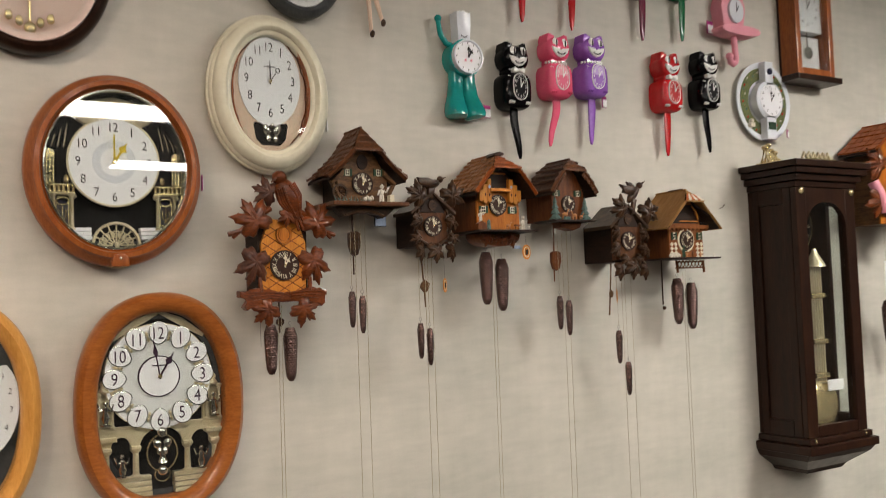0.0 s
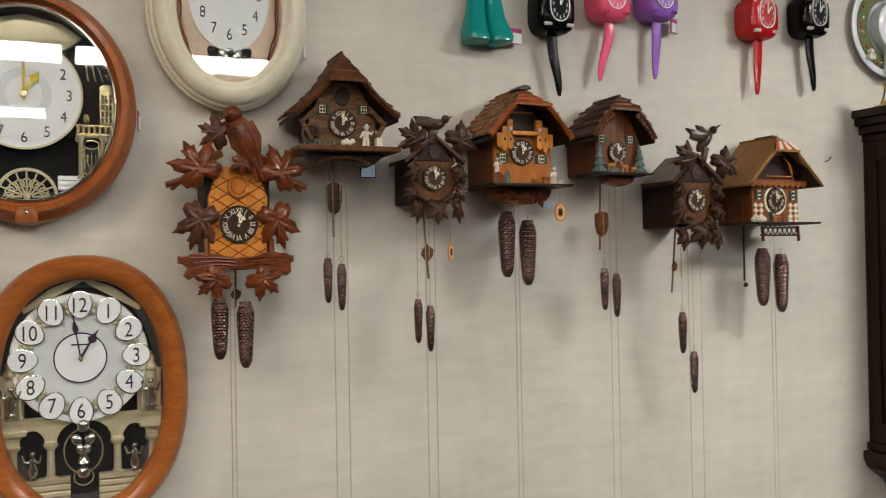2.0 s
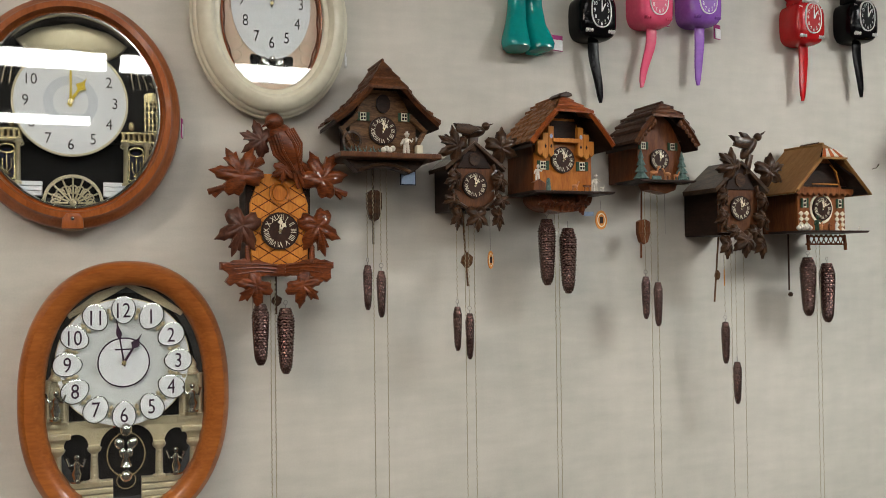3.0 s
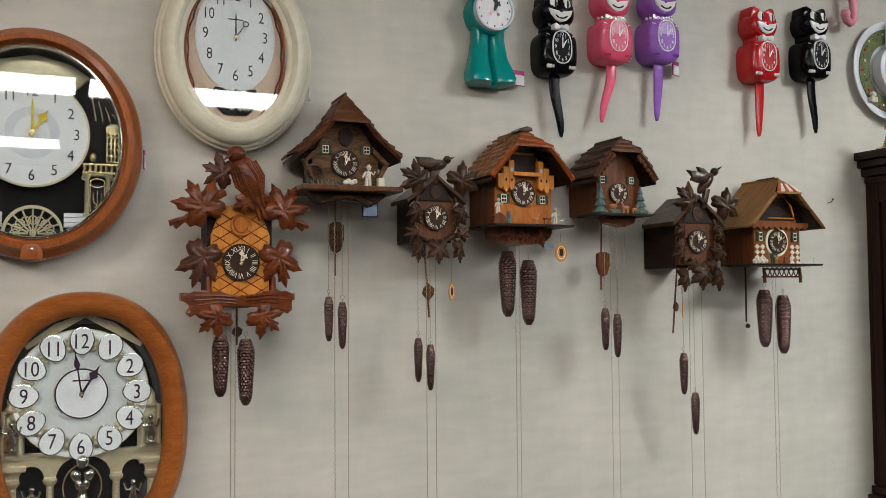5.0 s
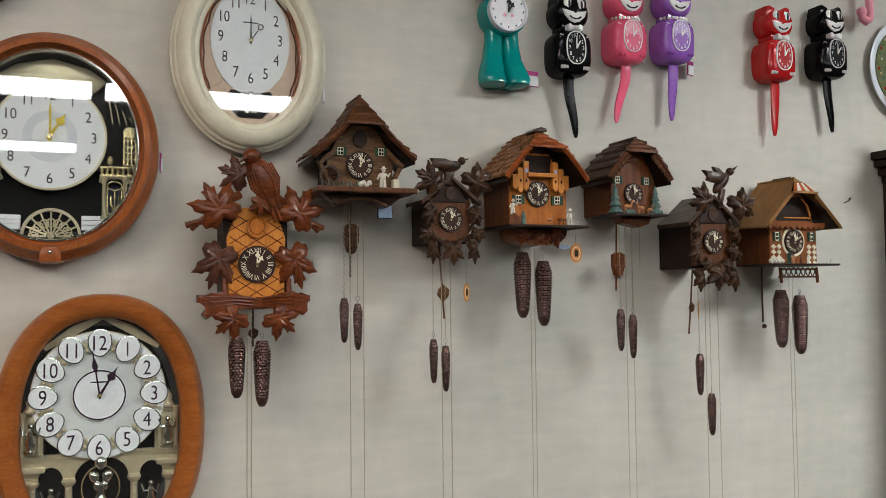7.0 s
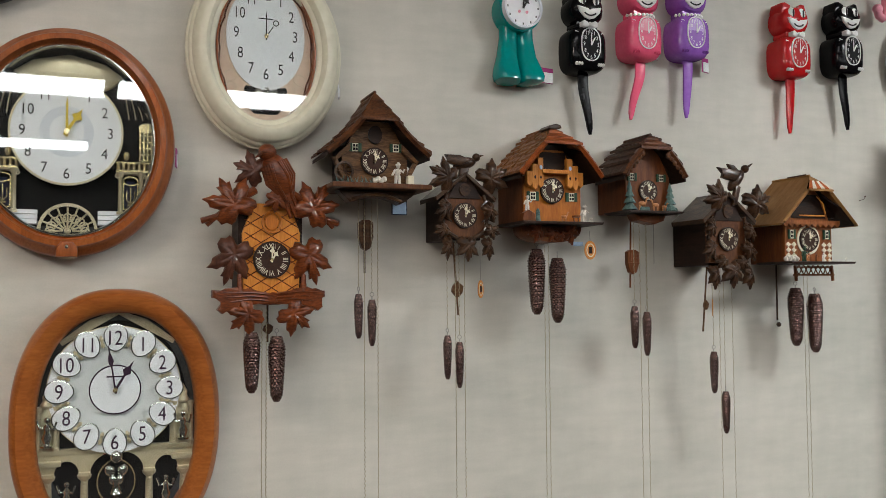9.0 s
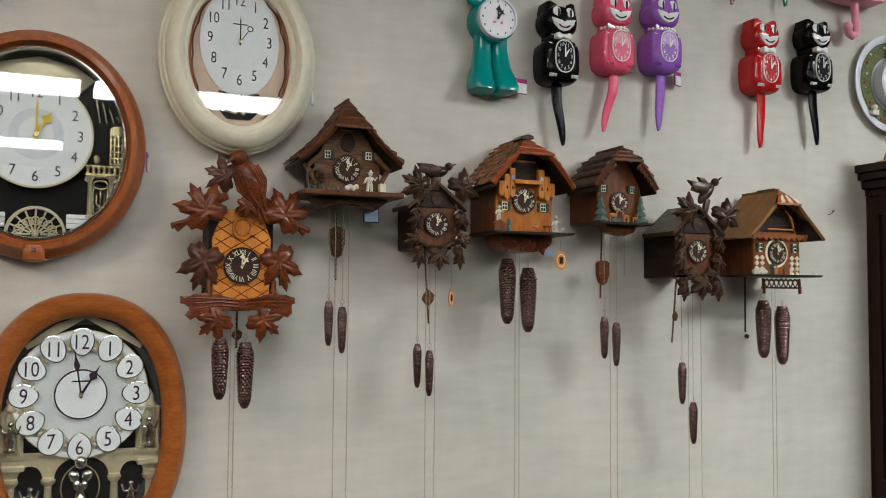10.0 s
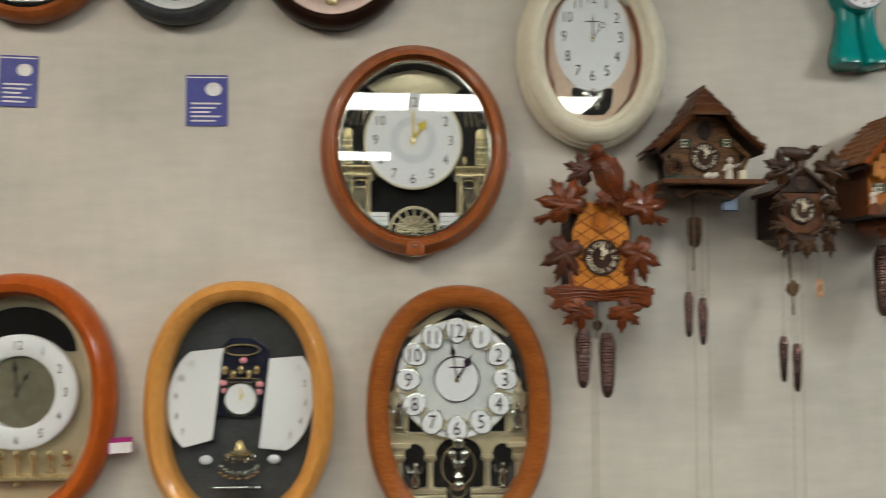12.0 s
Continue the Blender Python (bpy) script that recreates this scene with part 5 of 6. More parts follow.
def chalet_amber():
    t = thing("cuckoo_clock", 1.095, 1.835, "amber chalet cuckoo clock with tiled roof and balcony", "cuckoo clock", "cuckoo clocks")
    part("case", box(B(), -0.066, 0.066, 0, -0.12, -0.07, 0.03, 0.002), "redwood", t)
    part("front_panel", slab(B(), house_front(0.066, -0.07, 0.01, 0.085, 0), -0.12, -0.126, 0.001), "amber", t, "amber wooden front")
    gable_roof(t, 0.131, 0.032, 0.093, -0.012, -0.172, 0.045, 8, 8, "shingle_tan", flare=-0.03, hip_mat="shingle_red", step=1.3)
    part("finial", slab(B(), [(-0.017, 0.128), (-0.012, 0.134), (0.004, 0.139), (0.015, 0.136), (0.017, 0.13), (0.006, 0.127), (-0.008, 0.126)], -0.1, -0.14, 0.003), "umber", t, "carved ridge piece")
    cuckoo_dial(t, -0.003, -0.127, 0, 0.0255)
    for s in (-1, 1):
        for k, (x, lo, hi) in enumerate(((0.034, 0.004, 0.066), (0.047, 0.0, 0.052), (0.059, 0.006, 0.038))):
            b = slab(B(), [(s * x - 0.0062, hi), (s * x + 0.0062, hi), (s * x + 0.0062, lo + 0.006), (s * x, lo), (s * x - 0.0062, lo + 0.006)], -0.128, -0.14, 0.0008)
            part("hanging_board", b, "honey", t, "pointed hanging board")
        for k, x in enumerate((0.034, 0.047)):
            part("cut_out", slab(B(), [(s * x, 0.03), (s * x + 0.0022, 0.0255), (s * x, 0.021), (s * x - 0.0022, 0.0255)], -0.14, -0.1408), "darkwood", t, "small dark diamond")
        part("blue_flower", disc(B(), 0.003, 0.0045, -0.14, -0.1415, 12, cx=s * 0.034, cz=0.046), "bluepaper", t, "small painted flower")
        little_window(t, s * 0.045 - 0.002, -0.126, -0.012, 0.013, 0.017)
    part("balcony_rail", box(B(), -0.032, 0.032, -0.13, -0.145, 0.034, 0.042, 0.001), "honey", t, "balcony rail")
    part("balcony_back", box(B(), -0.03, 0.03, -0.126, -0.1275, 0.042, 0.08), "darkwood", t, "dark balcony recess")
    part("ledge", slab(B(), [(-0.088, -0.066), (0.098, -0.066), (0.094, -0.071), (-0.084, -0.071)], -0.04, -0.168, 0.001), "darkwood", t, "thin dark front ledge")
    rim = [(0.006 + 0.066 * math.cos(q), -0.072 - 0.034 * math.sin(q) ** 0.7) for q in (math.pi * k / 18 for k in range(19))]
    part("carved_apron", slab(B(), rim[::-1], -0.06, -0.122, 0.006), "redwood", t, "rounded carved apron", True)
    for lx, lz, size, turn in ((-0.034, -0.083, 0.04, 250), (0.0, -0.088, 0.034, 200), (0.04, -0.084, 0.046, 105), (0.018, -0.092, 0.026, 160)):
        part("apron_leaf", maple(B(), lx, lz, -0.12, size, turn, bulge=0.5), "carved", t, "carved reddish leaf", True)
    part("hutch", slab(B(), [(-0.084, -0.066), (-0.054, -0.066), (-0.056, -0.05), (-0.069, -0.043), (-0.082, -0.05)], -0.14, -0.156, 0.002), "redwood", t, "tiny brown hutch")
    small_figure(t, -0.07, -0.148, -0.044, 0.03)
    part("stump", lathe(B(), [(0.006, 0), (0.0045, 0.012), (0.004, 0.022), (0.002, 0.026)], (-0.047, -0.15, -0.066), 8), "fir", t, "tiny grey-green post", True)
    small_figure(t, 0.06, -0.15, -0.066, 0.036)
    small_deer(t, 0.012, -0.152, -0.066, 0.02)
    small_deer(t, 0.073, -0.155, -0.066, 0.014, 1, "figure")
    b = B()
    box(b, 0.034, 0.048, -0.145, -0.155, -0.056, -0.052)
    for k in (0.036, 0.046):
        rod(b, [(k, -0.15, -0.052), (k, -0.15, -0.066)], 0.0012, 4)
    part("bench", b, "redwood", t, "tiny wooden bench")
    pine_cone(t, -0.0205, -0.09, -0.119, 0.137, 0.0195)
    pine_cone(t, 0.0285, -0.09, -0.137, 0.137, 0.0195)
    chains(t, (-0.002, 0.0075), -0.09, -0.1, -1.1)
    paper_tag(t, 0.097, -0.11, -0.121, 0.017, 0.02, -0.08, 15)
    part("paper_scrap", box(B(), 0.062, 0.085, -0.1, -0.101, -0.112, -0.103), "bluepaper", t, "pale paper scrap")


chalet_amber()


def chalet_red():
    t = thing("cuckoo_clock", 1.333, 1.844, "small reddish chalet cuckoo clock with plank roof and firs", "cuckoo clock", "cuckoo clocks")
    part("case", box(B(), -0.054, 0.054, 0, -0.112, -0.045, 0.04, 0.002), "redwood", t)
    part("front_panel", slab(B(), house_front(0.056, -0.045, 0.03, 0.095, 0), -0.112, -0.118, 0.001), "redwood", t, "reddish wooden front")
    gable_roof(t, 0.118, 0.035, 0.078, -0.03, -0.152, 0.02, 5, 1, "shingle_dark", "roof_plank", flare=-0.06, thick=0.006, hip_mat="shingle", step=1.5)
    for s in (-1, 1):
        sc = B()
        for k in range(6):
            f = 0.42 + 0.1 * k
            ball(sc, (s * 0.078 * f, -0.151, 0.118 - 0.083 * f - 0.012 + 0.02 * f * (1 - f)), (0.006, 0.003, 0.0065), 8, 6)
        part("scalloped_trim", sc, "shingle", t, "scalloped gable trim", True)
    cuckoo_dial(t, -0.002, -0.119, 0, 0.022)
    for s in (-1, 1):
        little_window(t, s * 0.037 - 0.004, -0.118, 0.029, 0.0115, 0.015)
        fir(t, s * 0.05 - (0.003 if s < 0 else 0), -0.128, -0.047, 0.066 if s < 0 else 0.064)
    part("ledge", slab(B(), [(-0.07, -0.045), (0.078, -0.045), (0.07, -0.05), (-0.06, -0.05)], -0.05, -0.145, 0.001), "darkwood", t, "thin dark front ledge")
    part("carved_apron", slab(B(), [(-0.03, -0.05), (0.05, -0.05), (0.044, -0.064), (0.02, -0.072), (0.0, -0.068), (-0.022, -0.064)], -0.08, -0.115, 0.004), "redwood", t, "carved apron")
    small_deer(t, -0.026, -0.135, -0.045, 0.028)
    small_deer(t, 0.008, -0.135, -0.045, 0.024, -1)
    small_deer(t, 0.03, -0.135, -0.045, 0.018, 1)
    for x, step in ((-0.03, 0.0035), (0.036, 0.0045)):
        g = B()
        for k in range(6):
            ball(g, (x + step * k, -0.138, -0.042), (0.004, 0.003, 0.006), 6, 5)
        part("bush", g, "fir", t, "tiny green bush", True)
    pine_cone(t, -0.02, -0.09, -0.25, 0.092, 0.0102)
    pine_cone(t, 0.011, -0.09, -0.263, 0.096, 0.0104)
    for x, top in ((-0.02, -0.236), (0.011, -0.249)):
        chain(t, x, -0.09, -0.065, top, 0.0007)
    chains(t, (-0.005, 0.013), -0.09, -0.065, -1.1)
    pendulum(t, 0.0, -0.05, -0.05, -0.21, -0.15, 0.03, 0.05, "redwood", lean=-0.004, block=True)
    w = B()
    rod(w, [(0.06, -0.05, -0.05), (0.06, -0.05, -0.157)], 0.0009, 4)
    part("wire", w, "wire", t, "thin dark wire")


chalet_red()


def chalet_tan():
    t = thing("cuckoo_clock", 1.769, 1.744, "tan-roofed chalet cuckoo clock with white lattice front", "cuckoo clock", "cuckoo clocks")
    part("case", box(B(), -0.062, 0.062, 0, -0.12, -0.055, 0.035, 0.002), "redwood", t)
    part("front_panel", slab(B(), house_front(0.07, -0.055, 0.03, 0.12, 0), -0.12, -0.126, 0.001), "brown_panel", t, "brownish orange wooden front")
    gable_roof(t, 0.148, 0.042, 0.105, -0.012, -0.165, 0.03, 3, 1, "tan", "roof_board_panel", flare=0.0, thick=0.004, hip_mat="tan", step=0.08, clip=0.34)
    ru = B()
    rod(ru, [(0, -0.065, 0.152), (0, -0.122, 0.152)], 0.0028, 6)
    part("ridge_strip", ru, "umber", t, "dark ridge strip")
    for k in range(6):
        a0, a1 = -0.036 + 0.012 * k, -0.0245 + 0.012 * k
        st = B()
        loft(st, [[(a0 * f, yy, zz), (a1 * f, yy, zz), (a1 * f, yy - 0.002, zz + 0.004), (a0 * f, yy - 0.002, zz + 0.004)] for f, yy, zz in ((1.0, -0.1675, 0.1125), (0.5, -0.1525, 0.1315))])
        part("hip_stripe", st, "figure" if k % 2 else "rust", t, "painted gable stripe")
    d = cuckoo_dial(t, -0.002, -0.127, 0, 0.026)
    part("dial_surround", hoop(B(), 0.033, 0.035, [(0, -0.126), (0, -0.1285), (0.005, -0.1285), (0.005, -0.126)], 36, cx=-0.002), "bone", t, "cream ring round the dial", True)
    part("fringe", slab(B(), [(-0.085, 0.045), (0.085, 0.045)] + [(0.085 - 0.0085 * k, 0.028 if k % 2 else 0.036) for k in range(21)], -0.13, -0.138), "brown_panel", t, "scalloped wooden fringe")
    part("balcony_rail", rod(B(), [(-0.04, -0.142, 0.055), (0.035, -0.142, 0.055)], 0.0016, 6), "honey", t, "balcony rail")
    part("swing_wire", rod(B(), [(0.012, -0.142, 0.1), (0.03, -0.142, 0.085), (0.038, -0.142, 0.06)], 0.0014, 5), "honey", t, "thin curved wire")
    # flat dark patch on the front, painting the shade inside the gable
    part("gable_recess", slab(B(), [(-0.052, 0.05), (0.052, 0.05), (0.03, 0.105), (-0.03, 0.105)], -0.126, -0.1275), "darkwood", t, "flat dark patch for the gable's shade")
    for s in (-1, 1):
        little_window(t, s * 0.052, -0.127, 0.012, 0.01, 0.02)
        for i in range(2):
            for k in range(4):
                x, z = s * (0.045 + 0.016 * i), -0.012 - 0.0125 * k
                part("lattice_patch", slab(B(), [(x, z + 0.006), (x + 0.0068, z), (x, z - 0.006), (x - 0.0068, z)], -0.126, -0.129, 0.0005), "bone", t)
    part("ledge", slab(B(), [(-0.09, -0.052), (0.105, -0.052), (0.1, -0.057), (-0.085, -0.057)], -0.05, -0.165, 0.001), "darkwood", t, "thin dark front ledge")
    r = B()
    box(r, -0.03, 0.08, -0.11, -0.116, -0.066, -0.062)
    for k in range(8):
        x = -0.026 + 0.0145 * k
        rod(r, [(x - 0.006, -0.113, -0.06), (x + 0.006, -0.113, -0.08)], 0.0018, 4)
        rod(r, [(x + 0.006, -0.113, -0.06), (x - 0.006, -0.113, -0.08)], 0.0018, 4)
    box(r, -0.034, 0.085, -0.11, -0.117, -0.084, -0.08)
    for s in (-0.03, 0.08):
        rod(r, [(s, -0.113, -0.06), (s + 0.003, -0.113, -0.096)], 0.004, 6)
    part("lattice_apron", r, "redwood", t, "crossed lattice apron")
    f = B()
    for k in range(7):
        ball(f, (-0.09 + 0.0055 * k, -0.15, -0.046 + 0.003 * (k % 2)), 0.0055, 7, 5)
    part("flowers", f, "figure", t, "white painted flowers", True)
    for k, (x, h, m) in enumerate(((-0.035, 0.034, "green"), (-0.022, 0.02, "deer"), (0.0, 0.018, "redwood"), (0.022, 0.02, "figure"), (0.034, 0.016, "deer"), (0.09, 0.012, "figure"))):
        small_figure(t, x, -0.148, -0.052, h, m)
    pine_cone(t, -0.014, -0.095, -0.112, 0.137, 0.0195)
    pine_cone(t, 0.043, -0.095, -0.126, 0.14, 0.0195)
    chains(t, (0.014, 0.025), -0.092, -0.07, -1.0)
    pendulum(t, -0.02, -0.04, -0.05, -0.19, -0.2, 0.01, 0.01)


chalet_tan()


def carved_small(x, z, w, h, depth, label, dial_r, bird, leaves, cones, chain_x, bob):
    """A small dark cuckoo clock: pitched case, carved leaves all round and a bird on top."""
    t = thing("cuckoo_clock", x, z, label, "cuckoo clock", "cuckoo clocks")
    part("case", box(B(), -w * 0.44, w * 0.44, -0.002, -depth + 0.012, -h * 0.5, h * 0.42, 0.002), "darkwood", t)
    part("front_panel", slab(B(), [(-w * 0.5, -h * 0.45), (w * 0.5, -h * 0.45), (w * 0.5, h * 0.32), (0, h * 0.8), (-w * 0.5, h * 0.32)], -depth + 0.012, -depth, 0.002), "cocoa", t, "brown wooden front")
    # dark colour of this board stands for the shade below the roof boards
    part("gable_board", slab(B(), [(-w * 0.4, h * 0.34), (w * 0.4, h * 0.34), (w * 0.2, h * 0.68), (0, h * 0.8), (-w * 0.2, h * 0.68)], -depth, -depth - 0.003, 0.001), "darkwood", t, "dark board for the shade under the gable")
    part("cuckoo_door", disc(B(), w * 0.13, h * 0.13, -depth - 0.003, -depth - 0.006, 20, cz=h * 0.52), "umber", t, "little cuckoo door")
    for s in (-1, 1):
        o = slab(B(), [(0, h * 0.88), (s * w * 0.72, h * 0.36), (s * w * 0.7, h * 0.28), (0, h * 0.8)], -0.035, -depth - 0.012, 0.001)
        part("roof_board", o, "umber", t, "dark sloping roof board")
    cuckoo_dial(t, 0, -depth - 0.001, 0, dial_r)
    y = -depth - 0.004
    for lx, lz, size, turn, squeeze in leaves:
        part("leaf", maple(B(), lx, lz, y - 0.004, size, turn, bulge=0.55, squeeze=squeeze, curl=0.25), "umber", t, "dark carved leaf", True)
    for s in (-1, 1):
        v = B()
        rod(v, [(s * w * 0.44, y, h * 0.42), (s * w * 0.55, y, h * 0.1), (s * w * 0.5, y, -h * 0.3), (s * w * 0.2, y, -h * 0.46)], w * 0.045, 6)
        for k in range(4):
            zz = h * (0.3 - 0.17 * k)
            rod(v, [(s * w * 0.5, y - 0.002, zz), (s * w * (0.36 + 0.04 * (k % 2)), y - 0.008, zz - h * 0.1)], w * 0.04, 6, 0.3)
            rod(v, [(s * w * 0.53, y - 0.002, zz), (s * w * 0.66, y - 0.006, zz - h * 0.09)], w * 0.04, 6, 0.3)
        part("vine", v, "umber", t, "carved vine with slim leaflets", True)
    bx, bz, bs, spread = bird
    b = B()
    if spread:
        # wings thrown back, the body rising towards the head
        ball(b, (bx, y + 0.002, bz), (bs * 0.2, bs * 0.2, bs * 0.5), 12, 10, 40)
        ball(b, (bx + bs * 0.36, y - 0.002, bz + bs * 0.42), bs * 0.15, 10, 8)
        rod(b, [(bx + bs * 0.42, y - 0.004, bz + bs * 0.46), (bx + bs * 0.62, y - 0.008, bz + bs * 0.62)], bs * 0.06, 5, 0.2)
        slab(b, [(bx + bs * 0.12, bz + bs * 0.32), (bx - bs * 0.25, bz + bs * 0.34), (bx - bs * 0.95, bz + bs * 0.42), (bx - bs * 0.72, bz + bs * 0.2), (bx - bs * 0.78, bz + bs * 0.06), (bx - bs * 0.48, bz - bs * 0.02), (bx - bs * 0.2, bz - bs * 0.04)], y - 0.004, y - 0.014, 0.003)
        slab(b, [(bx + bs * 0.3, bz + bs * 0.3), (bx - bs * 0.02, bz + bs * 0.56), (bx - bs * 0.3, bz + bs * 0.6), (bx - bs * 0.1, bz + bs * 0.3)], y + 0.012, y + 0.004, 0.002)
        slab(b, [(bx - bs * 0.1, bz - bs * 0.18), (bx - bs * 0.28, bz - bs * 0.95), (bx - bs * 0.08, bz - bs * 0.9), (bx + bs * 0.1, bz - bs * 0.25)], y + 0.002, y - 0.008, 0.002)
    else:
        ball(b, (bx, y + 0.002, bz), (bs * 0.52, bs * 0.22, bs * 0.24), 12, 10, -14)
        ball(b, (bx + bs * 0.5, y, bz + bs * 0.26), bs * 0.17, 10, 8)
        rod(b, [(bx + bs * 0.6, y - 0.002, bz + bs * 0.3), (bx + bs * 0.8, y - 0.004, bz + bs * 0.36)], bs * 0.055, 5, 0.2)
        slab(b, [(bx + bs * 0.25, bz + bs * 0.12), (bx - bs * 0.3, bz + bs * 0.3), (bx - bs * 0.92, bz + bs * 0.3), (bx - bs * 0.8, bz + bs * 0.1), (bx - bs * 0.86, bz - bs * 0.04), (bx - bs * 0.3, bz - bs * 0.14)], y - 0.004, y - 0.013, 0.003)
        slab(b, [(bx - bs * 0.2, bz), (bx + bs * 0.2, bz - bs * 0.1), (bx + bs * 0.05, bz - bs * 0.75), (bx - bs * 0.25, bz - bs * 0.75)], y + 0.006, y - 0.004, 0.002)
    part("bird", b, "umber", t, "dark carved bird", True)
    for cx, top, length, r in cones:
        pine_cone(t, cx, -0.09, top, length, r)
        chain(t, cx, -0.09, -h * 0.5, top + 0.014, 0.0007)
    chains(t, chain_x, -0.09, -h * 0.5, -1.05)
    pendulum(t, *bob)
    return t


t = carved_small(0.9, 1.78, 0.09, 0.098, 0.118, "small dark carved leaf and bird cuckoo clock", 0.0245, (0.0, 0.104, 0.05, False),
                 ((-0.042, 0.074, 0.074, -62, 0.85), (0.052, 0.074, 0.076, 60, 0.85), (-0.046, 0.012, 0.05, 200, 0.6), (0.05, 0.012, 0.05, 160, 0.6), (-0.05, -0.03, 0.04, 250, 0.7), (0.052, -0.03, 0.04, 110, 0.7),
                  (-0.04, -0.06, 0.056, 184, 0.42), (0.046, -0.06, 0.056, 176, 0.42), (0.002, -0.06, 0.06, 180, 0.75)),
                 ((-0.027, -0.239, 0.088, 0.0094), (-0.001, -0.253, 0.092, 0.0096)), (-0.009, 0.011), (0.003, -0.05, -0.05, -0.2, -0.148, 0.026, 0.03, "chalet", 0.01))
paper_tag(t, 0.042, -0.1, -0.147, 0.0095, 0.018, -0.06, 30)
t = carved_small(1.524, 1.741, 0.1, 0.118, 0.14, "dark carved leaf cuckoo clock with a bird on its roof", 0.0255, (0.026, 0.132, 0.062, True),
                 ((-0.03, 0.09, 0.076, -48, 0.85), (0.07, 0.08, 0.08, 66, 0.85), (-0.05, 0.03, 0.05, 190, 0.5), (-0.052, -0.02, 0.056, 200, 0.5), (0.054, 0.02, 0.05, 165, 0.5), (0.05, -0.022, 0.056, 150, 0.55),
                  (-0.044, -0.078, 0.062, 182, 0.45), (0.048, -0.078, 0.062, 178, 0.45), (0.004, -0.07, 0.072, 180, 0.75), (-0.02, -0.05, 0.04, 225, 0.7), (0.03, -0.05, 0.04, 135, 0.7)),
                 ((-0.003, -0.252, 0.094, 0.0104), (0.0275, -0.343, 0.095, 0.0104)), (0.015, 0.0505), (0.006, -0.06, -0.06, -0.208, -0.148, 0.012, 0.02, "chalet", -0.014))
paper_tag(t, -0.004, -0.09, -0.153, 0.011, 0.019, -0.1, 55)


# ---- novelty clocks in glossy plastic ----
def cat_clock(x, z, mat, colour, collar="bow", tail_lean=0.0, pale="dial"):
    t = thing("cat_clock", x + 0.004, z, f"glossy {colour} plastic cat-shaped wall clock with hanging tail", "wall clock", "cat-shaped clocks")
    body = B()
    rings = []
    for y, k in ((0, 0.96), (-0.035, 1.0), (-0.05, 0.97), (-0.057, 0.9), (-0.0615, 0.78), (-0.064, 0.6), (-0.0652, 0.35)):
        rings.append([(px * k, y, pz * k - 0.008) for px, pz in ellipse(0.047, 0.052, 36, 3.6)])
    part("body", loft(body, rings), mat, t, smooth=True)
    head = B()
    rings = []
    for y, k in ((-0.004, 0.93), (-0.03, 1.0), (-0.048, 0.95), (-0.058, 0.8), (-0.062, 0.5)):
        rings.append([(px * k, y, 0.083 + pz * k) for px, pz in ellipse(0.044, 0.037, 36, 2.3)])
    loft(head, rings)
    for s in (-1, 1):
        slab(head, [(s * 0.006, 0.112), (s * 0.014, 0.117), (s * 0.026, 0.128), (s * 0.034, 0.126), (s * 0.039, 0.108), (s * 0.038, 0.096)], -0.008, -0.05, 0.004)
    h = part("head", head, mat, t, smooth=True)
    part("neck", disc(B(), 0.026, 0.02, -0.004, -0.05, 24, cz=0.047), mat, t)
    for s in (-1, 1):
        e = part("eye", ball(B(), (s * 0.0155, -0.058, 0.098), (0.0115, 0.005, 0.0145), 14, 9), "white", h, "round white eye", True)
        part("pupil", ball(B(), (s * 0.0155 + 0.002, -0.0625, 0.098), (0.0032, 0.0018, 0.0105), 8, 6), "ink", h, "narrow black pupil", True)
    muzzle = [(-0.03, 0.086), (-0.012, 0.082), (0, 0.078), (0.012, 0.082), (0.03, 0.086), (0.025, 0.072), (0.013, 0.061), (0, 0.057), (-0.013, 0.061), (-0.025, 0.072)]
    part("muzzle", slab(B(), muzzle, -0.052, -0.0645, 0.002), "white", h, "white smiling muzzle", True)
    g = B()
    for i in range(11):
        a = -0.9 + 0.18 * i
        p = (0.0165 * math.sin(a), -0.0655, 0.0775 - 0.0125 * math.cos(a))
        ball(g, p, (0.0026, 0.0014, 0.0018), 6, 5)
    part("smile", g, "ink", h, "dark curved smile")
    part("nose", ball(B(), (0, -0.064, 0.0815), (0.0045, 0.004, 0.0035), 8, 6), mat, h, "small nose", True)
    if collar == "bow":
        b = B()
        for s in (-1, 1):
            slab(b, [(0, 0.047), (s * 0.013, 0.054), (s * 0.019, 0.051), (s * 0.019, 0.041), (s * 0.013, 0.038), (0, 0.043)], -0.05, -0.066, 0.003)
        ball(b, (0, -0.064, 0.0455), (0.005, 0.005, 0.005), 8, 6)
        part("bow_tie", b, "white", t, "white bow tie", True)
    else:
        for i in range(11):
            a = -1.25 + 0.25 * i
            part("pearl", ball(B(), (0.036 * math.sin(a), -0.022 - 0.041 * math.cos(a), 0.046 - 0.004 * math.cos(a)), 0.0038, 8, 6), "white", t, "white necklace pearl", True)
    face = part("dial", disc(B(), 0.0225, 0.0345, -0.06, -0.0662, 36, 2.4, cz=0.0), "print_" + mat, t, "oval dial on the belly")
    part("dial_ring", hoop(B(), 0.0245, 0.0368, [(0, -0.056), (0, -0.0675), (0.0018, -0.0675), (0.0018, -0.056)], 48, 2.4), "white", face, "white oval ring", True)
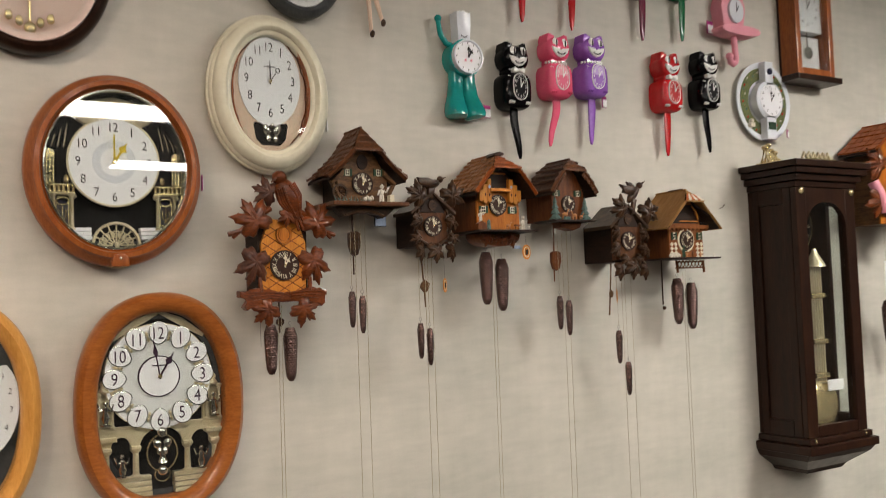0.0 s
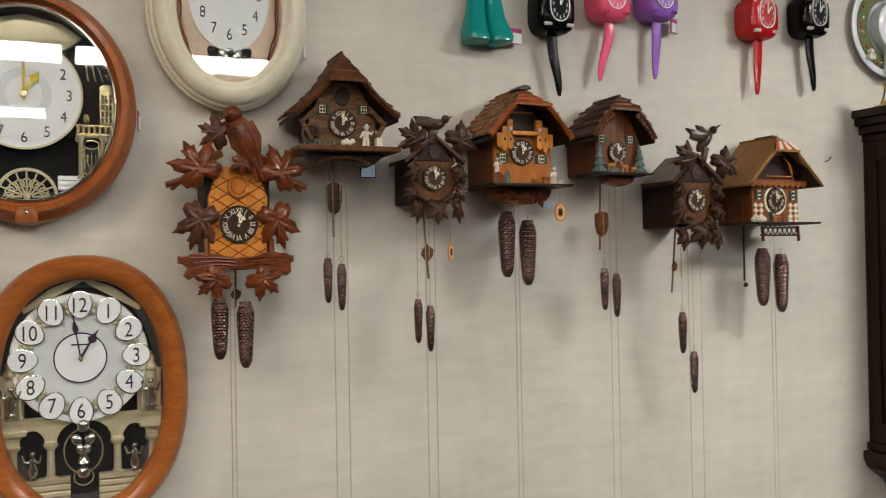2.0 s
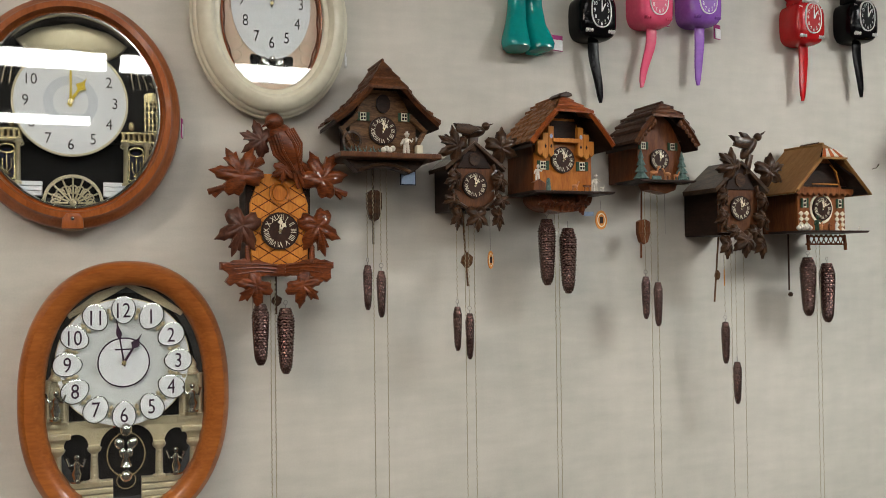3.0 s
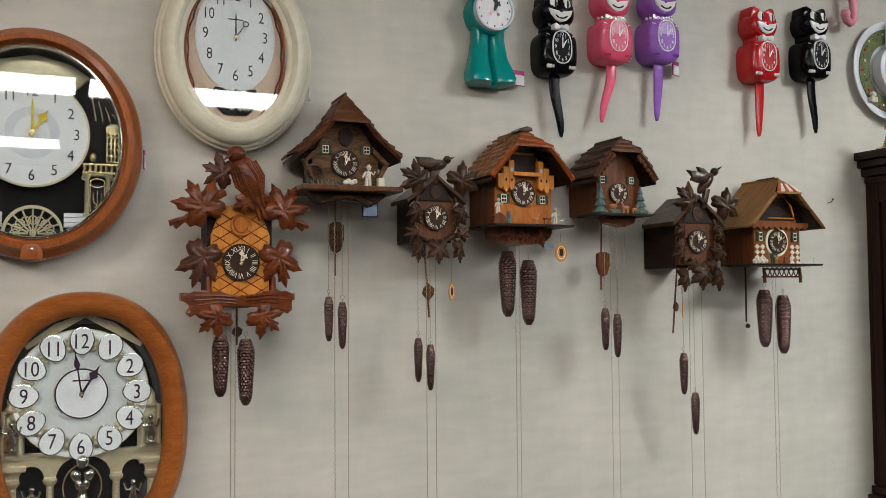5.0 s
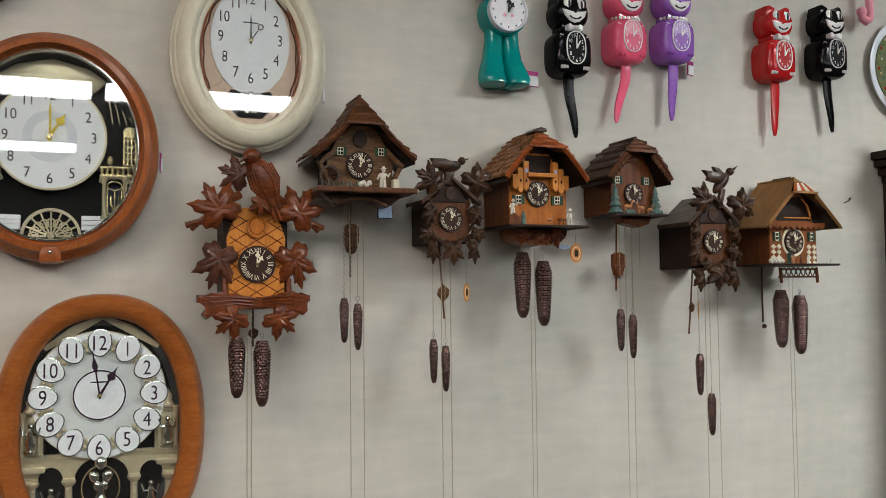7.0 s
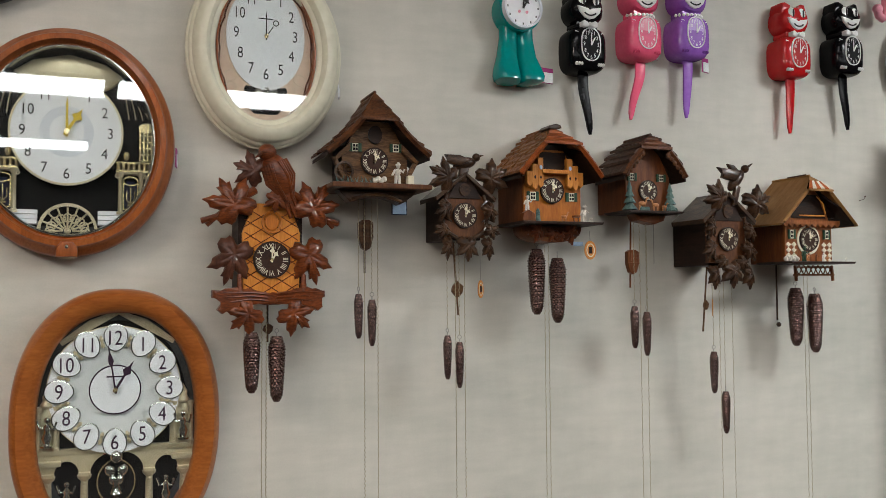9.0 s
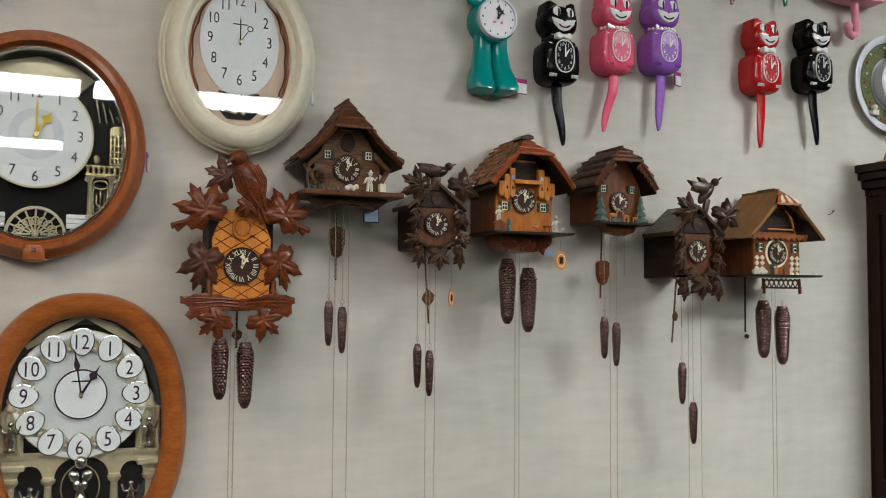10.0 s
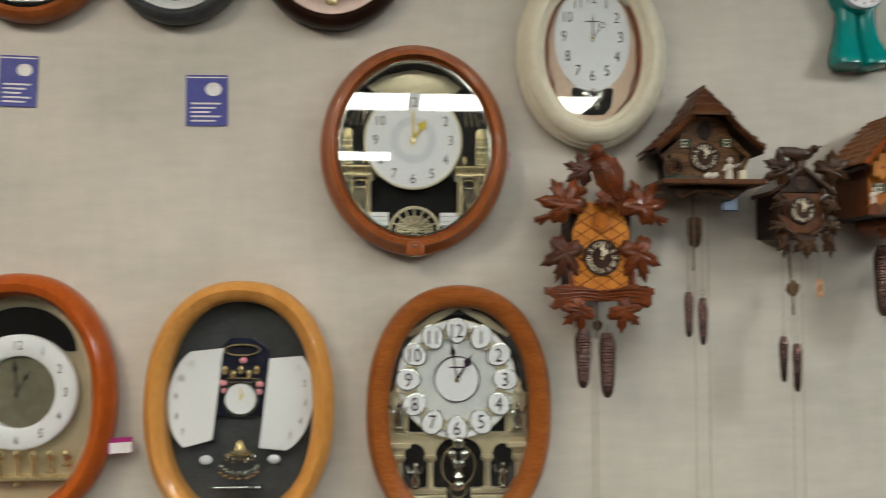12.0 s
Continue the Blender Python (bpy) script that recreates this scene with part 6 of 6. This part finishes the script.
    if pale == "upper":
        part("dial_field", slab(B(), [(-0.0215, 0.004), (0.0215, 0.004)] + [(0.0215 * math.cos(q), 0.006 + 0.027 * math.sin(q)) for q in (math.pi * k / 12 for k in range(1, 12))], -0.0662, -0.0666), "pale_pink" if mat != "k_purple" else "pale_lilac", face, "paler upper dial")
    numeral_parts(ARABIC, 0.0172, 0.0285, 0.0122, -0.0668, "white", face)
    part("minute_hand", hand(B(), 0.024, 0, -0.0682, 0.003, False, 0.1), "white", face, "white hand")
    part("hour_hand", hand(B(), 0.018, 30, -0.0695, 0.0036, False, 0.1), "white", face, "white hand")
    for s in (-1, 1):
        w = B()
        for k in range(3):
            rod(w, [(s * (0.028 + 0.001 * k), -0.061, 0.026 - 0.006 * k), (s * (0.035 + 0.001 * k), -0.058, 0.0295 - 0.006 * k)], 0.0012, 5)
        part("paw", w, "white", t, "white paw lines")
        f = B()
        for k in range(3):
            ball(f, (s * 0.027 + 0.006 * (k - 1), -0.06, -0.043), (0.0034, 0.006, 0.0045), 8, 6)
        part("foot", f, "white" if "black" in mat or "red" in mat else mat, t, "little toes", True)
    tail = B()
    rings = []
    for k in range(11):
        f = k / 10
        wd = 0.0125 * (1 - 0.62 * f ** 2.2) * (1.0 if k < 10 else 0.5)
        cx, cz = tail_lean * f ** 1.6 - 0.15 * tail_lean * math.sin(6.3 * f), -0.05 - 0.144 * f
        rings.append([(cx + wd * px, -0.03 + 0.004 * py, cz) for px, py in ((-1, -0.6), (-0.5, -1), (0.5, -1), (1, -0.6), (1, 0.6), (0.5, 1), (-0.5, 1), (-1, 0.6))])
    part("tail", loft(tail, rings), mat, t, smooth=True)
    return t


c = cat_clock(1.224, 2.171, "k_black", "black", "bow", 0.016)
price_tag(c, 0.052, -0.02, -0.022, 0.012, 0.032, 10)
c = cat_clock(1.373, 2.212, "k_pink", "pink", "pearls", -0.026, "upper")
price_tag(c, 0.052, -0.02, -0.03, 0.012, 0.034, 10)
c = cat_clock(1.506, 2.226, "k_purple", "purple", "pearls", -0.006, "upper")
price_tag(c, 0.058, -0.02, -0.062, 0.026, 0.034, 20)
c = cat_clock(1.811, 2.207, "k_red", "red", "bow", -0.004)
price_tag(c, 0.05, -0.02, -0.03, 0.01, 0.026, 10)
cat_clock(1.982, 2.227, "k_black", "black", "bow", 0.012)
for x, z, m, n in ((1.27, 2.56, "k_red", "red"), (1.449, 2.558, "k_red", "red"), (1.727, 2.56, "k_maroon", "maroon"), (1.898, 2.578, "k_green", "green")):
    cat_clock(x, z, m, n, "bow", -0.004)


def teal_clock():
    t = thing("novelty_clock", 1.067, 2.239, "glossy teal plastic figure-shaped clock with white dial", "wall clock")
    for s in (-1, 1):
        leg = B()
        rings = []
        for k, (z, w, d) in enumerate(((-0.015, 0.036, 0.034), (-0.06, 0.037, 0.034), (-0.1, 0.044, 0.038), (-0.13, 0.054, 0.052), (-0.145, 0.056, 0.06), (-0.156, 0.053, 0.06), (-0.161, 0.044, 0.05))):
            c = 0.001 + w / 2
            rings.append([(s * (c + w / 2 * px), -0.001 - d * (0.5 + 0.5 * py), z) for px, py in ellipse(1, 1, 20, 3)])
        part("leg", loft(leg, rings), "k_teal", t, "flared glossy teal leg", True)
    part("torso", disc(B(), 0.05, 0.05, -0.002, -0.045, 40, bevel=0.006), "k_teal", t, "rounded teal body", True)
    d = part("dial", disc(B(), 0.043, 0.043, -0.045, -0.056, 44), "dial", t, "white round dial")
    part("dial_rim", hoop(B(), 0.0455, 0.0455, [(0, -0.044), (0, -0.06), (0.004, -0.06), (0.005, -0.056), (0.005, -0.044)], 48), "china", d, "pale raised rim", True)
    m = B()
    for k in range(12):
        a = radians(30 * k)
        box(m, 0.036 * math.sin(a) - 0.0012, 0.036 * math.sin(a) + 0.0012, -0.056, -0.0566, 0.036 * math.cos(a) - 0.0022, 0.036 * math.cos(a) + 0.0022)
    part("hour_marks", m, "ink", d)
    part("minute_hand", hand(B(), 0.03, 4, -0.0575, 0.0042, True, 0.1), "ink", d, "black hand")
    part("hour_hand", hand(B(), 0.022, 32, -0.0595, 0.0048, True, 0.1), "ink", d, "black hand")
    for s in (-1, 1):
        part("rosy_dot", disc(B(), 0.0035, 0.0035, -0.056, -0.0568, 10, cx=s * 0.009, cz=-0.01), "k_rose", d, "small pink dot")
    part("head", slab(B(), [(-0.019, 0.04), (0.018, 0.04), (0.021, 0.082), (0.024, 0.128), (0.012, 0.122), (0.0, 0.13), (-0.012, 0.124), (-0.022, 0.126), (-0.02, 0.08)], -0.004, -0.04, 0.003), "china", t, "pale face plate", True)
    g = B()
    for i in range(9):
        a = -0.9 + 0.225 * i
        ball(g, (0.011 * math.sin(a), -0.0405, 0.066 - 0.009 * math.cos(a)), (0.0018, 0.001, 0.0014), 6, 5)
    part("smile", g, "ink", t, "thin dark smile")
    arm = B()
    rod(arm, [(-0.03, -0.02, 0.035), (-0.048, -0.022, 0.04), (-0.064, -0.022, 0.062), (-0.07, -0.022, 0.1)], 0.0085, 10, 0.8)
    ball(arm, (-0.07, -0.022, 0.104), 0.01, 10, 7)
    part("arm", arm, "k_teal", t, "raised teal arm", True)
    price_tag(t, 0.074, -0.02, -0.135, 0.034, 0.034, 10)


teal_clock()


def flamingo_clock():
    t = thing("novelty_clock", 2.125, 2.46, "soft pink plastic novelty clock with a hooked tail", "wall clock")
    part("body", slab(B(), [(-0.05, -0.015), (-0.062, 0.06), (-0.03, 0.14), (0.03, 0.14), (0.055, 0.06), (0.04, -0.015)], -0.002, -0.05, 0.006), "k_rose", t, smooth=True)
    part("saucer", slab(B(), ellipse(0.092, 0.016, 36, 2.3, cx=0.01, cz=-0.022), -0.01, -0.07, 0.005), "k_rose", t, "wide pink skirt", True)
    d = part("dial", disc(B(), 0.034, 0.04, -0.05, -0.058, 32, cz=0.045), "china", t, "pale dial")
    part("pointers", hand(hand(B(), 0.028, 0, -0.058, 0.003, False, z=0.045), 0.02, 30, -0.0595, 0.003, False, z=0.045), "ink", d, "dark pointers")
    k = B()
    rod(k, [(0.0, -0.04, -0.03), (0.003, -0.04, -0.07), (0.006, -0.04, -0.105), (0.004, -0.04, -0.122), (-0.008, -0.04, -0.13), (-0.02, -0.04, -0.124), (-0.024, -0.04, -0.11)], 0.0105, 10)
    ball(k, (-0.024, -0.04, -0.106), 0.013, 10, 8)
    part("tail", k, "k_rose", t, "hooked pink tail", True)
    price_tag(t, -0.088, -0.02, -0.012, 0.034, 0.042, 10)


flamingo_clock()


def legs_ornament():
    t = thing("novelty_clock", 0.805, 2.43, "pale figure-shaped clock with two thin hanging legs", "wall clock")
    part("body", disc(B(), 0.05, 0.06, -0.002, -0.04, 32, bevel=0.006), "peach", t, smooth=True)
    part("dial", disc(B(), 0.035, 0.035, -0.04, -0.046, 28), "dial", t, "white dial")
    for x0, x1, z1 in ((-0.017, -0.012, -0.15), (0.0, 0.02, -0.118)):
        part("leg", rod(B(), [(x0, -0.03, -0.05), (x1, -0.032, z1)], 0.007, 8, 0.7), "peach", t, "thin pale leg", True)
        part("shoe", ball(B(), (x1 + 0.002, -0.034, z1 - 0.006), (0.006, 0.009, 0.01), 8, 6), "umber", t, "dark little shoe", True)


legs_ornament()


def plate_clock():
    t = thing("plate_clock", 2.283, 2.222, "white china plate clock with a green wreath and handle", "wall clock")
    rings = []
    n = 64
    bm = B()
    prof = [(0.1, -0.002), (0.134, -0.016), (0.135, -0.02), (0.128, -0.022), (0.108, -0.014), (0.06, -0.012)]
    loft(bm, [[(r * math.cos(2 * math.pi * i / n), y, r * math.sin(2 * math.pi * i / n)) for i in range(n)] for r, y in prof])
    part("plate", bm, "china", t, smooth=True)
    part("wreath", hoop(B(), 0.115, 0.115, [(0, -0.0175), (0, -0.0195), (0.04, -0.0165), (0.04, -0.0145)], 64), "wreath", t, "painted green wreath")
    rnd = random.Random(3)
    for k in range(46):
        a, r = 2 * math.pi * k / 46 + 0.05, 0.094 + 0.016 * rnd.random()
        part("blossom", ball(B(), (r * math.cos(a), -0.0195, r * math.sin(a)), (0.004, 0.002, 0.004), 6, 5), ("gold", "figure", "wreath", "k_red")[k % 4] if k % 5 else "fir", t, "tiny painted blossom")
    hs = B()
    lathe(hs, [(0.062, 0), (0.066, 0.004), (0.066, 0.03), (0.06, 0.034)], (0, 0, 0), 40)
    for v in hs.verts:
        v.co = (v.co.x, -0.014 - v.co.z, v.co.y)
    part("housing", hs, "china", t, "pale blue raised dial housing", True)
    d = part("dial", disc(B(), 0.054, 0.054, -0.048, -0.05, 44), "dial", t, "white dial with black numbers")
    numeral_parts(ARABIC, 0.045, 0.045, 0.014, -0.0503, "ink", d)
    part("pointers", hand(hand(B(), 0.036, 0, -0.051, 0.003, True), 0.026, 30, -0.0525, 0.003, True), "ink", d, "black pointers")
    part("strap", box(B(), -0.02, 0.02, -0.02, -0.048, 0.05, 0.132, 0.003), "china", t, "pale blue top strap")
    part("screw_eye", disc(B(), 0.011, 0.011, -0.048, -0.052, 20, cz=0.098), "navy", t, "dark round knob")
    part("strap", box(B(), -0.024, 0.024, -0.02, -0.048, -0.132, -0.05, 0.003), "china", t, "pale blue lower strap")
    part("plaque", box(B(), -0.017, 0.017, -0.048, -0.051, -0.1, -0.075), "green", t, "dark green plaque")
    part("toy_engine", ball(box(B(), -0.088, -0.066, -0.02, -0.034, -0.092, -0.078, 0.002), (-0.08, -0.03, -0.072), (0.01, 0.008, 0.008), 8, 6), "figure", t, "tiny painted ornament", True)
    price_tag(t, 0.075, -0.05, -0.11, 0.036, 0.026, 30)


plate_clock()


def box_clock():
    t = thing("wall_clock", 2.5, 2.47, "tall reddish brown wooden box clock with white dial", "wall clock")
    part("back_board", box(B(), -0.1, 0.1, 0, -0.008, -0.15, 0.2), "mahogany", t)
    for x0, x1, z0, z1 in ((-0.1, -0.076, -0.15, 0.2), (0.076, 0.1, -0.15, 0.2), (-0.076, 0.076, -0.15, -0.125), (-0.076, 0.076, 0.18, 0.2)):
        part("frame_rail", box(B(), x0, x1, -0.008, -0.075, z0, z1, 0.003), "cherry", t)
    part("base_rail", box(B(), -0.12, 0.12, 0, -0.09, -0.172, -0.151, 0.004), "mahogany", t, "dark base moulding")
    d = part("dial", box(B(), -0.0745, 0.0745, -0.01, -0.048, 0.012, 0.178, 0.002), "dial", t, "white dial card")
    numeral_parts(ROMAN, 0.054, 0.06, 0.018, -0.0484, "ink", d, 0, 0.098)
    part("pointers", hand(hand(B(), 0.045, 0, -0.05, 0.003, True, z=0.098), 0.03, 30, -0.0515, 0.003, True, z=0.098), "ink", d, "black pointers")
    part("lower_card", box(B(), -0.073, 0.073, -0.01, -0.035, -0.122, -0.002, 0.002), "paper", t, "white paper card")
    p = B()
    rod(p, [(0, -0.042, 0.011), (0, -0.042, -0.06)], 0.002)
    disc(p, 0.022, 0.022, -0.04, -0.046, 24, cz=-0.062)
    part("pendulum", p, "silver", t, "silvery pendulum")
    g = part("glass", box(B(), -0.0755, 0.0755, -0.062, -0.064, -0.1245, 0.1795), "glass", t, "clear shiny glass")
    g.visible_shadow = False


box_clock()


# ---- the long case on the wall, with what stands on it ----
def regulator():
    t = thing("regulator_clock", 2.35, 1.5, "tall dark mahogany wall regulator clock with brass pendulum", "wall clock")
    W, D, LO, HI = 0.15, 0.165, -0.385, 0.41
    part("back_board", box(B(), -W, W, 0, -0.012, LO, HI), "mahogany", t)
    for s in (-1, 1):
        for y0, y1 in ((-0.013, -0.04 if s < 0 else -0.09), (-D + 0.03, -D)):
            part("side_stile", box(B(), s * W - 0.01 * (s + 1), s * W + 0.01 * (1 - s), y0, y1, LO, HI, 0.002), "mahogany", t)
        for z0, z1 in ((LO, LO + 0.05), (HI - 0.05, HI)):
            part("side_rail", box(B(), s * W - 0.01 * (s + 1), s * W + 0.01 * (1 - s), -0.041 if s < 0 else -0.091, -D + 0.031, z0, z1), "mahogany", t)
        if s < 0:
            part("side_panel", box(B(), -W + 0.007, -W + 0.012, -0.041, -D + 0.031, LO + 0.051, HI - 0.051), "mahogany", t, "recessed dark side panel")
        else:
            g = part("side_glass", box(B(), W - 0.01, W - 0.007, -0.091, -D + 0.031, LO + 0.051, HI - 0.051), "glass", t, "clear side glass")
            g.visible_shadow = False
    n = 14
    arch = [(-0.098 * math.cos(math.pi * k / n), 0.29 + 0.075 * math.sin(math.pi * k / n)) for k in range(n + 1)]
    # door: two stiles, a bottom rail and an arched head
    door = part("door", box(B(), -W, -0.1, -D - 0.001, -D - 0.022, LO, HI, 0.003), "mahogany", t, "dark framed glass door")
    part("stile", box(B(), 0.1, W, -D - 0.001, -D - 0.022, LO, HI, 0.003), "mahogany", door)
    part("rail", box(B(), -0.0995, 0.0995, -D - 0.001, -D - 0.021, LO, LO + 0.035, 0.003), "mahogany", door)
    part("arched_head", slab(B(), [(-0.0995, HI), (0.0995, HI), (0.0995, 0.29)] + [(-x, z) for x, z in arch[1:-1]] + [(-0.0995, 0.29)], -D - 0.001, -D - 0.021), "mahogany", door)
    g = part("glass", slab(B(), [(-0.099, LO + 0.03), (0.099, LO + 0.03)] + [(-x, z) for x, z in arch], -D - 0.008, -D - 0.011), "glass", door, "clear shiny glass")
    g.visible_shadow = False
    for x in (-0.128, 0.128):
        for z in (LO - 0.01, HI - 0.012):
            part("knob", ball(B(), (x, -D - 0.026, z), (0.011, 0.007, 0.011), 12, 8), "gold", t, "small brass corner button", True)
    for k, (o, z0, z1) in enumerate(((0.006, HI, HI + 0.02), (0.018, HI + 0.02, HI + 0.042), (0.032, HI + 0.042, HI + 0.062), (0.042, HI + 0.062, HI + 0.084))):
        part("crown_moulding", box(B(), -W - o, W + o, 0, -D - 0.022 - o, z0 + 0.0005, z1, 0.004), "mahogany", t)
    for o, z0, z1 in ((0.012, LO - 0.022, LO), (0.026, LO - 0.05, LO - 0.022)):
        part("base_moulding", box(B(), -W - o, W + o, 0, -D - 0.02 - o, z0, z1 - 0.0005, 0.005), "mahogany", t)
    bm = B()
    loft(bm, [[(-w, 0, z), (-w, -d, z), (w, -d, z), (w, 0, z)] for w, d, z in ((W + 0.02, D + 0.035, LO - 0.0505), (W + 0.01, D + 0.02, LO - 0.07), (W - 0.05, D - 0.03, LO - 0.11), (W - 0.06, D - 0.04, LO - 0.125))])
    part("base_bracket", bm, "mahogany", t, "tapered lower bracket")
    d = part("dial", disc(B(), 0.082, 0.082, -0.06, -0.066, 44, cz=0.295), "black", t, "dark dial with brass ring")
    part("dial_ring", hoop(B(), 0.085, 0.085, [(0, -0.06), (0, -0.07), (0.004, -0.07), (0.004, -0.06)], 48, cz=0.295), "gold", d, "brass ring", True)
    numeral_parts(ROMAN, 0.066, 0.066, 0.02, -0.0665, "champagne", d, 0, 0.295, False)
    part("pointers", hand(hand(B(), 0.06, 0, -0.069, 0.004, True, z=0.295), 0.042, 30, -0.0705, 0.004, True, z=0.295), "champagne", d, "pale pointers")
    p = B()
    for x in (-0.024, -0.012, 0, 0.012, 0.024):
        rod(p, [(x, -0.132, 0.16), (x, -0.132, -0.24)], 0.0032, 8)
    lathe(p, [(0.034, 0), (0.03, 0.012), (0.01, 0.045), (0.006, 0.06)], (0, -0.132, 0.155), 14)
    pend = part("pendulum", p, "champagne", t, "gridiron brass pendulum rods", True)
    for z in (0.06, -0.09, -0.2):
        part("cross_plate", box(B(), -0.036, 0.036, -0.12, -0.144, z - 0.008, z + 0.008, 0.003), "gold", pend, "brass cross plate")
    b = B()
    ball(b, (0, -0.132, -0.295), (0.078, 0.02, 0.078), 32, 16)
    part("bob", b, "gold", pend, "round polished brass bob", True)
    part("paper_note", box(B(), 0.0, 0.08, -0.155, -0.157, -0.25, -0.215), "paper", t, "small white paper note")


regulator()
t = thing("brass_ornament", 2.25, 1.9852, "tarnished brass ornament lying on top of the regulator", "ornament", y=-0.1)
o = box(B(), -0.09, 0.01, -0.03, 0.03, 0, 0.012, 0.003)
part("base", o, "gold", t)
for k in range(7):
    top = 0.03 + 0.03 * math.sin(1.3 + k * 0.55) + 0.008 * (k % 2)
    o = rod(B(), [(-0.085 + 0.015 * k, -0.022, 0.012), (-0.09 + 0.015 * k, -0.01, top), (-0.072 + 0.014 * k, 0.018, 0.012)], 0.006, 6)
    ball(o, (-0.088 + 0.015 * k, -0.01, top), (0.011, 0.011, 0.008), 8, 6)
    part("scroll", o, "gold", t, "twisted brass scroll", True)
t = thing("brass_plate", 2.4, 1.9852, "polished brass plate with a scroll resting on the regulator", "ornament", y=-0.1)
part("plate", box(B(), -0.06, 0.08, -0.045, 0.04, 0, 0.03, 0.004), "gold", t)
o = B()
for k in range(6):
    rod(o, [(-0.08 + 0.024 * k, -0.03, 0.03), (-0.07 + 0.024 * k, -0.03, 0.05), (-0.055 + 0.024 * k, -0.03, 0.031)], 0.005, 6)
part("scroll", o, "champagne", t, "curled brass scroll", True)


def corner_cuckoo():
    t = thing("cuckoo_clock", 2.82, 1.93, "large carved brown cuckoo clock with orange leaves", "cuckoo clock", "cuckoo clocks")
    part("case", box(B(), -0.09, 0.09, 0, -0.13, -0.13, 0.12, 0.003), "chalet", t)
    gable_roof(t, 0.235, 0.13, 0.15, -0.02, -0.17, 0.03, 5, 5, "shingle_red", flare=0.0)
    part("front_panel", slab(B(), house_front(0.1, -0.13, 0.1, 0.2, 0), -0.13, -0.137, 0.001), "amber", t, "orange wooden front")
    cuckoo_dial(t, 0, -0.138, 0, 0.035)
    for x, z, size, turn in ((-0.11, 0.08, 0.13, -40), (0.11, 0.08, 0.13, 40), (-0.11, -0.05, 0.12, 200), (0.11, -0.05, 0.12, 160), (0, -0.14, 0.12, 180)):
        part("leaf", maple(B(), x, z, -0.14, size, turn), "carved", t, "carved maple leaf")
    part("paper_scroll", rod(B(), [(-0.12, -0.13, 0.02), (-0.1, -0.15, -0.05), (-0.09, -0.15, -0.09)], 0.02, 10), "k_rose", t, "pale pink ribbon roll", True)
    c = part("price_card", box(B(), -0.11, -0.03, -0.145, -0.147, -0.37, -0.26), "paper", t, "white price card")
    part("string", rod(B(), [(-0.07, -0.14, -0.26), (-0.06, -0.13, -0.13)], 0.001, 4), "wire", t)
    pine_cone(t, -0.03, -0.1, -0.4, 0.16, 0.024)
    pine_cone(t, 0.05, -0.1, -0.44, 0.16, 0.024)
    chain(t, -0.03, -0.1, -0.13, -0.385)
    chain(t, 0.05, -0.1, -0.13, -0.425)


corner_cuckoo()
